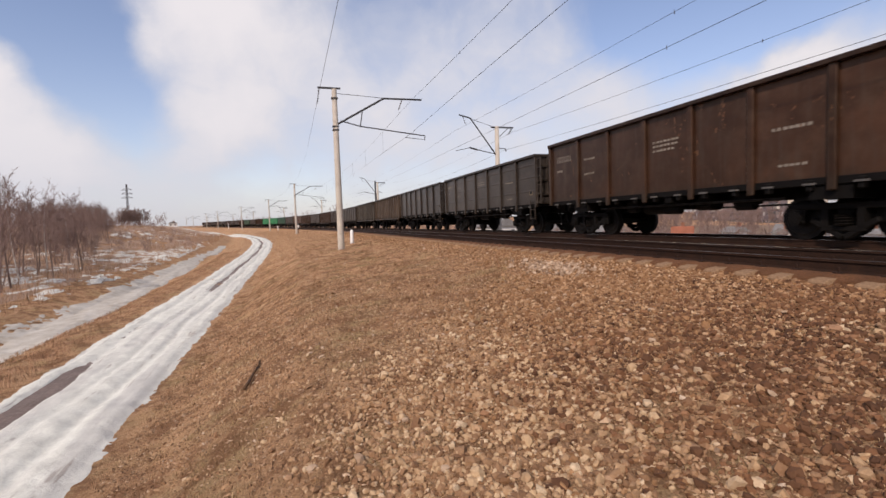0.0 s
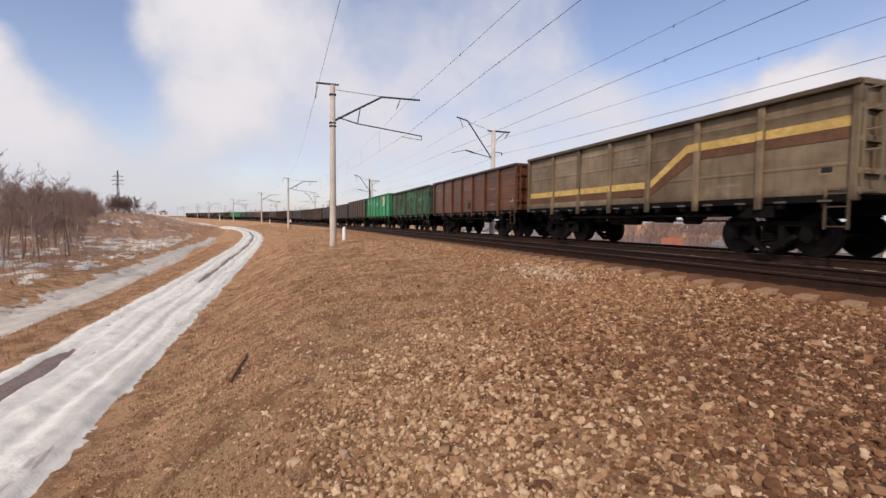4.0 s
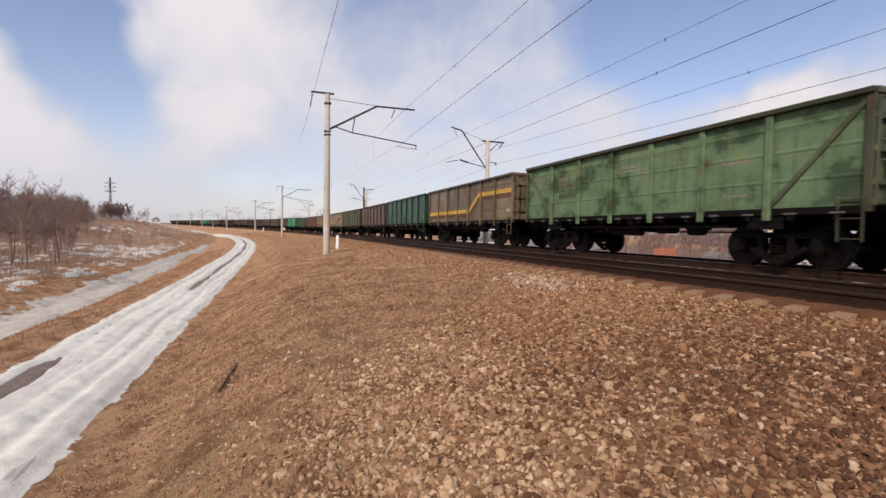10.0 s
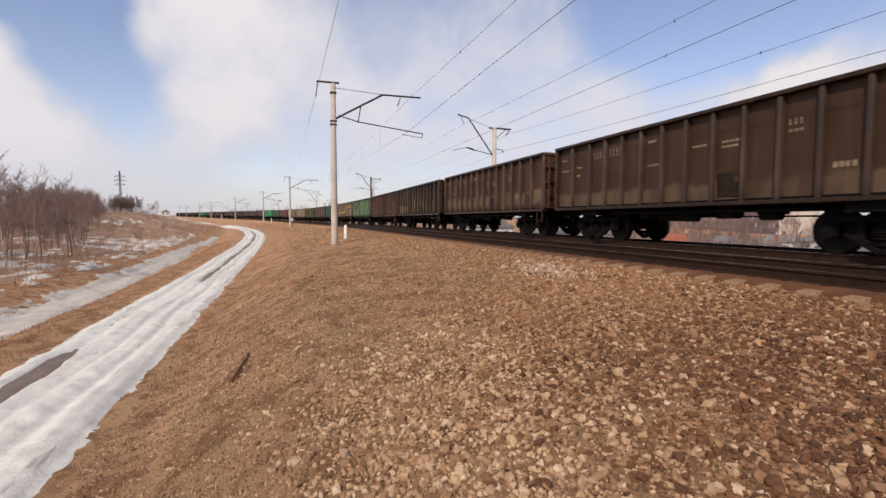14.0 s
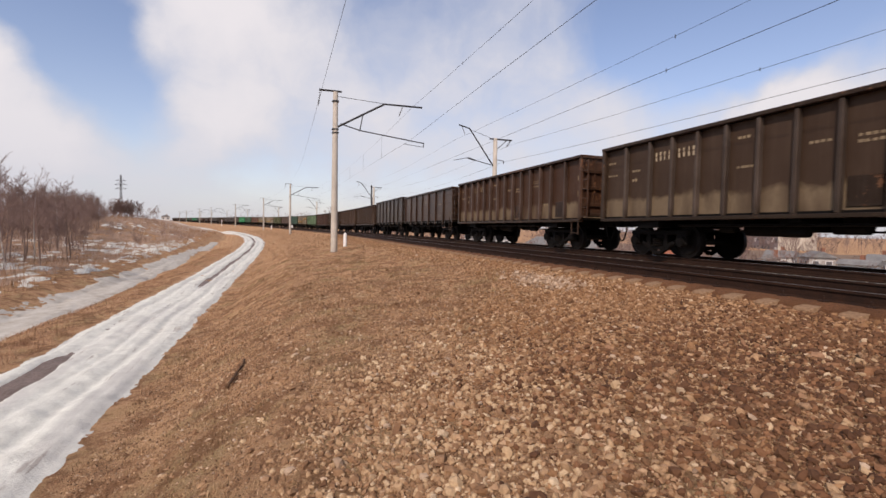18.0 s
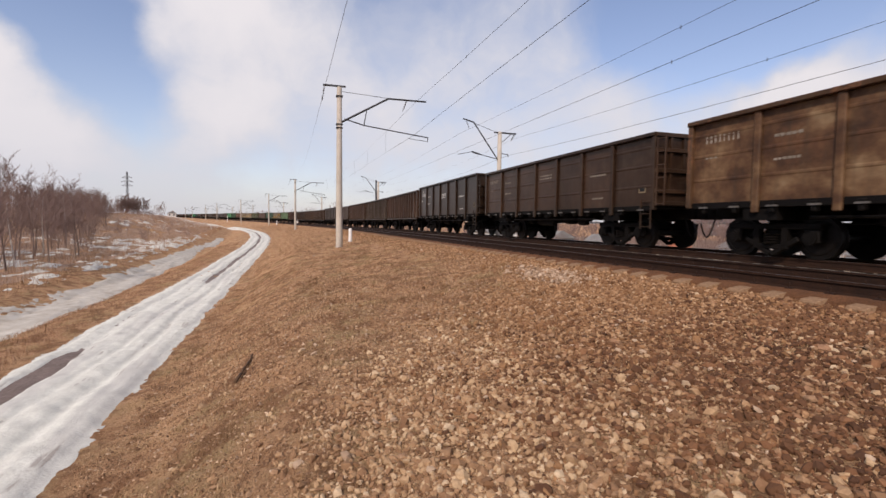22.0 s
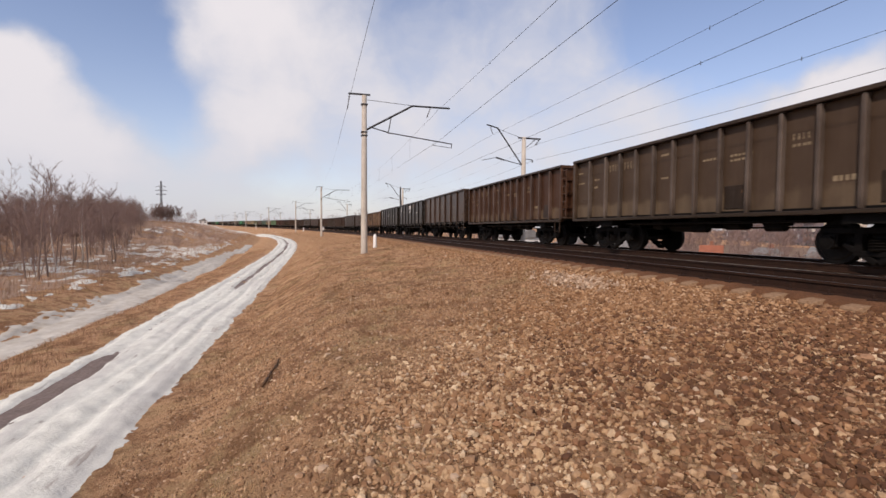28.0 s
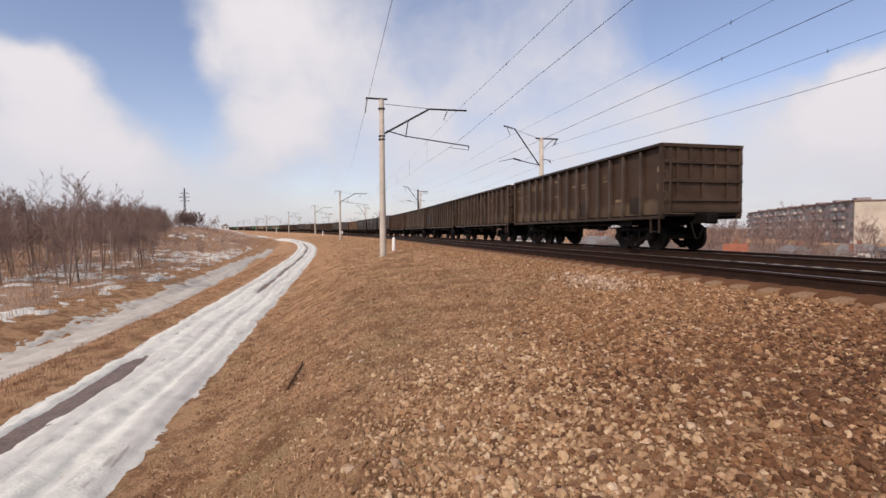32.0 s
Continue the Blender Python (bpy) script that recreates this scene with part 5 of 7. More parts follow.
def wire(name, lat, knots, z, sag, r, label, low=None):
    """A hanging wire: z at the poles, sagging between them."""
    cu = bpy.data.curves.new(name, "CURVE")
    cu.dimensions, cu.bevel_depth, cu.bevel_resolution = "3D", r * 0.75, 1
    pts = []
    for a, b in zip(knots, knots[1:]):
        for i in range(10):
            t = i / 10
            s = a + (b - a) * t
            x, y = plan(s, lat)
            pts.append((float(x), float(y), z + float(grade(s)) - sag * 4 * t * (1 - t), 1))
    sp = cu.splines.new("POLY")
    sp.points.add(len(pts) - 1)
    sp.points.foreach_set("co", np.array(pts, np.float32).ravel())
    sp.points.foreach_set("radius", np.array([1.0 if i < 12 else 0.5 for i in range(len(pts))], np.float32))
    cu.materials.append(M_WIRE)
    return tagged(new(name, cu), label, "wire", "overhead wires")


wire("messenger_wire", 7.5, LEFT_S, 8.25, 0.25, 0.010, "sagging carrier wire above the near track")
wire("contact_wire", 7.4, LEFT_S, 6.2, -0.38, 0.011, "taut contact wire above the near track")
wire("messenger_wire", 11.85, RIGHT_S, 7.3, 0.30, 0.008, "sagging carrier wire above the far track")
wire("contact_wire", 11.82, RIGHT_S, 6.05, 0.02, 0.011, "taut contact wire above the far track")
wire("feeder_wire", 16.2, RIGHT_S, 7.2, 0.6, 0.010, "feeder wire on the far poles' brackets")
wire("feeder_wire", 15.7, RIGHT_S, 5.9, 0.55, 0.011, "lower feeder wire on the far poles")
wire("feeder_wire", 1.82, LEFT_S, 7.95, 0.0, 0.011, "feeder wire on the near poles' crossbars")
for s, lat, z in ((20.2, 7.5, 8.13), (12.4, 11.85, 7.03), (12.7, 11.82, 6.04), (12.9, 16.2, 6.68)):
    x, y = plan(s, lat)
    bm = rod(bmesh.new(), (float(x), float(y), z - 0.07), (float(x), float(y), z + 0.05), 0.016, 0.012, 8)
    solid("wire_clamp", bm, M_STEEL, "small dark steel clamp on an overhead wire", "clamp", "", "wire clamps")
for a, b, lat, zm, zc in ((29.2, 95.2, 7.45, 8.2, 6.35),):
    for i in range(1, 7):
        s = a + (b - a) * i / 7
        x, y = plan(s, lat)
        bm = rod(bmesh.new(), (float(x), float(y), zc), (float(x), float(y), zm - 0.25 * 4 * (i / 7) * (1 - i / 7)), 0.006, sides=5)
        solid("dropper_wire", bm, M_WIRE, "short dropper wire between carrier and contact wire", "wire", "", "overhead wires")

# ---- small things by the track ----


def marker_post(s, lat, h=0.95):
    z = float(terrain(s, lat))
    p = thing("marker_post", "short white-painted concrete marker post by the track", "marker post", "marker posts", track_pose(s, lat, z))
    bm = lathe(bmesh.new(), [(0.13, -0.3), (0.125, 0.0), (0.115, h - 0.12), (0.08, h - 0.03), (0.02, h)], 14)
    part("post", bm, M_WHITE, p, flat=False)


marker_post(33.5, 4.0)
marker_post(150.0, 4.6, 1.3)
marker_post(248.0, 2.2, 3.0)
sgn = thing("track_sign", "small white oval board on a low trackside post", "sign", m=track_pose(96.5, 3.3, float(terrain(96.5, 3.3))))
part("post", rod(bmesh.new(), (0, 0, -0.3), (0, 0, 1.5), 0.04, sides=10), M_STEEL, sgn)
bm = rod(bmesh.new(), (0, -0.05, 0), (0, -0.07, 0), 0.18, sides=24)
bmesh.ops.transform(bm, matrix=Matrix.Translation((0, 0, 1.4)) @ Matrix.Diagonal((1, 1, 1.7, 1)), verts=bm.verts)
part("board", bm, M_WHITE, sgn)

M_BARK = speckled("dead_wood_bark", (0.07, 0.038, 0.02), (0.17, 0.095, 0.052), 30, 0.9, 0.6, 0.01)
sx_, sy_ = plan(8.2, -0.72)
bm = bmesh.new()
rnd = random.Random(5)
pts = [Vector((-0.02, -0.60, 0.03)), Vector((0.0, -0.3, 0.045)), Vector((0.0, 0.0, 0.05)), Vector((0.02, 0.32, 0.06)), Vector((0.015, 0.62, 0.08))]
for i in range(4):
    rod(bm, pts[i], pts[i + 1], 0.027 - 0.003 * i, 0.024 - 0.003 * i, 8)
stick = solid("stick", bm, M_BARK, "dead dark stick lying on the dry slope", "stick", flat=False)
stick.matrix_basis = track_pose(7.9, -0.68, float(terrain(7.9, -0.68)), -5)

# ---- snow-covered track at the foot of the bank ----


def road_mid(s):
    return np.interp(s, [-40, 5, 40, 60, 75, 90, 105, 130, 150, 163, 176, 190, 205], [-4.15, -4.1, -3.95, -3.57, -3.49, -4.11, -5.28, -6.56, -8.15, -10.96, -15.8, -22.2, -29.68])


def road_height(S, D):
    """Snow over the ground; D runs across the track from its middle. Ruts, a bare strip between them, ragged edges."""
    lat = road_mid(S) + D
    edge = 1.38 + 0.14 * (fbm(S * 0.8, D * 0 + 3, 5) - 0.5) + 0.07 * (fbm(S * 9.0, D * 6 + 9, 6, 3) - 0.5)
    t = 0.075 * smooth(0, 0.30, edge - np.abs(D)) - 0.10 * smooth(0.0, 0.25, np.abs(D) - edge)
    for c, wd, dep in ((-0.78, 0.17, 0.055), (0.62, 0.13, 0.06), (0.05, 0.09, 0.035)):
        t = t - dep * np.exp(-((D - c - 0.08 * np.sin(S * 0.6)) / wd) ** 2)
    t = t + 0.03 * (fbm(S * 0.5, lat * 2.6, 1) - 0.5) + 0.016 * (fbm(S * 1.6, lat * 5.0, 2) - 0.5) + 0.028 * (fbm(S * 6.0, lat * 6.0, 3) - 0.5)
    bare = np.exp(-((D + 0.72 + 0.12 * (fbm(S * 0.8, S * 0, 19) - 0.5)) / 0.22) ** 2) * (smooth(6.5, 9.5, S) * smooth(13.8, 11.5, S)) + np.exp(-((D + 0.05) / 0.16) ** 2) * smooth(25, 28, S) * (0.85 + 0.3 * np.sin(S * 0.5))
    t = t - 0.15 * bare * (0.1 + 1.6 * fbm(S * 2.2, lat * 9.0, 8))
    return terrain(S, lat) + t


def strip(name, s, d, mid, height, mat, label, category):
    S, D = np.meshgrid(s, d, indexing="ij")
    X, Y = plan(S, mid(S) + D)
    V = np.stack((X, Y, height(S, D)), -1).reshape(-1, 3)
    return tagged(new(name, data_mesh(name, V, grid_faces(len(s), len(d))[:, ::-1], [mat], True)), label, category, kind="structure")


strip("road", np.concatenate((np.arange(-60, -6, 0.6), np.arange(-6, 26, 0.09), np.arange(26, 64, 0.13), np.arange(64, 200, 0.8))), np.arange(-1.75, 1.76, 0.055), road_mid, road_height, M_SNOW,
      "rutted dirt track under packed old snow", "road")

M_ICE = Mat("grey_meltwater_ice", (0.42, 0.42, 0.42), 0.6, 0, 0.25)
M_ICE.color(M_ICE.mix(M_ICE.ramp(M_ICE.noise(1.6, 6, 0.7), [(0.35, 0.0), (0.7, 1.0)]), (0.52, 0.49, 0.43), (0.33, 0.285, 0.225))).bump(M_ICE.noise(6, 5), 0.3, 0.03)
M_MUD = speckled("wet_bare_mud", (0.105, 0.076, 0.062), (0.26, 0.195, 0.165), 14, 0.6, 0.5, 0.02)


strip("bare_rut", np.arange(5.5, 17, 0.15), np.arange(-1.05, -0.38, 0.08), road_mid, lambda S, D: terrain(S, road_mid(S) + D) + 0.012 + 0.012 * fbm(S * 6, D * 9, 17), M_MUD, "wet bare mud in a wheel rut", "mud")
strip("bare_rut", np.concatenate((np.arange(24, 60, 0.3), np.arange(60, 120, 1.0))), np.arange(-0.32, 0.22, 0.06), road_mid, lambda S, D: terrain(S, road_mid(S) + D) + 0.012 + 0.012 * fbm(S * 6, D * 9, 18), M_MUD, "wet bare mud between the wheel ruts", "mud")


def ditch_mid(s):
    return np.interp(s, [-20, 10, 30, 50, 70, 90], [-8.3, -8.4, -9.0, -9.6, -9.2, -9.0])


def ditch_height(S, D):
    lat = ditch_mid(S) + D
    w = (1.02 + 0.5 * (fbm(S * 0.3, D * 0, 11) - 0.35)) * np.interp(S, [28, 45, 80], [1.0, 0.62, 0.35])
    flat_z = np.interp(S, [-20, 30, 60, 100], [-2.86, -2.86, -2.45, -1.5])
    t = 0.07 - 0.20 * np.clip(np.abs(D) / w - 0.45, 0, None) + 0.22 * (fbm(S * 0.8, lat * 2.4, 14) - 0.5) + 0.10 * (fbm(S * 4, lat * 7, 15) - 0.5)
    return np.maximum(flat_z, terrain(S, lat)) + np.minimum(t, 0.045 + 0.15 * t)


strip("ditch_ice", np.concatenate((np.arange(4, 40, 0.12), np.arange(40, 80, 0.35))), np.arange(-2.6, 2.61, 0.08), ditch_mid, ditch_height, M_ICE.mat, "thawing grey ice and snow in a roadside ditch", "ice")


def patch_height(S, D):
    lat = -19.0 + D
    n_ = 0.68 * fbm(S * 0.9, lat * 1.7, 21, 5) + 0.32 * fbm(S * 0.12, lat * 0.2, 22, 3)
    near = np.exp(-((lat + 11.5) / 2.2) ** 2)
    return terrain(S, lat) + 0.9 * (n_ - 0.605 + 0.085 * near + 0.055 * np.exp(-((lat + 19.0) / 4.5) ** 2) - 0.03 * smooth(50, 60, S) - 0.05 * smooth(60, 80, S) - 0.06 * smooth(-22, -30, lat)) - 0.5 * smooth(-11.0, -10.1, lat)


strip("snow_patches", np.concatenate((np.arange(6, 60, 0.2), np.arange(60, 170, 0.8))), np.arange(-22, 9.1, 0.2), lambda S: -19.0 + 0 * S, patch_height, M_SNOW, "patches of melting snow among dead grass", "snow")

M_LITTER = speckled("leaf_litter", (0.245, 0.158, 0.11), (0.54, 0.38, 0.27), 16, 0.95, 1.0, 0.05, 0.7)
strip("forest_floor", np.concatenate((np.arange(4, 70, 0.7), np.arange(70, 260, 4.0))), np.concatenate((np.arange(-90, -30, 4.0), np.arange(-30, 0.1, 0.6))), lambda S: -10.2 + 0 * S,
      lambda S, D: terrain(S, -10.2 + D) + 0.012 + 0.07 * (fbm(S * 0.9, D * 1.3, 61) - 0.45) - 0.16 * smooth(-2.2, -0.2, D), M_LITTER, "grey-brown leaf litter and dead weeds under the wood", "forest floor")

M_WEED = speckled("withered_weeds", (0.13, 0.086, 0.058), (0.30, 0.21, 0.145), 6, 0.95, 1.0, 0.08, 0.4)
strip("weed_field", np.arange(-60, 150, 1.5), np.arange(-62, 62.1, 1.5), lambda S: 84.0 + 0 * S, lambda S, D: terrain(S, 84.0 + D) + 0.05 + 0.35 * fbm(S * 0.35, D * 0.35, 66), M_WEED, "rough field of withered brown weeds beyond the line", "field")

# ---- near-black bed of the two tracks ----
M_BED = speckled("near_black_ballast", (0.003, 0.0017, 0.0011), (0.012, 0.0064, 0.0040), 55, 0.95, 1.0, 0.03, 2.0, 0.1)
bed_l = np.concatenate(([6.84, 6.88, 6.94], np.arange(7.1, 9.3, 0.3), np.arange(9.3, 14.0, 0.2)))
strip("track_bed", np.concatenate((np.arange(-60, 60, 0.5), np.arange(60, 700, 6.0))), bed_l - 10.0, lambda S: 10.0 + 0 * S, lambda S, D: grade(S) - 0.275 + 0.10 * smooth(-3.18, -3.10, D) * smooth(-0.3, -0.8, D) + 0.012 * waves(S * 9, D * 14) - 0.02 * smooth(-0.4, 0.2, D) - 0.15 * smooth(3.4, 3.9, D), M_BED,
      "near-black crushed stone bed under both tracks", "track bed")
M_BRAKE = speckled("rust_brown_brake_dust", (0.085, 0.034, 0.013), (0.21, 0.095, 0.042), 42, 0.9, 1.0, 0.025, 1.6)
strip("ballast_shoulder", np.concatenate((np.arange(-20, 40, 0.12), np.arange(40, 260, 2.0))), np.arange(6.46, 6.87, 0.04) - 6.66, lambda S: 6.66 + 0 * S,
      lambda S, D: grade(S) - 0.235 + 0.065 * smooth(-0.14, 0.06, D + 0.10 * (fbm(S * 2.2, D * 0, 97) - 0.5)) + 0.018 * (fbm(S * 9, D * 9, 98) - 0.5) - 0.12 * smooth(-0.1, -0.2, D), M_BRAKE, "rust-brown fine stone heaped along the near rail", "track bed")

# ---- power line, woods, town ----
M_LATT = speckled("weathered_tower_steel", (0.06, 0.06, 0.068), (0.13, 0.13, 0.14), 10, 0.6, 0.1, 0.01)


def pylon(x, y, z, h):
    p = thing("power_pylon", "slim grey lattice power pylon beyond the woods", "pylon", m=pose(x, y, z))
    bm = bmesh.new()
    w0, w1 = 0.5, 0.16
    for sx in (-1, 1):
        for sy in (-1, 1):
            rod(bm, (sx * w0, sy * w0, 0), (sx * w1, sy * w1, h), 0.07, sides=5)
    for i in range(12):
        a, b = i / 12, (i + 1) / 12
        wa, wb = w0 + (w1 - w0) * a, w0 + (w1 - w0) * b
        for sy in (-1, 1):
            rod(bm, (-wa, sy * wa, h * a), (wb, sy * wb, h * b), 0.035, sides=4)
            rod(bm, (wa, sy * wa, h * a), (-wb, sy * wb, h * b), 0.035, sides=4)
            rod(bm, (sy * wa, -wa, h * a), (sy * wb, wb, h * b), 0.035, sides=4)
    part("tower", bm, M_LATT, p)
    for zz, half in ((h * 0.72, 2.3), (h * 0.80, 2.6), (h * 0.88, 2.2)):
        bm = bmesh.new()
        rod(bm, (-half, 0, zz), (half, 0, zz), 0.09, sides=5)
        rod(bm, (-half, 0, zz), (0, 0, zz + 0.9), 0.07, sides=4)
        rod(bm, (half, 0, zz), (0, 0, zz + 0.9), 0.07, sides=4)
        part("crossarm", bm, M_LATT, p)


pylon(-133, 196, 0.0, 20.5)


def twig_tree(seed, height, spread, levels, stems, lean=0.25, up=0.55, kids=(3, 5)):
    """Bare branching wood: lists of limbs as (start, end, radius, radius), the stem's first."""
    rnd = random.Random(seed)
    stem, twigs = [], []

    def grow(p, d, length, r, level):
        n_ = 3 if level < 2 else 2
        for i in range(n_):
            d2 = (d + Vector((rnd.uniform(-1, 1), rnd.uniform(-1, 1), rnd.uniform(-0.3, 0.7))) * (0.16 + 0.06 * level)).normalized()
            q = p + d2 * (length / n_)
            r2 = r * (0.80 if level else 0.84)
            (stem if level == 0 else twigs).append((p, q, r, r2))
            if level < levels and (i > 0 or level > 0):
                for _ in range(rnd.randint(*kids) if level == 0 else rnd.randint(1, 3)):
                    side = Vector((rnd.uniform(-1, 1), rnd.uniform(-1, 1), 0)).normalized()
                    d3 = (d2 * up + side * spread + Vector((0, 0, 0.25))).normalized()
                    grow(p.lerp(q, rnd.uniform(0.3, 1)), d3, length * rnd.uniform(0.38, 0.6), r2 * 0.38, level + 1)
            p, d, r = q, d2, r2

    for k in range(stems):
        a_ = rnd.uniform(0, 6.28)
        grow(Vector((math.cos(a_), math.sin(a_), 0)) * (0.12 * (stems > 1) * rnd.random() * 3), Vector((math.cos(a_) * lean, math.sin(a_) * lean, 1)).normalized(), height * rnd.uniform(0.75, 1), 0.0095 * height * (1.0 if stems == 1 else 0.5), 0)
    return stem, twigs


def limbs_mesh(name, limbs, mat, sides=4, least=0.006):
    """All limbs as tapered prisms in one mesh."""
    A_ = np.array([l[0] for l in limbs]); B_ = np.array([l[1] for l in limbs])
    r0 = np.maximum([l[2] for l in limbs], least); r1 = np.maximum([l[3] for l in limbs], least * 0.7)
    d = B_ - A_
    d /= np.linalg.norm(d, axis=1, keepdims=True) + 1e-9
    ref = np.where(np.abs(d[:, 2:]) > 0.9, np.array([[1.0, 0, 0]]), np.array([[0, 0, 1.0]]))
    u = np.cross(d, ref); u /= np.linalg.norm(u, axis=1, keepdims=True)
    v = np.cross(d, u)
    ang = np.arange(sides) * 2 * math.pi / sides
    ring = np.cos(ang)[None, :, None] * u[:, None] + np.sin(ang)[None, :, None] * v[:, None]
    V = np.concatenate((A_[:, None] + ring * r0[:, None, None], B_[:, None] + ring * r1[:, None, None]), 1)
    k = np.arange(sides)
    f0 = np.stack((k, (k + 1) % sides, sides + (k + 1) % sides, sides + k), -1)
    F = (np.arange(len(limbs)) * 2 * sides)[:, None, None] + f0[None]
    return data_mesh(name, V.reshape(-1, 3), F.reshape(-1, 4), [mat], False)


M_TWIG = speckled("bare_brown_twigs", (0.16, 0.105, 0.09), (0.31, 0.215, 0.185), 3.0, 0.9, 0.2, 0.01)
M_TRUNK = speckled("grey_brown_bark", (0.13, 0.09, 0.075), (0.27, 0.195, 0.16), 14, 0.9, 0.5, 0.02)
M_BIRCH = speckled("pale_birch_bark", (0.25, 0.21, 0.18), (0.62, 0.57, 0.52), 9, 0.8, 0.3, 0.01)


def wood_tree(seed, height, first, reach, rise, boughs=22, shoots=5, twigs=8, lean=0.05, stems=1):
    """A leafless tree of a crowded wood: bare stem below, rising boughs from a part of its height on, fine twigs at their ends."""
    rnd = random.Random(seed)
    stem, wood = [], []

    def way(d, spread, lift):
        a = rnd.uniform(0, 6.28)
        return (d + Vector((math.cos(a) * spread, math.sin(a) * spread, lift * rnd.uniform(0.5, 1.2)))).normalized()

    for k in range(stems):
        a = rnd.uniform(0, 6.28)
        d = Vector((math.cos(a) * lean, math.sin(a) * lean, 1)).normalized()
        pts, r = [Vector((0.15 * (stems > 1) * math.cos(a), 0.15 * (stems > 1) * math.sin(a), -0.1))], 0.0100 * height / math.sqrt(stems)
        for i in range(7):
            d = (d + Vector((rnd.uniform(-1, 1), rnd.uniform(-1, 1), 0)) * 0.07).normalized()
            pts.append(pts[-1] + d * height / 7)
            stem.append((pts[i], pts[i + 1], r * (1 - i / 7.6), r * (1 - (i + 1) / 7.6)))
        for b in range(boughs // stems):
            u = first + (0.97 - first) * (b + rnd.random()) / (boughs // stems)
            p = pts[int(u * 7)].lerp(pts[min(7, int(u * 7) + 1)], u * 7 % 1)
            d1, ln = way(Vector((0, 0, rise)), 1.0, 0.3), height * reach * (1.15 - 0.75 * u) * rnd.uniform(0.7, 1.2)
            q = p + d1 * ln * 0.5
            d1b = way(d1, 0.25, 0.35)
            e = q + d1b * ln * 0.5
            r1 = r * 0.34 * (1.2 - u)
            wood += [(p, q, r1, r1 * 0.7), (q, e, r1 * 0.7, r1 * 0.35)]
            for _ in range(shoots):
                v = rnd.uniform(0.25, 1.0)
                s0 = p.lerp(q, v * 2) if v < 0.5 else q.lerp(e, v * 2 - 1)
                d2, l2 = way(d1b, 0.75, 0.45), ln * rnd.uniform(0.28, 0.55)
                s1 = s0 + d2 * l2
                wood.append((s0, s1, r1 * 0.45, r1 * 0.2))
                for _ in range(twigs):
                    w0 = s0.lerp(s1, rnd.uniform(0.2, 1.0))
                    wood.append((w0, w0 + way(d2, 1.0, 0.35) * l2 * rnd.uniform(0.25, 0.6), r1 * 0.2, r1 * 0.1))
    return stem, wood


def tree_kind(name, limbs, trunk, label, category, least=0.0065, twig=None):
    t = thing(name, label, category)
    for nm, part_, mt, sides, thin in (("trunk", limbs[0], trunk, 6, 0.012), ("crown", limbs[1], twig or M_TWIG, 3, least)):
        ob = new(nm, limbs_mesh(nm, part_, mt, sides, thin))
        ob.parent = t
    return t


M_DUSKY = speckled("dark_massed_twigs", (0.11, 0.07, 0.06), (0.22, 0.15, 0.125), 3.0, 0.9, 0.2, 0.01)
KINDS = [tree_kind("bare_tree", wood_tree(11, 5.6, 0.20, 0.36, 0.9), M_TRUNK, "leafless grey-brown tree at the wood's edge", "tree"),
         tree_kind("bare_tree", wood_tree(12, 6.1, 0.26, 0.32, 1.1), M_TRUNK, "leafless slender grey-brown tree in the wood", "tree"),
         tree_kind("birch_tree", wood_tree(13, 6.6, 0.42, 0.30, 1.1, boughs=13, shoots=3, twigs=4, lean=0.12), M_BIRCH, "leafless birch with a pale trunk", "tree"),
         tree_kind("bare_tree", wood_tree(14, 5.0, 0.18, 0.36, 0.9, boughs=22, stems=2, lean=0.22), M_TRUNK, "leafless twin-stemmed tree in the wood", "tree"),
         tree_kind("shrub", twig_tree(15, 2.6, 0.50, 2, 6, lean=0.45, kids=(2, 3)), M_TWIG, "bare brown many-stemmed shrub", "shrub"),
         tree_kind("shrub", twig_tree(16, 1.9, 0.50, 2, 7, lean=0.5, kids=(2, 3)), M_TWIG, "low bare brown shrub in dead grass", "shrub"),
         tree_kind("bare_tree", wood_tree(17, 4.6, 0.12, 0.42, 0.9, boughs=24, shoots=5, twigs=5, stems=3, lean=0.4), M_DUSKY, "round-crowned dark leafless tree below the power line", "tree", 0.02, M_DUSKY)]
FAR_KINDS = [limbs_mesh("far_tree", sum(wood_tree(sd, hh, fi, rc, rs, 13, 3, 3, st and 0.25, 1 + st), []), M_TWIG, 3, 0.022) for sd, hh, fi, rc, rs, st in ((41, 6.5, 0.3, 0.30, 1.2, 0), (42, 6.0, 0.25, 0.34, 1.0, 1), (43, 4.4, 0.15, 0.42, 0.9, 1), (44, 2.6, 0.1, 0.5, 0.9, 1))]
placed = set()


def plant(i, s, lat, size, rnd, group):
    x, y = plan(s, lat)
    m = Matrix.Translation((float(x), float(y), float(terrain(s, lat)) - 0.05)) @ Matrix.Rotation(rnd.uniform(0, 6.28), 4, "Z")
    if i not in placed:
        placed.add(i)
        ob = KINDS[i]
        ob.matrix_basis = m
    else:
        ob = copy_thing(KINDS[i], m)
    ob.scale = (size, size, size * rnd.uniform(0.9, 1.1))
    tagged(ob, group=group)
    return ob


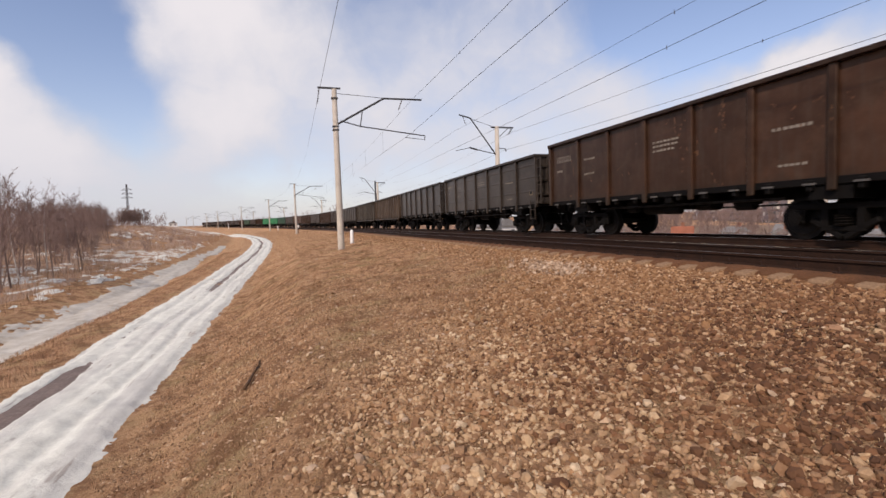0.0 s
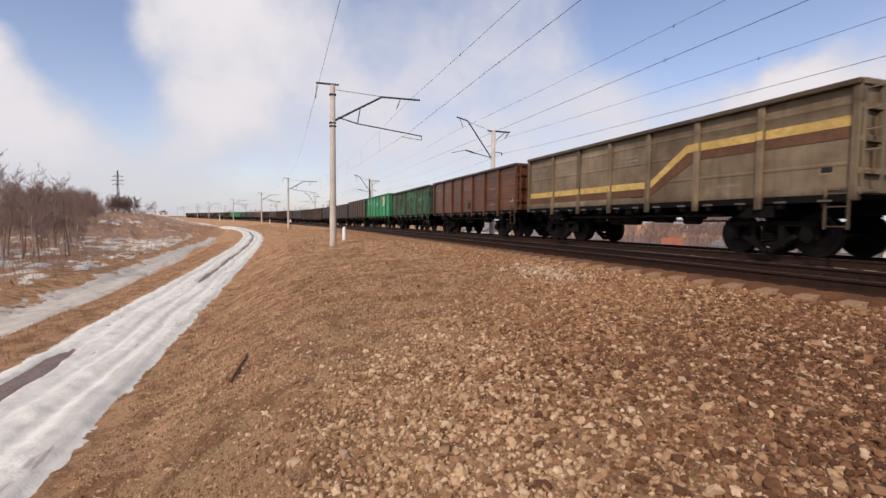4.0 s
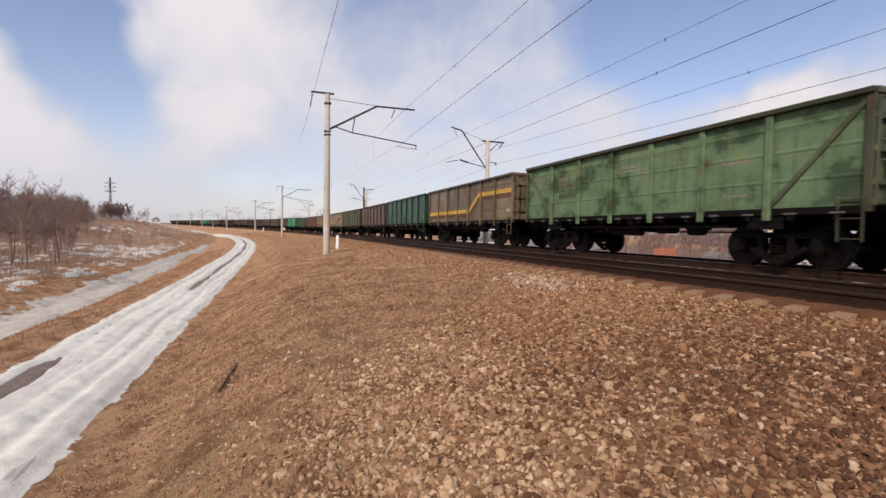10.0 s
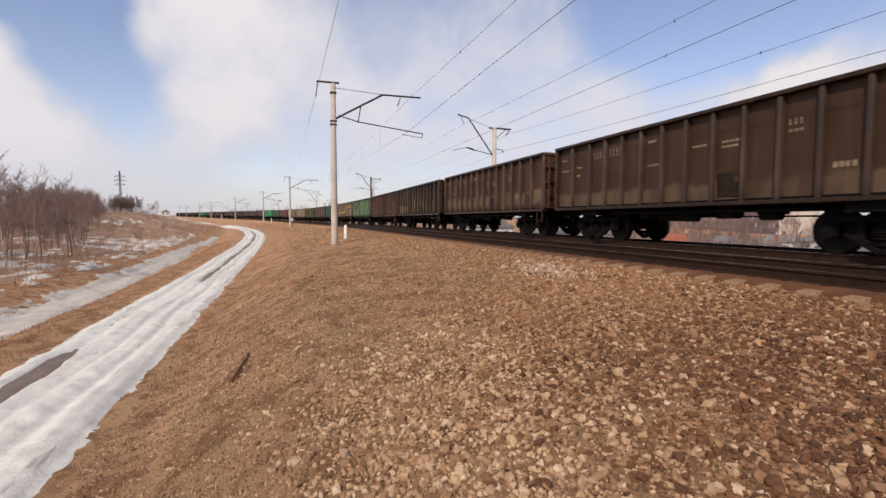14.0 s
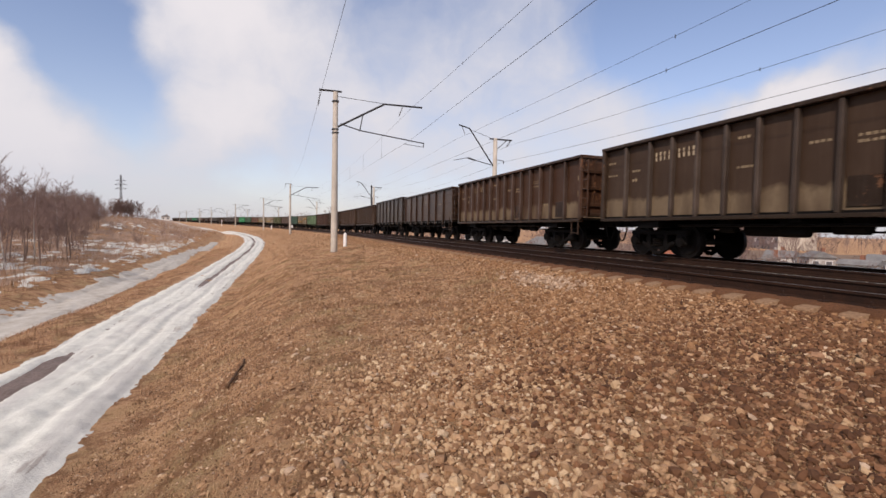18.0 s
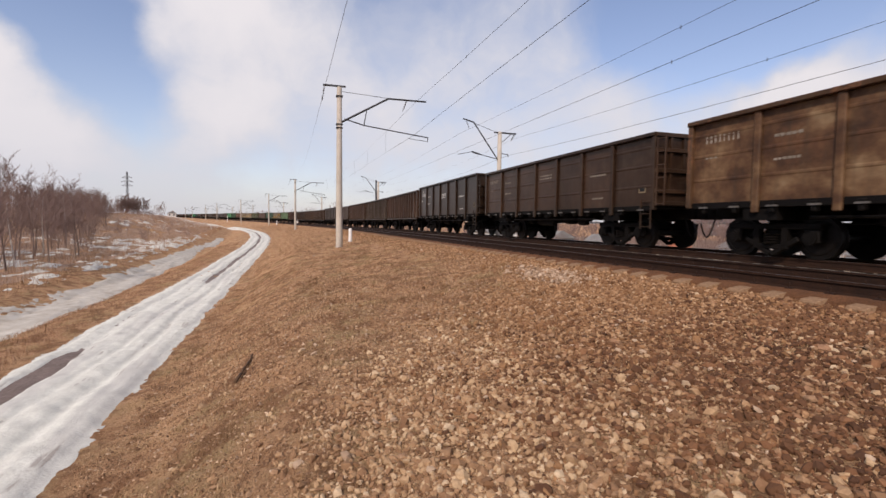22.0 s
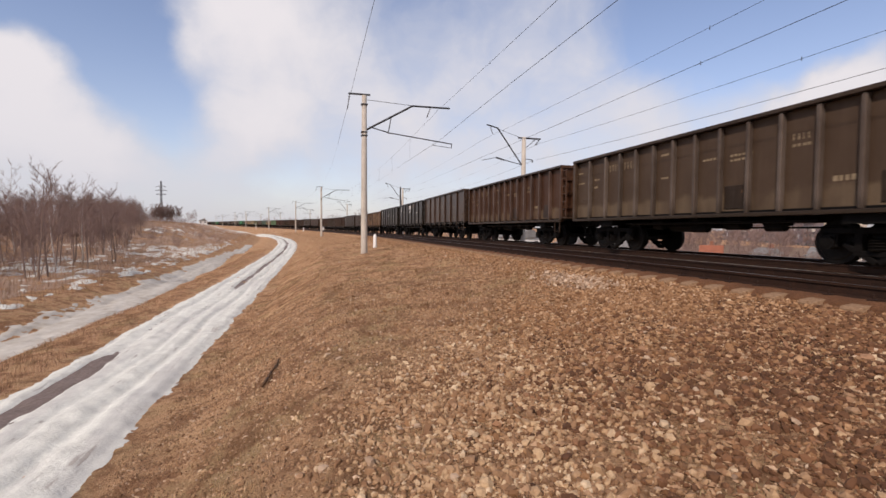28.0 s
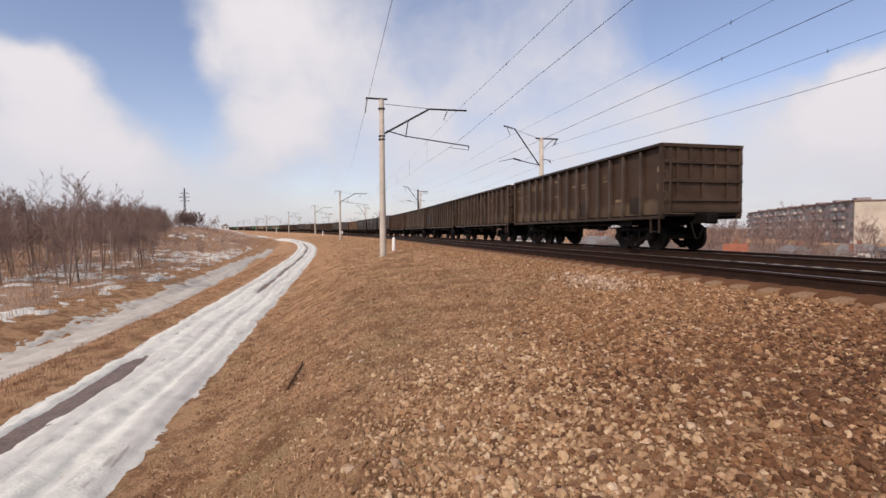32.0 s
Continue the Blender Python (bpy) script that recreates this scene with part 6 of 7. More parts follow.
def grove(name, spots, label):
    """Trees too far off to be told apart, as one mesh: spots are (kind, s, lat, size, turn)."""
    V, F, n_ = [], [], 0
    for i, s, lat, size, turn in spots:
        x, y = plan(s, lat)
        c, sn = math.cos(turn) * size, math.sin(turn) * size
        for me in (FAR_KINDS[i],):
            co = np.empty(len(me.vertices) * 3, np.float32)
            me.vertices.foreach_get("co", co)
            co = co.reshape(-1, 3)
            ix = np.empty(len(me.loops), np.int32)
            me.loops.foreach_get("vertex_index", ix)
            V.append(np.stack((co[:, 0] * c - co[:, 1] * sn + float(x), co[:, 0] * sn + co[:, 1] * c + float(y), co[:, 2] * size + float(terrain(s, lat)) - 0.05), -1))
            F.append(ix.reshape(-1, 4) + n_)
            n_ += len(co)
    return tagged(new(name, data_mesh(name, np.concatenate(V), np.concatenate(F), [M_TWIG])), label, "trees", kind="stuff")


rnd = random.Random(21)
def wood_edge(s):
    """The wood draws back from the line beyond the ditch's bend, leaving an open rise of dead grass."""
    return float(np.interp(s, [20, 38, 57, 77, 108, 150, 204], [-13.0, -14.0, -18.5, -23.0, -31.0, -39.0, -45.0]))


for n_ in range(270):                                      # the wood along the ditch
    s = 28 + 92 * rnd.random() ** 1.5
    lat = wood_edge(s) - 26 * rnd.random() ** 1.3
    plant(rnd.choice((0, 0, 0, 1, 1, 1, 1, 3, 3)), s, lat, rnd.uniform(0.72, 0.98) * (1.0 if s < 45 else 0.88 if s < 75 else 0.72), rnd, "trees of the left wood")
for s, lat, size in ((36, -16.2, 0.86), (41, -16.8, 0.86), (52, -19.4, 0.95), (33, -20.5, 1.0), (47, -24.0, 1.05), (60, -24.0, 0.85), (39, -26.0, 1.1)):
    plant(2, s, lat, size, rnd, "birches of the left wood")
for n_ in range(60):                                        # the thinner end of the wood on the rise
    s = 62 + 52 * rnd.random()
    plant(rnd.choice((0, 1, 3)), s, wood_edge(s) - 9 * rnd.random(), rnd.uniform(0.5, 0.72), rnd, "trees of the left wood")
for n_ in range(85):
    s = 26 + 90 * rnd.random() ** 1.3
    plant(rnd.choice((4, 5)), s, wood_edge(s) + 0.5 - 14 * rnd.random(), rnd.uniform(0.5, 0.85), rnd, "shrubs of the left wood")
for n_ in range(46):                                        # brush on the open rise
    s = 58 + 75 * rnd.random()
    plant(rnd.choice((4, 5, 5)), s, wood_edge(s) + 1 + 9 * rnd.random(), rnd.uniform(0.3, 0.55), rnd, "brush on the rise")
for n_ in range(16):                                        # round clump below the power line
    plant(6, 112 + 14 * rnd.random(), -26.0 - 6 * rnd.random(), rnd.uniform(0.62, 0.8), rnd, "trees below the power line")
for n_ in range(26):
    s = 88 + 28 * rnd.random()
    plant(rnd.choice((0, 3, 4)), s, wood_edge(s) + 2 - 8 * rnd.random(), rnd.uniform(0.42, 0.6), rnd, "trees of the left wood")
grove("far_woods", [(rnd.choice((0, 1, 1, 2, 2)), 105 + 290 * rnd.random() ** 1.2, 22 + 36 * rnd.random(), rnd.uniform(1.0, 1.4), rnd.uniform(0, 6.28)) for n_ in range(260)], "hazy grey-brown leafless woods beyond the tracks")
grove("far_woods", [(rnd.choice((0, 1, 1, 2)), 20 + 260 * rnd.random(), 120 + 150 * rnd.random(), rnd.uniform(0.9, 1.3), rnd.uniform(0, 6.28)) for n_ in range(190)], "hazy leafless woods behind the houses")
spots = []
for n_ in range(60):
    s = 125 + 150 * rnd.random()
    spots.append((rnd.choice((0, 1, 2, 3)), s, wood_edge(s) - 45 * rnd.random(), rnd.uniform(0.5, 0.8), rnd.uniform(0, 6.28)))
for n_ in range(46):
    s = 150 + 110 * rnd.random()
    spots.append((rnd.choice((0, 1, 2, 3)), s, float(np.interp(s, [150, 200, 260], [-25.0, -25.0, -24.0])) - 16 * rnd.random(), rnd.uniform(0.4, 0.7), rnd.uniform(0, 6.28)))
grove("far_woods", spots, "leafless woods on the far rise")
for n_ in range(40):                                       # scrub between the tracks and the houses
    plant(rnd.choice((4, 4, 5, 3)), -5 + 75 * rnd.random(), 24 + 30 * rnd.random(), rnd.uniform(0.6, 1.0), rnd, "scrub by the houses")

# ---- houses beyond the line ----
M_WALL = speckled("pale_grey_render", (0.36, 0.33, 0.30), (0.52, 0.49, 0.45), 5, 0.9, 0.2, 0.01)
M_WALLW = speckled("whitewashed_render", (0.58, 0.56, 0.52), (0.76, 0.74, 0.70), 5, 0.9, 0.2, 0.01)
M_BRICK = speckled("faded_red_brick", (0.20, 0.085, 0.055), (0.34, 0.16, 0.10), 7, 0.9, 0.3, 0.01)
M_ROOFR = speckled("orange_red_roof_sheet", (0.22, 0.075, 0.042), (0.34, 0.125, 0.07), 6, 0.6, 0.2, 0.01)
M_ROOFG = speckled("grey_slate_roof", (0.14, 0.135, 0.13), (0.27, 0.26, 0.25), 6, 0.8, 0.2, 0.01)
M_ROOFB = speckled("brown_sheet_roof", (0.13, 0.09, 0.078), (0.22, 0.155, 0.135), 6, 0.7, 0.2, 0.01)
M_PANE = Mat("dull_window_glass", (0.10, 0.10, 0.105), 0.15, 0, 0.6).mat
M_PANEL = speckled("panel_block_concrete", (0.235, 0.195, 0.195), (0.32, 0.27, 0.265), 2, 0.9, 0.15, 0.01, 0.15)
# Cream gable, coloured paler than the front for the sun that strikes it.
M_PANELL = speckled("sunlit_cream_gable", (0.42, 0.37, 0.30), (0.56, 0.50, 0.42), 2, 0.9, 0.15, 0.01, 0.2)


def cottage(x, y, turn, w, l, h, rise, wall, roof, label):
    z = ground_at(x, y)
    p = thing("house", label, "house", "houses beyond the line", pose(x, y, z, 0, 0, turn))
    part("wall", B(-w / 2, w / 2, -l / 2, l / 2, -1.0, h), wall, p)
    bm = bmesh.new()
    o = 0.35
    vs = [bm.verts.new(c) for c in ((-w / 2 - o, -l / 2 - o, h - 0.1), (w / 2 + o, -l / 2 - o, h - 0.1), (0, -l / 2 - o, h + rise), (-w / 2 - o, l / 2 + o, h - 0.1), (w / 2 + o, l / 2 + o, h - 0.1), (0, l / 2 + o, h + rise))]
    for f_ in ((0, 1, 2), (5, 4, 3), (0, 2, 5, 3), (1, 4, 5, 2), (0, 3, 4, 1)):
        bm.faces.new([vs[i] for i in f_])
    rf = part("roof", bm, roof, p)
    part("chimney", B(0.5, 1.0, -0.25, 0.25, h + rise * 0.3, h + rise + 0.6), M_BRICK, rf)
    for side in (-1, 1):
        for i in range(max(2, int(l / 2.4))):
            yy = -l / 2 + (i + 0.5) * l / max(2, int(l / 2.4))
            xa, xb = sorted((side * w / 2, side * (w / 2 + 0.05)))
            win = part("window", B(xa, xb, yy - 0.55, yy + 0.55, h - 1.9, h - 0.6), M_WHITE, p)
            xa, xb = sorted((side * (w / 2 + 0.05), side * (w / 2 + 0.06)))
            part("pane", B(xa, xb, yy - 0.45, yy + 0.45, h - 1.8, h - 0.7), M_PANE, win)
    for i in (-1, 1):
        win = part("window", B(i * w / 4 - 0.5, i * w / 4 + 0.5, -l / 2 - 0.05, -l / 2, h - 1.9, h - 0.6), M_WHITE, p)
        part("pane", B(i * w / 4 - 0.4, i * w / 4 + 0.4, -l / 2 - 0.06, -l / 2 - 0.05, h - 1.8, h - 0.7), M_PANE, win)


def ground_at(x, y):
    h = radians(H0)
    return float(terrain(-math.sin(h) * x + math.cos(h) * y, math.cos(h) * x + math.sin(h) * y))


cottage(36.0, 74, 62, 2.0, 2.5, 2.1, 1.0, M_WALLW, M_ROOFR, "small white house with an orange-red roof")
cottage(27.5, 84, 35, 4.0, 4.6, 2.2, 1.1, M_WALLW, M_ROOFG, "low white house with a grey roof")
cottage(44.0, 74, 12, 2.2, 2.8, 2.2, 0.7, M_WALLW, M_ROOFG, "whitewashed house with a grey slate roof")
cottage(55.5, 78, 40, 3.2, 3.6, 2.0, 0.9, M_WALLW, M_ROOFG, "small white house with a grey roof")
cottage(63.0, 80, -20, 3.6, 4.5, 1.9, 0.9, M_WALL, M_ROOFG, "pale rendered house with a grey roof")
cottage(58.0, 66, 30, 3.0, 4.0, 1.6, 0.6, M_WALLW, M_ROOFG, "white shed with a low slate roof")
cottage(49.5, 72, -35, 2.0, 2.6, 1.9, 0.7, M_WALLW, M_ROOFG, "white hut with a grey roof")
cottage(66.5, 72, 20, 2.6, 3.0, 1.9, 0.8, M_WALLW, M_ROOFG, "white hut beside the gardens")
cottage(20, 92, 15, 5, 8, 2.2, 1.3, M_WALL, M_ROOFG, "grey rendered house with a slate roof")
cottage(84, 78, 45, 5, 6, 2.4, 1.4, M_BRICK, M_ROOFR, "brick house with a red roof")
cottage(-186, 318, 30, 5, 5.5, 2.2, 1.2, M_WALLW, M_ROOFG, "small white house far along the line")
cottage(9, 96, 25, 6, 9, 2.6, 1.6, M_WALLW, M_ROOFG, "white house with a low grey roof")


def block(x, y, length, depth, turn, base, h):
    """Five storeys of concrete panels; local y along the long front, the gable at y = 0."""
    p = thing("apartment_building", "long five-storey panel block with a cream gable", "apartment building", m=pose(x, y, base, 0, 0, turn))
    part("wall", B(0, depth, 0.35, length, -2, h), M_PANEL, p)
    part("gable", B(0, depth, 0, 0.35, -2, h), M_PANELL, p, "cream gable wall")
    part("roof", B(-0.4, depth + 0.4, -0.3, length, h, h + 0.45), M_ROOFB, p, "brown sheet roof edge")
    for s in range(8):
        part("stair_head", B(3, 7, 6 + s * length / 8, 9 + s * length / 8, h + 0.45, h + 1.5), M_PANEL, p)
    n_ = int(length / 3.0)
    for f_ in range(5):
        for i in range(n_):
            yy = (i + 0.5) * length / n_
            z0 = 0.9 + f_ * h / 5
            if i % 6 in (2, 4):
                b_ = part("balcony", B(-1.0, 0, yy - 1.3, yy + 1.3, z0 - 0.5, z0 + 0.55), M_PANEL if (i * 5 + f_ * 3) % 4 else M_WALL, p)
                part("glazing", B(-0.95, 0, yy - 1.2, yy + 1.2, z0 + 0.56, z0 + 1.7), M_PANE, b_)
            else:
                part("window", B(-0.06, 0, yy - 0.8, yy + 0.8, z0, z0 + 1.5), M_PANE if (i * 7 + f_ * 3) % 5 else M_WHITE, p)


block(119, 169, 118, 12, -12.6, -5.6, 15.4)
rnd = random.Random(33)
spots = []
for n_ in range(150):                                       # thicket before the block
    x, y = (rnd.uniform(60, 112), rnd.uniform(92, 150)) if n_ < 40 else (rnd.uniform(24, 72), rnd.uniform(88, 118))
    h_ = radians(H0)
    spots.append((rnd.choice((0, 1, 1, 2, 2)), -math.sin(h_) * x + math.cos(h_) * y, math.cos(h_) * x + math.sin(h_) * y, rnd.uniform(0.8, 1.35), rnd.uniform(0, 6.28)))
for n_ in range(330):                                       # weeds and brush on the low ground beyond the tracks
    s, lat = rnd.uniform(-5, 100), rnd.uniform(21, 112)
    spots.append((rnd.choice((2, 3, 3, 3)), s, lat, rnd.uniform(0.3, 0.6), rnd.uniform(0, 6.28)))
grove("thicket", spots, "brown leafless thicket before the apartment block")
plant(2, 92.0, 158.0, 1.5, rnd, "trees before the block")

# ---- dry grass, stones and sleepers: many small pieces last ----
def blades(name, n, s_of, l_of, h_lo, h_hi, wide, lean, mats, label, keep=None, seed=1):
    r_ = np.random.default_rng(seed)
    s, l = s_of(r_, n), l_of(r_, n)
    if keep is not None:
        ok = keep(s, l, r_.random(n))
        s, l = s[ok], l[ok]
    n = len(s)
    x, y = plan(s, l)
    z = terrain(s, l)
    a_ = r_.uniform(0, 2 * math.pi, n)
    h = r_.uniform(h_lo, h_hi, n)
    tilt = r_.uniform(0, lean, n)
    ca, sa = np.cos(a_), np.sin(a_)
    base = np.stack((x, y, z - 0.01), -1)
    side = np.stack((-sa, ca, 0 * a_), -1) * (wide * r_.uniform(0.6, 1.3, n))[:, None]
    bend = np.stack((ca * tilt * h, sa * tilt * h, h * np.sqrt(np.clip(1 - np.clip(tilt, 0, 0.97) ** 2, 0.03, 1))), -1)
    V = np.stack((base - side, base + side, base + bend * 0.55 + side * 0.7 + np.array([0, 0, 0.01]), base + bend, base + bend * 0.55 - side * 0.7 + np.array([0, 0, 0.01])), 1).reshape(-1, 3)
    i = np.arange(n)[:, None] * 5
    tri, quad = i + np.array([[4, 2, 3]]), i + np.array([[0, 1, 2, 4]])
    me = bpy.data.meshes.new(name)
    allv = np.concatenate((quad.ravel(), tri.ravel()))
    me.vertices.add(len(V)), me.vertices.foreach_set("co", V.astype(np.float32).ravel())
    me.loops.add(len(allv)), me.loops.foreach_set("vertex_index", allv.astype(np.int32))
    me.polygons.add(2 * n)
    me.polygons.foreach_set("loop_start", np.concatenate((np.arange(n) * 4, 4 * n + np.arange(n) * 3)).astype(np.int32))
    me.update(calc_edges=True)
    for m_ in mats:
        me.materials.append(m_)
    return tagged(new(name, me), label, "grass", kind="stuff")


def straw(name, stops):
    m = Mat(name, (0.3, 0.2, 0.1), 0.9, 0, 0.15)
    geo = m.N.new("ShaderNodeNewGeometry")
    c = m.ramp(geo.outputs["Random Per Island"], stops)
    c = m.mix(m.ramp(m.noise(0.9, 5, 0.6), [(0.5, 0.0), (0.64, 0.7)]), c, (0.27, 0.215, 0.105))
    m.color(m.mix(m.ramp(m.noise(1.7, 7, 0.75), [(0.47, 0.0), (0.57, 0.7)]), c, (0.15, 0.072, 0.038)))
    return m.mat


M_STRAW = straw("dead_straw", [(0.0, (0.157, 0.0834, 0.0448)), (0.5, (0.336, 0.203, 0.112)), (0.85, (0.47, 0.305, 0.179)), (1.0, (0.605, 0.428, 0.28))])
M_REED = straw("russet_reeds", [(0.0, (0.168, 0.0877, 0.0515)), (0.5, (0.358, 0.203, 0.121)), (1.0, (0.56, 0.364, 0.235))])


def stoniness(s, l):
    """0 on the grassy slope, 1 on bare crushed stone: thick beside the camera and by the sleepers, thin on the trodden verge between."""
    near = smooth(6.0, 1.8, s - 0.95 * l + 1.6 * (fbm(s * 0.5, l * 0.5, 35) - 0.5)) * smooth(-0.9, 0.5, l - 0.10 * s + 0.8 * (fbm(s * 0.6, l * 0.6, 31) - 0.5))
    shoulder = smooth(4.4, 5.8, l + 0.7 * (fbm(s * 0.5, l, 36) - 0.5))
    return np.clip((np.maximum(near, 0.75 * shoulder) + 0.045) * (0.45 + 1.1 * fbm(s * 1.1, l * 1.1, 33)), 0, 1)


U = lambda a, b: (lambda r_, n: r_.uniform(a, b, n))
NEAR_S = lambda r_, n: 1.0 + 34 * r_.random(n) ** 1.6
blades("dry_grass", 80000, NEAR_S, U(-2.6, 6.3), 0.015, 0.06, 0.0035, 0.985, [M_STRAW], "short matted dead grass on the embankment", lambda s, l, u: u > stoniness(s, l) * 0.95, 3)
blades("dry_grass", 26000, lambda r_, n: 3 + 60 * r_.random(n) ** 1.4, lambda r_, n: road_mid(20.0) - 1.6 - 2.0 * r_.random(n), 0.04, 0.17, 0.005, 0.97, [M_REED], "dead grass on the verge between track and ditch", lambda s, l, u: u < 0.4 + fbm(s, l, 41), 4)
blades("dry_reeds", 90000, lambda r_, n: 8 + 110 * r_.random(n) ** 1.3, lambda r_, n: -10.6 - 24 * r_.random(n) ** 1.2, 0.2, 0.85, 0.007, 0.8, [M_REED], "russet dead reeds and tall grass before the wood", lambda s, l, u: u * 1.35 < fbm(s * 0.22, l * 0.5, 45) + 0.12, 5)
blades("dry_grass", 16000, lambda r_, n: 35 + 120 * r_.random(n), U(-2.4, 5.8), 0.05, 0.2, 0.012, 0.8, [M_STRAW], "dead grass along the bank further on", None, 6)

blades("dry_grass", 36000, lambda r_, n: 9 + 30 * r_.random(n) ** 1.2, U(-2.5, 5.6), 0.04, 0.13, 0.007, 0.93, [M_STRAW], "clumps of dead grass on the verge", lambda s, l, u: u * 0.9 < smooth(0.47, 0.62, fbm(s * 1.3, l * 1.6, 48)), 8)
TUFTS = np.random.default_rng(71).uniform((1.5, -2.5), (24, 3.6), (2600, 2))
PICK = np.random.default_rng(72).integers(0, 2600, 42000)
blades("dry_grass", 42000, lambda r_, n: TUFTS[PICK, 0] ** 1.0 + r_.normal(0, 0.05, n), lambda r_, n: TUFTS[PICK, 1] + r_.normal(0, 0.05, n), 0.03, 0.085, 0.004, 0.985, [M_STRAW], "scattered tufts of dead grass on the slope", lambda s, l, u: u > stoniness(s, l) * 1.6, 7)

ICO_V = np.array([(0, 0, 1)] + [(0.894 * math.cos(a * 1.2566), 0.894 * math.sin(a * 1.2566), 0.447) for a in range(5)] + [(0.894 * math.cos(a * 1.2566 + 0.628), 0.894 * math.sin(a * 1.2566 + 0.628), -0.447) for a in range(5)] + [(0, 0, -1)])
ICO_F = np.array([(0, 1 + i, 1 + (i + 1) % 5) for i in range(5)] + [(1 + i, 6 + i, 1 + (i + 1) % 5) for i in range(5)] + [(1 + (i + 1) % 5, 6 + i, 6 + (i + 1) % 5) for i in range(5)] + [(6 + i, 11, 6 + (i + 1) % 5) for i in range(5)])


def stones(name, s, l, size, label, mat, seed, parent=None, bed=0.3, lift=0.0):
    r_ = np.random.default_rng(seed)
    n = len(s)
    x, y = plan(s, l)
    z = terrain(s, l) + lift
    sc = size[:, None] * np.stack((r_.uniform(0.8, 1.3, n), r_.uniform(0.7, 1.05, n), r_.uniform(0.5, 0.9, n)), -1) * 0.5
    v = ICO_V[None] * (1 + r_.uniform(-0.42, 0.25, (n, 12, 1)))
    v = np.clip(v, -0.74, 0.74) * sc[:, None]
    t1, t2, t3 = r_.uniform(0, 6.28, n), r_.normal(0, 0.6, n), r_.normal(0, 0.6, n)
    c1, s1, c2, s2, c3, s3 = np.cos(t1), np.sin(t1), np.cos(t2), np.sin(t2), np.cos(t3), np.sin(t3)
    X, Y, Z = v[..., 0], v[..., 1], v[..., 2]
    Y, Z = Y * c2[:, None] - Z * s2[:, None], Y * s2[:, None] + Z * c2[:, None]
    X, Z = X * c3[:, None] + Z * s3[:, None], -X * s3[:, None] + Z * c3[:, None]
    X, Y = X * c1[:, None] - Y * s1[:, None], X * s1[:, None] + Y * c1[:, None]
    V = np.stack((X + x[:, None], Y + y[:, None], Z + (z + sc[:, 2] * bed)[:, None]), -1).reshape(-1, 3)
    F = (np.arange(n)[:, None, None] * 12 + ICO_F[None]).reshape(-1, 3)
    ob = new(name, data_mesh(name, V, F, [mat]))
    if parent is not None:
        ob.parent = parent
    return tagged(ob, label, "" if parent is not None else "stones", kind="stuff")


def pale_stone():
    m = Mat("fresh_pale_stone", (0.5, 0.42, 0.33), 0.85, 0, 0.3)
    geo = m.N.new("ShaderNodeNewGeometry")
    c = m.ramp(geo.outputs["Random Per Island"], [(0.0, (0.18, 0.115, 0.075)), (0.4, (0.31, 0.21, 0.135)), (1.0, (0.50, 0.38, 0.275))])
    m.color(c).bump(m.noise(60, 4), 0.4, 0.01)
    return m.mat


M_PALE = pale_stone()
ballast = tagged(new("ballast"), "loose brown crushed stone spilling from the track", "crushed stone")
r_ = np.random.default_rng(51)
n = 150000
s = -5.5 + 17.5 * r_.random(n) ** 1.05
l = r_.uniform(-1.6, 6.5, n)
ok = r_.random(n) < stoniness(s, l) * 0.92 * np.maximum(smooth(-5.5, -0.5, s), 0.8 * smooth(4.2, 5.5, l))
s, l = s[ok], l[ok]
wob = 0.9 * (fbm(s * 0.7, l * 0.7, 37) - 0.5)
rusty = r_.random(len(s)) < smooth(0.6, 3.6, l + wob) * 0.9
# The darkest brown stones gather on the right, close to the camera.
dark_brown = rusty & (r_.random(len(s)) < smooth(0.9, 2.5, l + wob) * smooth(7.0, 3.0, s + wob) * 0.88)
for pick, mt, words, sd in ((~rusty, M_STONE, "tan crushed stone", 52), (rusty & ~dark_brown, M_STONE_BROWN, "ochre-brown crushed stone", 61), (dark_brown, M_STONE_DARK, "dark brown crushed stone", 56)):
    stones("crushed_stone", s[pick], l[pick], np.clip(r_.lognormal(math.log(0.047), 0.38, int(pick.sum())), 0.022, 0.13), words, mt, sd, ballast)
n = 40000
s = 12 + 50 * r_.random(n) ** 1.5
l = r_.uniform(-0.5, 6.5, n)
ok = r_.random(n) < stoniness(s, l) * np.where(l > 4.5, 0.9, 0.6)
s, l = s[ok], l[ok]
stones("crushed_stone", s, l, np.clip(r_.lognormal(math.log(0.06), 0.32, len(s)), 0.03, 0.13), "brown crushed stone further along", M_STONE_BROWN, 53, ballast)
n = 520
s, l = 9.4 + r_.normal(0, 0.75, n), 5.5 + r_.normal(0, 0.24, n)
stones("crushed_stone", s, l, np.clip(r_.lognormal(math.log(0.07), 0.3, n), 0.03, 0.14), "heap of freshly tipped pale stone", M_PALE, 54, ballast, 0.8)
n = 6500                                                   # stones round the sleepers' ends
s, l = -2 + 28 * r_.random(n) ** 1.1, r_.uniform(6.2, 6.9, n)
stones("crushed_stone", s, l, np.clip(r_.lognormal(math.log(0.055), 0.3, n), 0.03, 0.11), "brown crushed stone packed round the sleepers", M_STONE_BROWN, 57, ballast, 0.4, 0.0)
n = 2600
s, l = 0.5 + 26 * r_.random(n) ** 1.2, r_.uniform(-2.2, 6.0, n)
stones("crushed_stone", s, l, np.clip(r_.lognormal(math.log(0.024), 0.4, n), 0.012, 0.06), "small pale chips strewn over the slope", M_PALE, 59, ballast, 0.7)
n = 900
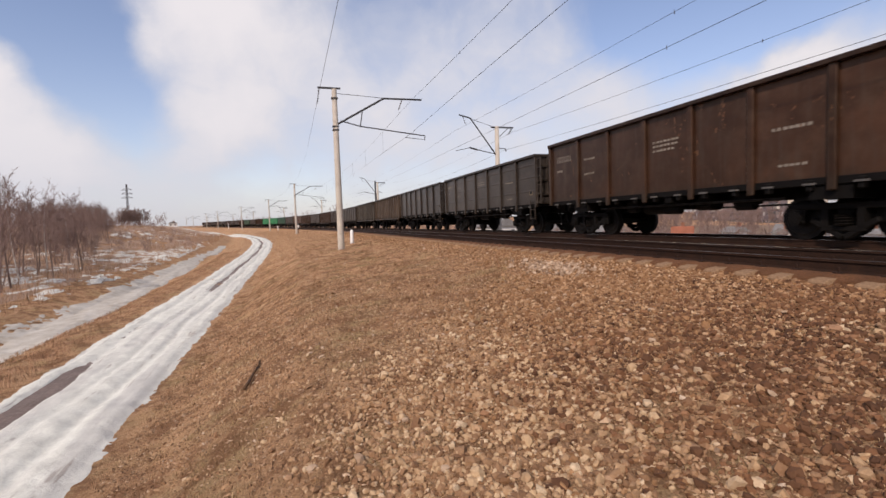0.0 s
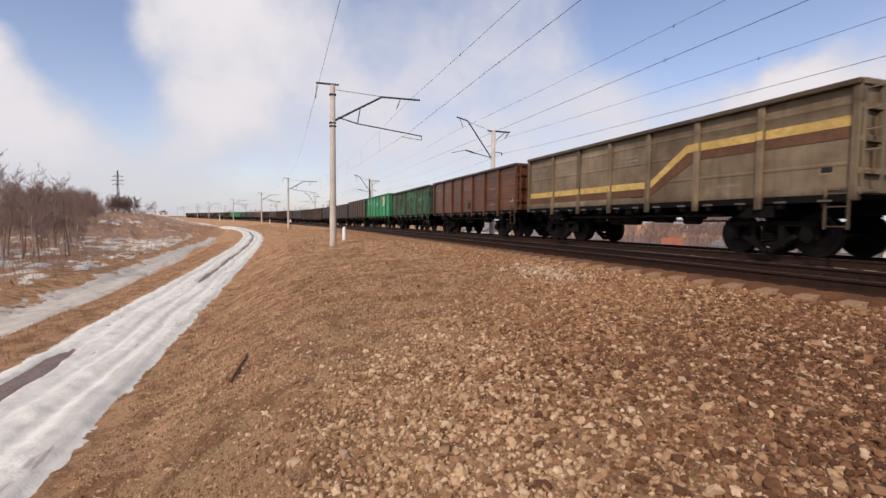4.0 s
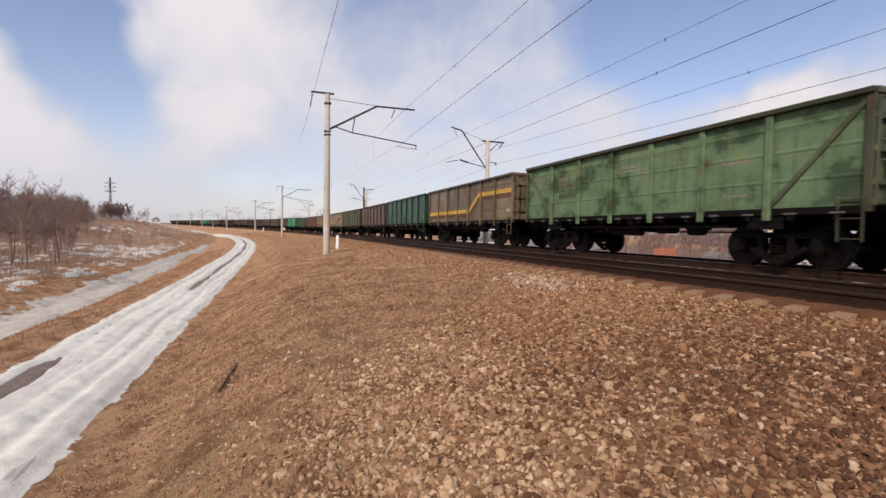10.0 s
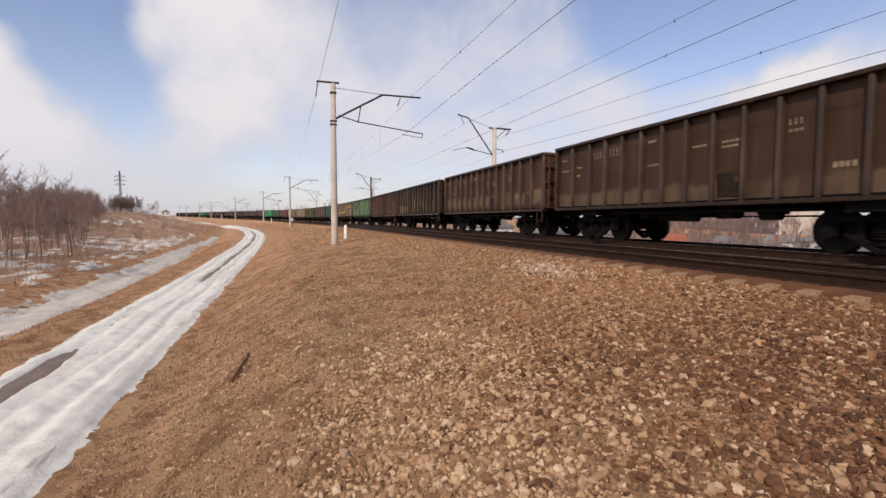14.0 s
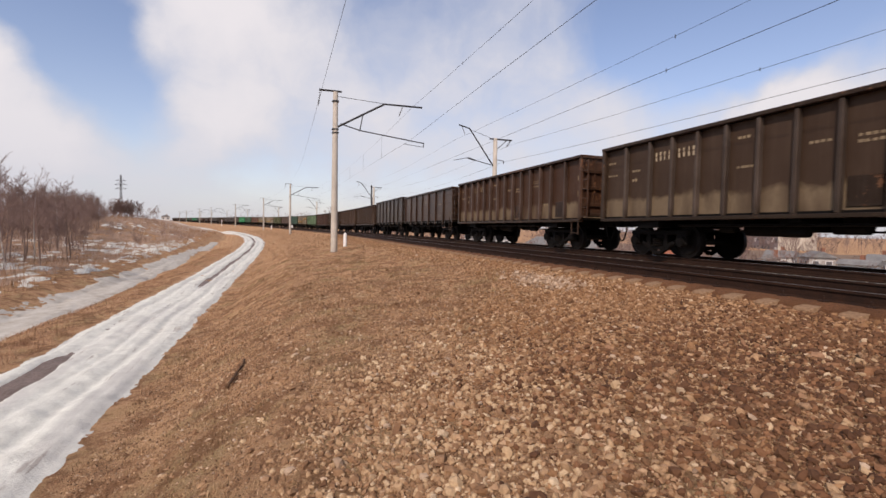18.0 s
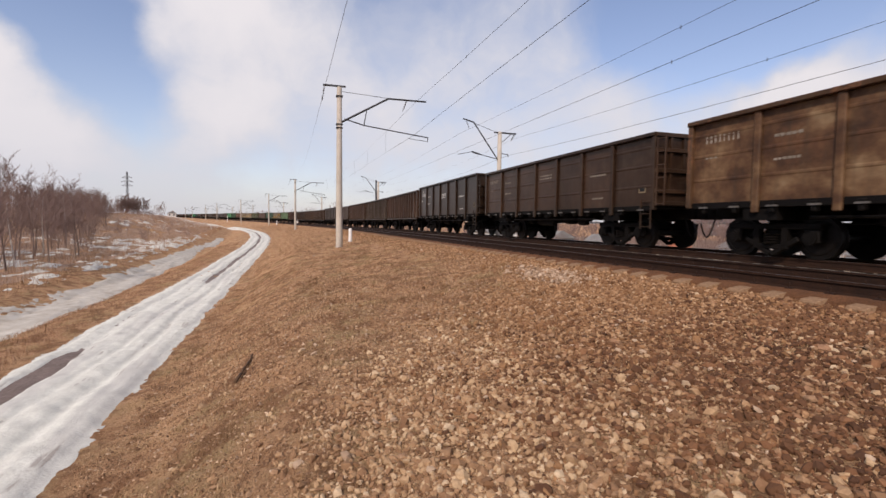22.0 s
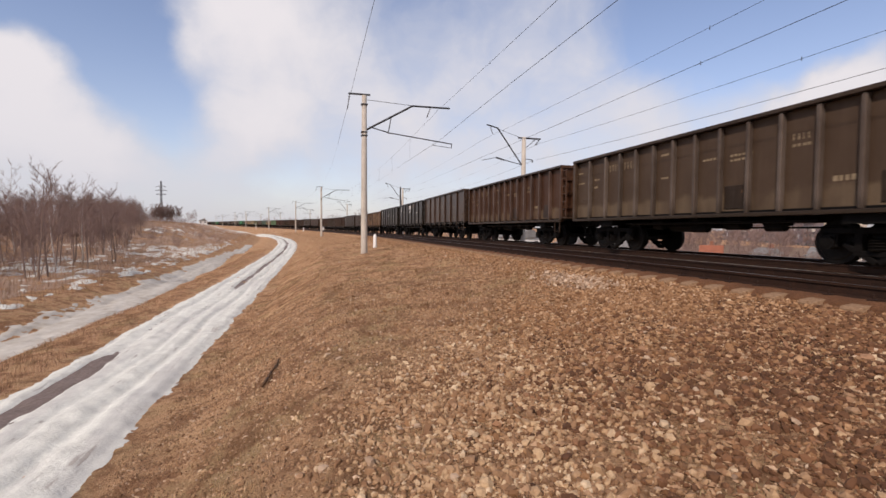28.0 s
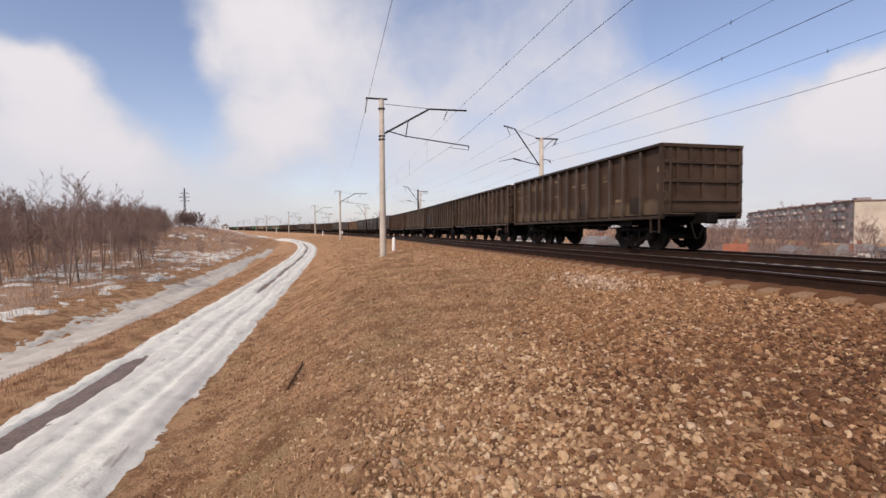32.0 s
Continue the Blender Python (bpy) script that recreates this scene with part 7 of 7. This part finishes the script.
s, l = 9 + 22 * r_.random(n) ** 1.3, 5.6 + r_.normal(0, 0.35, n)
stones("crushed_stone", s, l, np.clip(r_.lognormal(math.log(0.05), 0.3, n), 0.03, 0.1), "tan stones along the ballast shoulder", M_STONE, 60, ballast, 0.6)
n = 130
s, l = 0.5 + 24 * r_.random(n) ** 1.3, r_.uniform(-0.6, 6.0, n)
stones("crushed_stone", s, l, np.clip(r_.lognormal(math.log(0.06), 0.35, n), 0.03, 0.13), "scattered pale stones", M_PALE, 55, ballast, 0.6)


OCT_V = np.array([(1, 0, 0), (-1, 0, 0), (0, 1, 0), (0, -1, 0), (0, 0, 1), (0, 0, -1)], float)
OCT_F = np.array([(0, 2, 4), (2, 1, 4), (1, 3, 4), (3, 0, 4), (2, 0, 5), (1, 2, 5), (3, 1, 5), (0, 3, 5)])


def grit(n, seed):
    """Fine chips and clods all over the bank."""
    r_ = np.random.default_rng(seed)
    s, l = 0.8 + 15 * r_.random(n) ** 1.4, r_.uniform(-2.4, 6.2, n)
    x, y = plan(s, l)
    z = terrain(s, l)
    sc = np.clip(r_.lognormal(math.log(0.010), 0.5, n), 0.004, 0.032)
    v = OCT_V[None] * (1 + r_.uniform(-0.5, 0.4, (n, 6, 1))) * sc[:, None, None] * np.stack((r_.uniform(0.8, 1.8, n), r_.uniform(0.6, 1.1, n), r_.uniform(0.4, 0.9, n)), -1)[:, None]
    a_ = r_.uniform(0, 6.28, n)[:, None]
    X, Y = v[..., 0] * np.cos(a_) - v[..., 1] * np.sin(a_), v[..., 0] * np.sin(a_) + v[..., 1] * np.cos(a_)
    V = np.stack((X + x[:, None], Y + y[:, None], v[..., 2] + (z + 0.3 * sc)[:, None]), -1).reshape(-1, 3)
    F = (np.arange(n)[:, None, None] * 6 + OCT_F[None]).reshape(-1, 3)
    ob = new("grit", data_mesh("grit", V, F, [M_GRIT]))
    ob.parent = ballast
    tagged(ob, "fine brown chips and clods on the bank", kind="stuff")


M_GRIT = stone_mat("soil_clods", [(0.0, (0.10, 0.05, 0.026)), (0.55, (0.27, 0.16, 0.088)), (0.85, (0.44, 0.29, 0.175)), (1.0, (0.68, 0.50, 0.34))])
grit(62000, 58)
M_STONE1 = speckled("single_stone_brown", (0.20, 0.11, 0.058), (0.42, 0.265, 0.155), 30, 0.88, 0.5, 0.01, 6)
shapes = []
for k in range(8):
    r2 = np.random.default_rng(80 + k)
    v = np.clip(ICO_V * (1 + r2.uniform(-0.25, 0.2, (12, 1))), -0.82, 0.82) * np.array([0.055, 0.042, 0.026]) * r2.uniform(0.85, 1.2, 3)
    shapes.append(data_mesh("stone", v, ICO_F, [(M_STONE1, M_PALE, M_STONE1)[k % 3]]))
rnd = random.Random(9)
for i in range(150):
    s, l = 0.6 + 7.5 * rnd.random() ** 1.2, rnd.uniform(-0.3, 5.6)
    x, y = plan(s, l)
    ob = new("stone", shapes[i % 8])
    ob.parent = ballast
    k = rnd.uniform(0.6, 1.1)
    ob.matrix_basis = Matrix.Translation((float(x), float(y), float(terrain(s, l)) + 0.022)) @ Euler((rnd.gauss(0, 0.3), rnd.gauss(0, 0.3), rnd.uniform(0, 6.28))).to_matrix().to_4x4() @ Matrix.Diagonal((k, k, k, 1))


def sleeper_mesh():
    bm = bmesh.new()
    prof = [(-1.35, 0.15, 0.10), (-1.30, 0.15, 0.12), (-0.98, 0.15, 0.105), (-0.55, 0.135, 0.105), (0.0, 0.125, 0.09), (0.55, 0.135, 0.105), (0.98, 0.15, 0.105), (1.30, 0.15, 0.12), (1.35, 0.15, 0.10)]
    top = [-0.262, -0.235, -0.19, -0.190, -0.23, -0.190, -0.19, -0.235, -0.262]
    rings = []
    for (x, wb, wt), zt in zip(prof, top):
        rings.append([bm.verts.new(c) for c in ((x, -wb, -0.40), (x, wb, -0.40), (x, wt, zt), (x, -wt, zt))])
    for a_, b_ in zip(rings, rings[1:]):
        for i in range(4):
            bm.faces.new((a_[i], a_[(i + 1) % 4], b_[(i + 1) % 4], b_[i]))
    bm.faces.new(rings[0][::-1]), bm.faces.new(rings[-1])
    bmesh.ops.recalc_face_normals(bm, faces=bm.faces)
    return mesh_of("sleeper", bm, M_SLEEPER)


def clip_mesh():
    bm = bmesh.new()
    for x in (-0.796, 0.796):
        for e in (-1, 1):
            box(bm, x + e * 0.12 - 0.05, x + e * 0.12 + 0.05, -0.06, 0.06, -0.19, -0.15, 0.01)
            rod(bm, (x + e * 0.13, 0, -0.16), (x + e * 0.13, 0, -0.09), 0.016, sides=6)
    return mesh_of("fastening", bm, M_RAIL)


bed = bpy.data.objects["track_bed"]
one, clip_ = sleeper_mesh(), clip_mesh()
GAP = 0.545
pale_one = one.copy()
pale_one.materials[0] = M_CONCRETE
for i in range(140):
    ob = new("sleeper", one)
    ob.parent = bed
    s = -6 + i * GAP
    ob.matrix_basis = track_pose(s, NEAR, float(grade(s)))
    if 8 < i < 68:
        cl = new("fastening", clip_)
        cl.parent = ob
    ob = new("sleeper", one)
    ob.parent = bed
    ob.data = pale_one
    ob.matrix_basis = track_pose(s, FAR, float(grade(s)))


def far_sleepers(axis, s0, s1):
    base = np.array([v.co[:] for v in one.vertices])
    fc = [tuple(p.vertices) for p in one.polygons if len(p.vertices) == 4]
    V, F = [], []
    for s in np.arange(s0, s1, GAP):
        m = np.array(track_pose(s, axis, float(grade(s))))
        F += [[k + len(V) * len(base) for k in f_] for f_ in fc]
        V.append(base @ m[:3, :3].T + m[:3, 3])
    ob = new("sleepers", data_mesh("sleepers", np.concatenate(V), F, [M_SLEEPER]))
    ob.parent = bed
    tagged(ob, "concrete sleepers running into the distance", kind="stuff")


far_sleepers(NEAR, -6 + 140 * GAP, 330)
far_sleepers(FAR, -6 + 140 * GAP, 200)


# ---- what moves ----
def travelled(t):
    """Place along the track of wagon 0's middle."""
    return 11.135 + 14.4296 * t - 0.04513 * t * t + 0.00033 * t ** 3


# how far each wagon stands off an even spacing
SLACK = {18: -0.30, 13: -0.18, 20: 0.14, 23: 0.12, 24: 0.08, 9: 0.12, 12: 0.09, 15: -0.09, 22: -0.08, 28: -0.09, 7: -0.08, 19: -0.1, 14: -0.06, 17: -0.1}


def motions():
    for k, w in WAGONS.items():
        rows = []
        for i in range(0, 33):
            s = travelled(i) - PITCH * k + SLACK.get(k, 0.0)
            p0, p1 = plan(s - 4.325, FAR), plan(s + 4.325, FAR)
            z0, z1 = float(grade(s - 4.325)), float(grade(s + 4.325))
            mid = ((p0[0] + p1[0]) / 2, (p0[1] + p1[1]) / 2, (z0 + z1) / 2)
            turn = math.atan2(-(p1[0] - p0[0]), p1[1] - p0[1])
            rows.append((i, Matrix.Translation(mid) @ Matrix.Rotation(turn, 4, "Z") @ Matrix.Rotation(math.atan2(z1 - z0, 8.65), 4, "X")))
        walk(w, rows)
    # the wheels roll: one turning shared by all wheelsets, about their own axles
    wheels = [o for w in WAGONS.values() for o in w.children_recursive if o.name.startswith("wheelset")]
    rows, n_rows = [], 960
    for i in range(n_rows + 1):
        t = 32.0 * i / n_rows
        rows.append((t, Matrix.Rotation(-(travelled(t) - travelled(0)) / 0.475, 4, "X")))
    walk(wheels[0], rows)
    first = wheels[0].animation_data
    for o in wheels[1:]:
        o.rotation_mode = "QUATERNION"
        keys = o.animation_data_create()
        keys.action = first.action
        keys.action_slot = first.action_slot


motions()
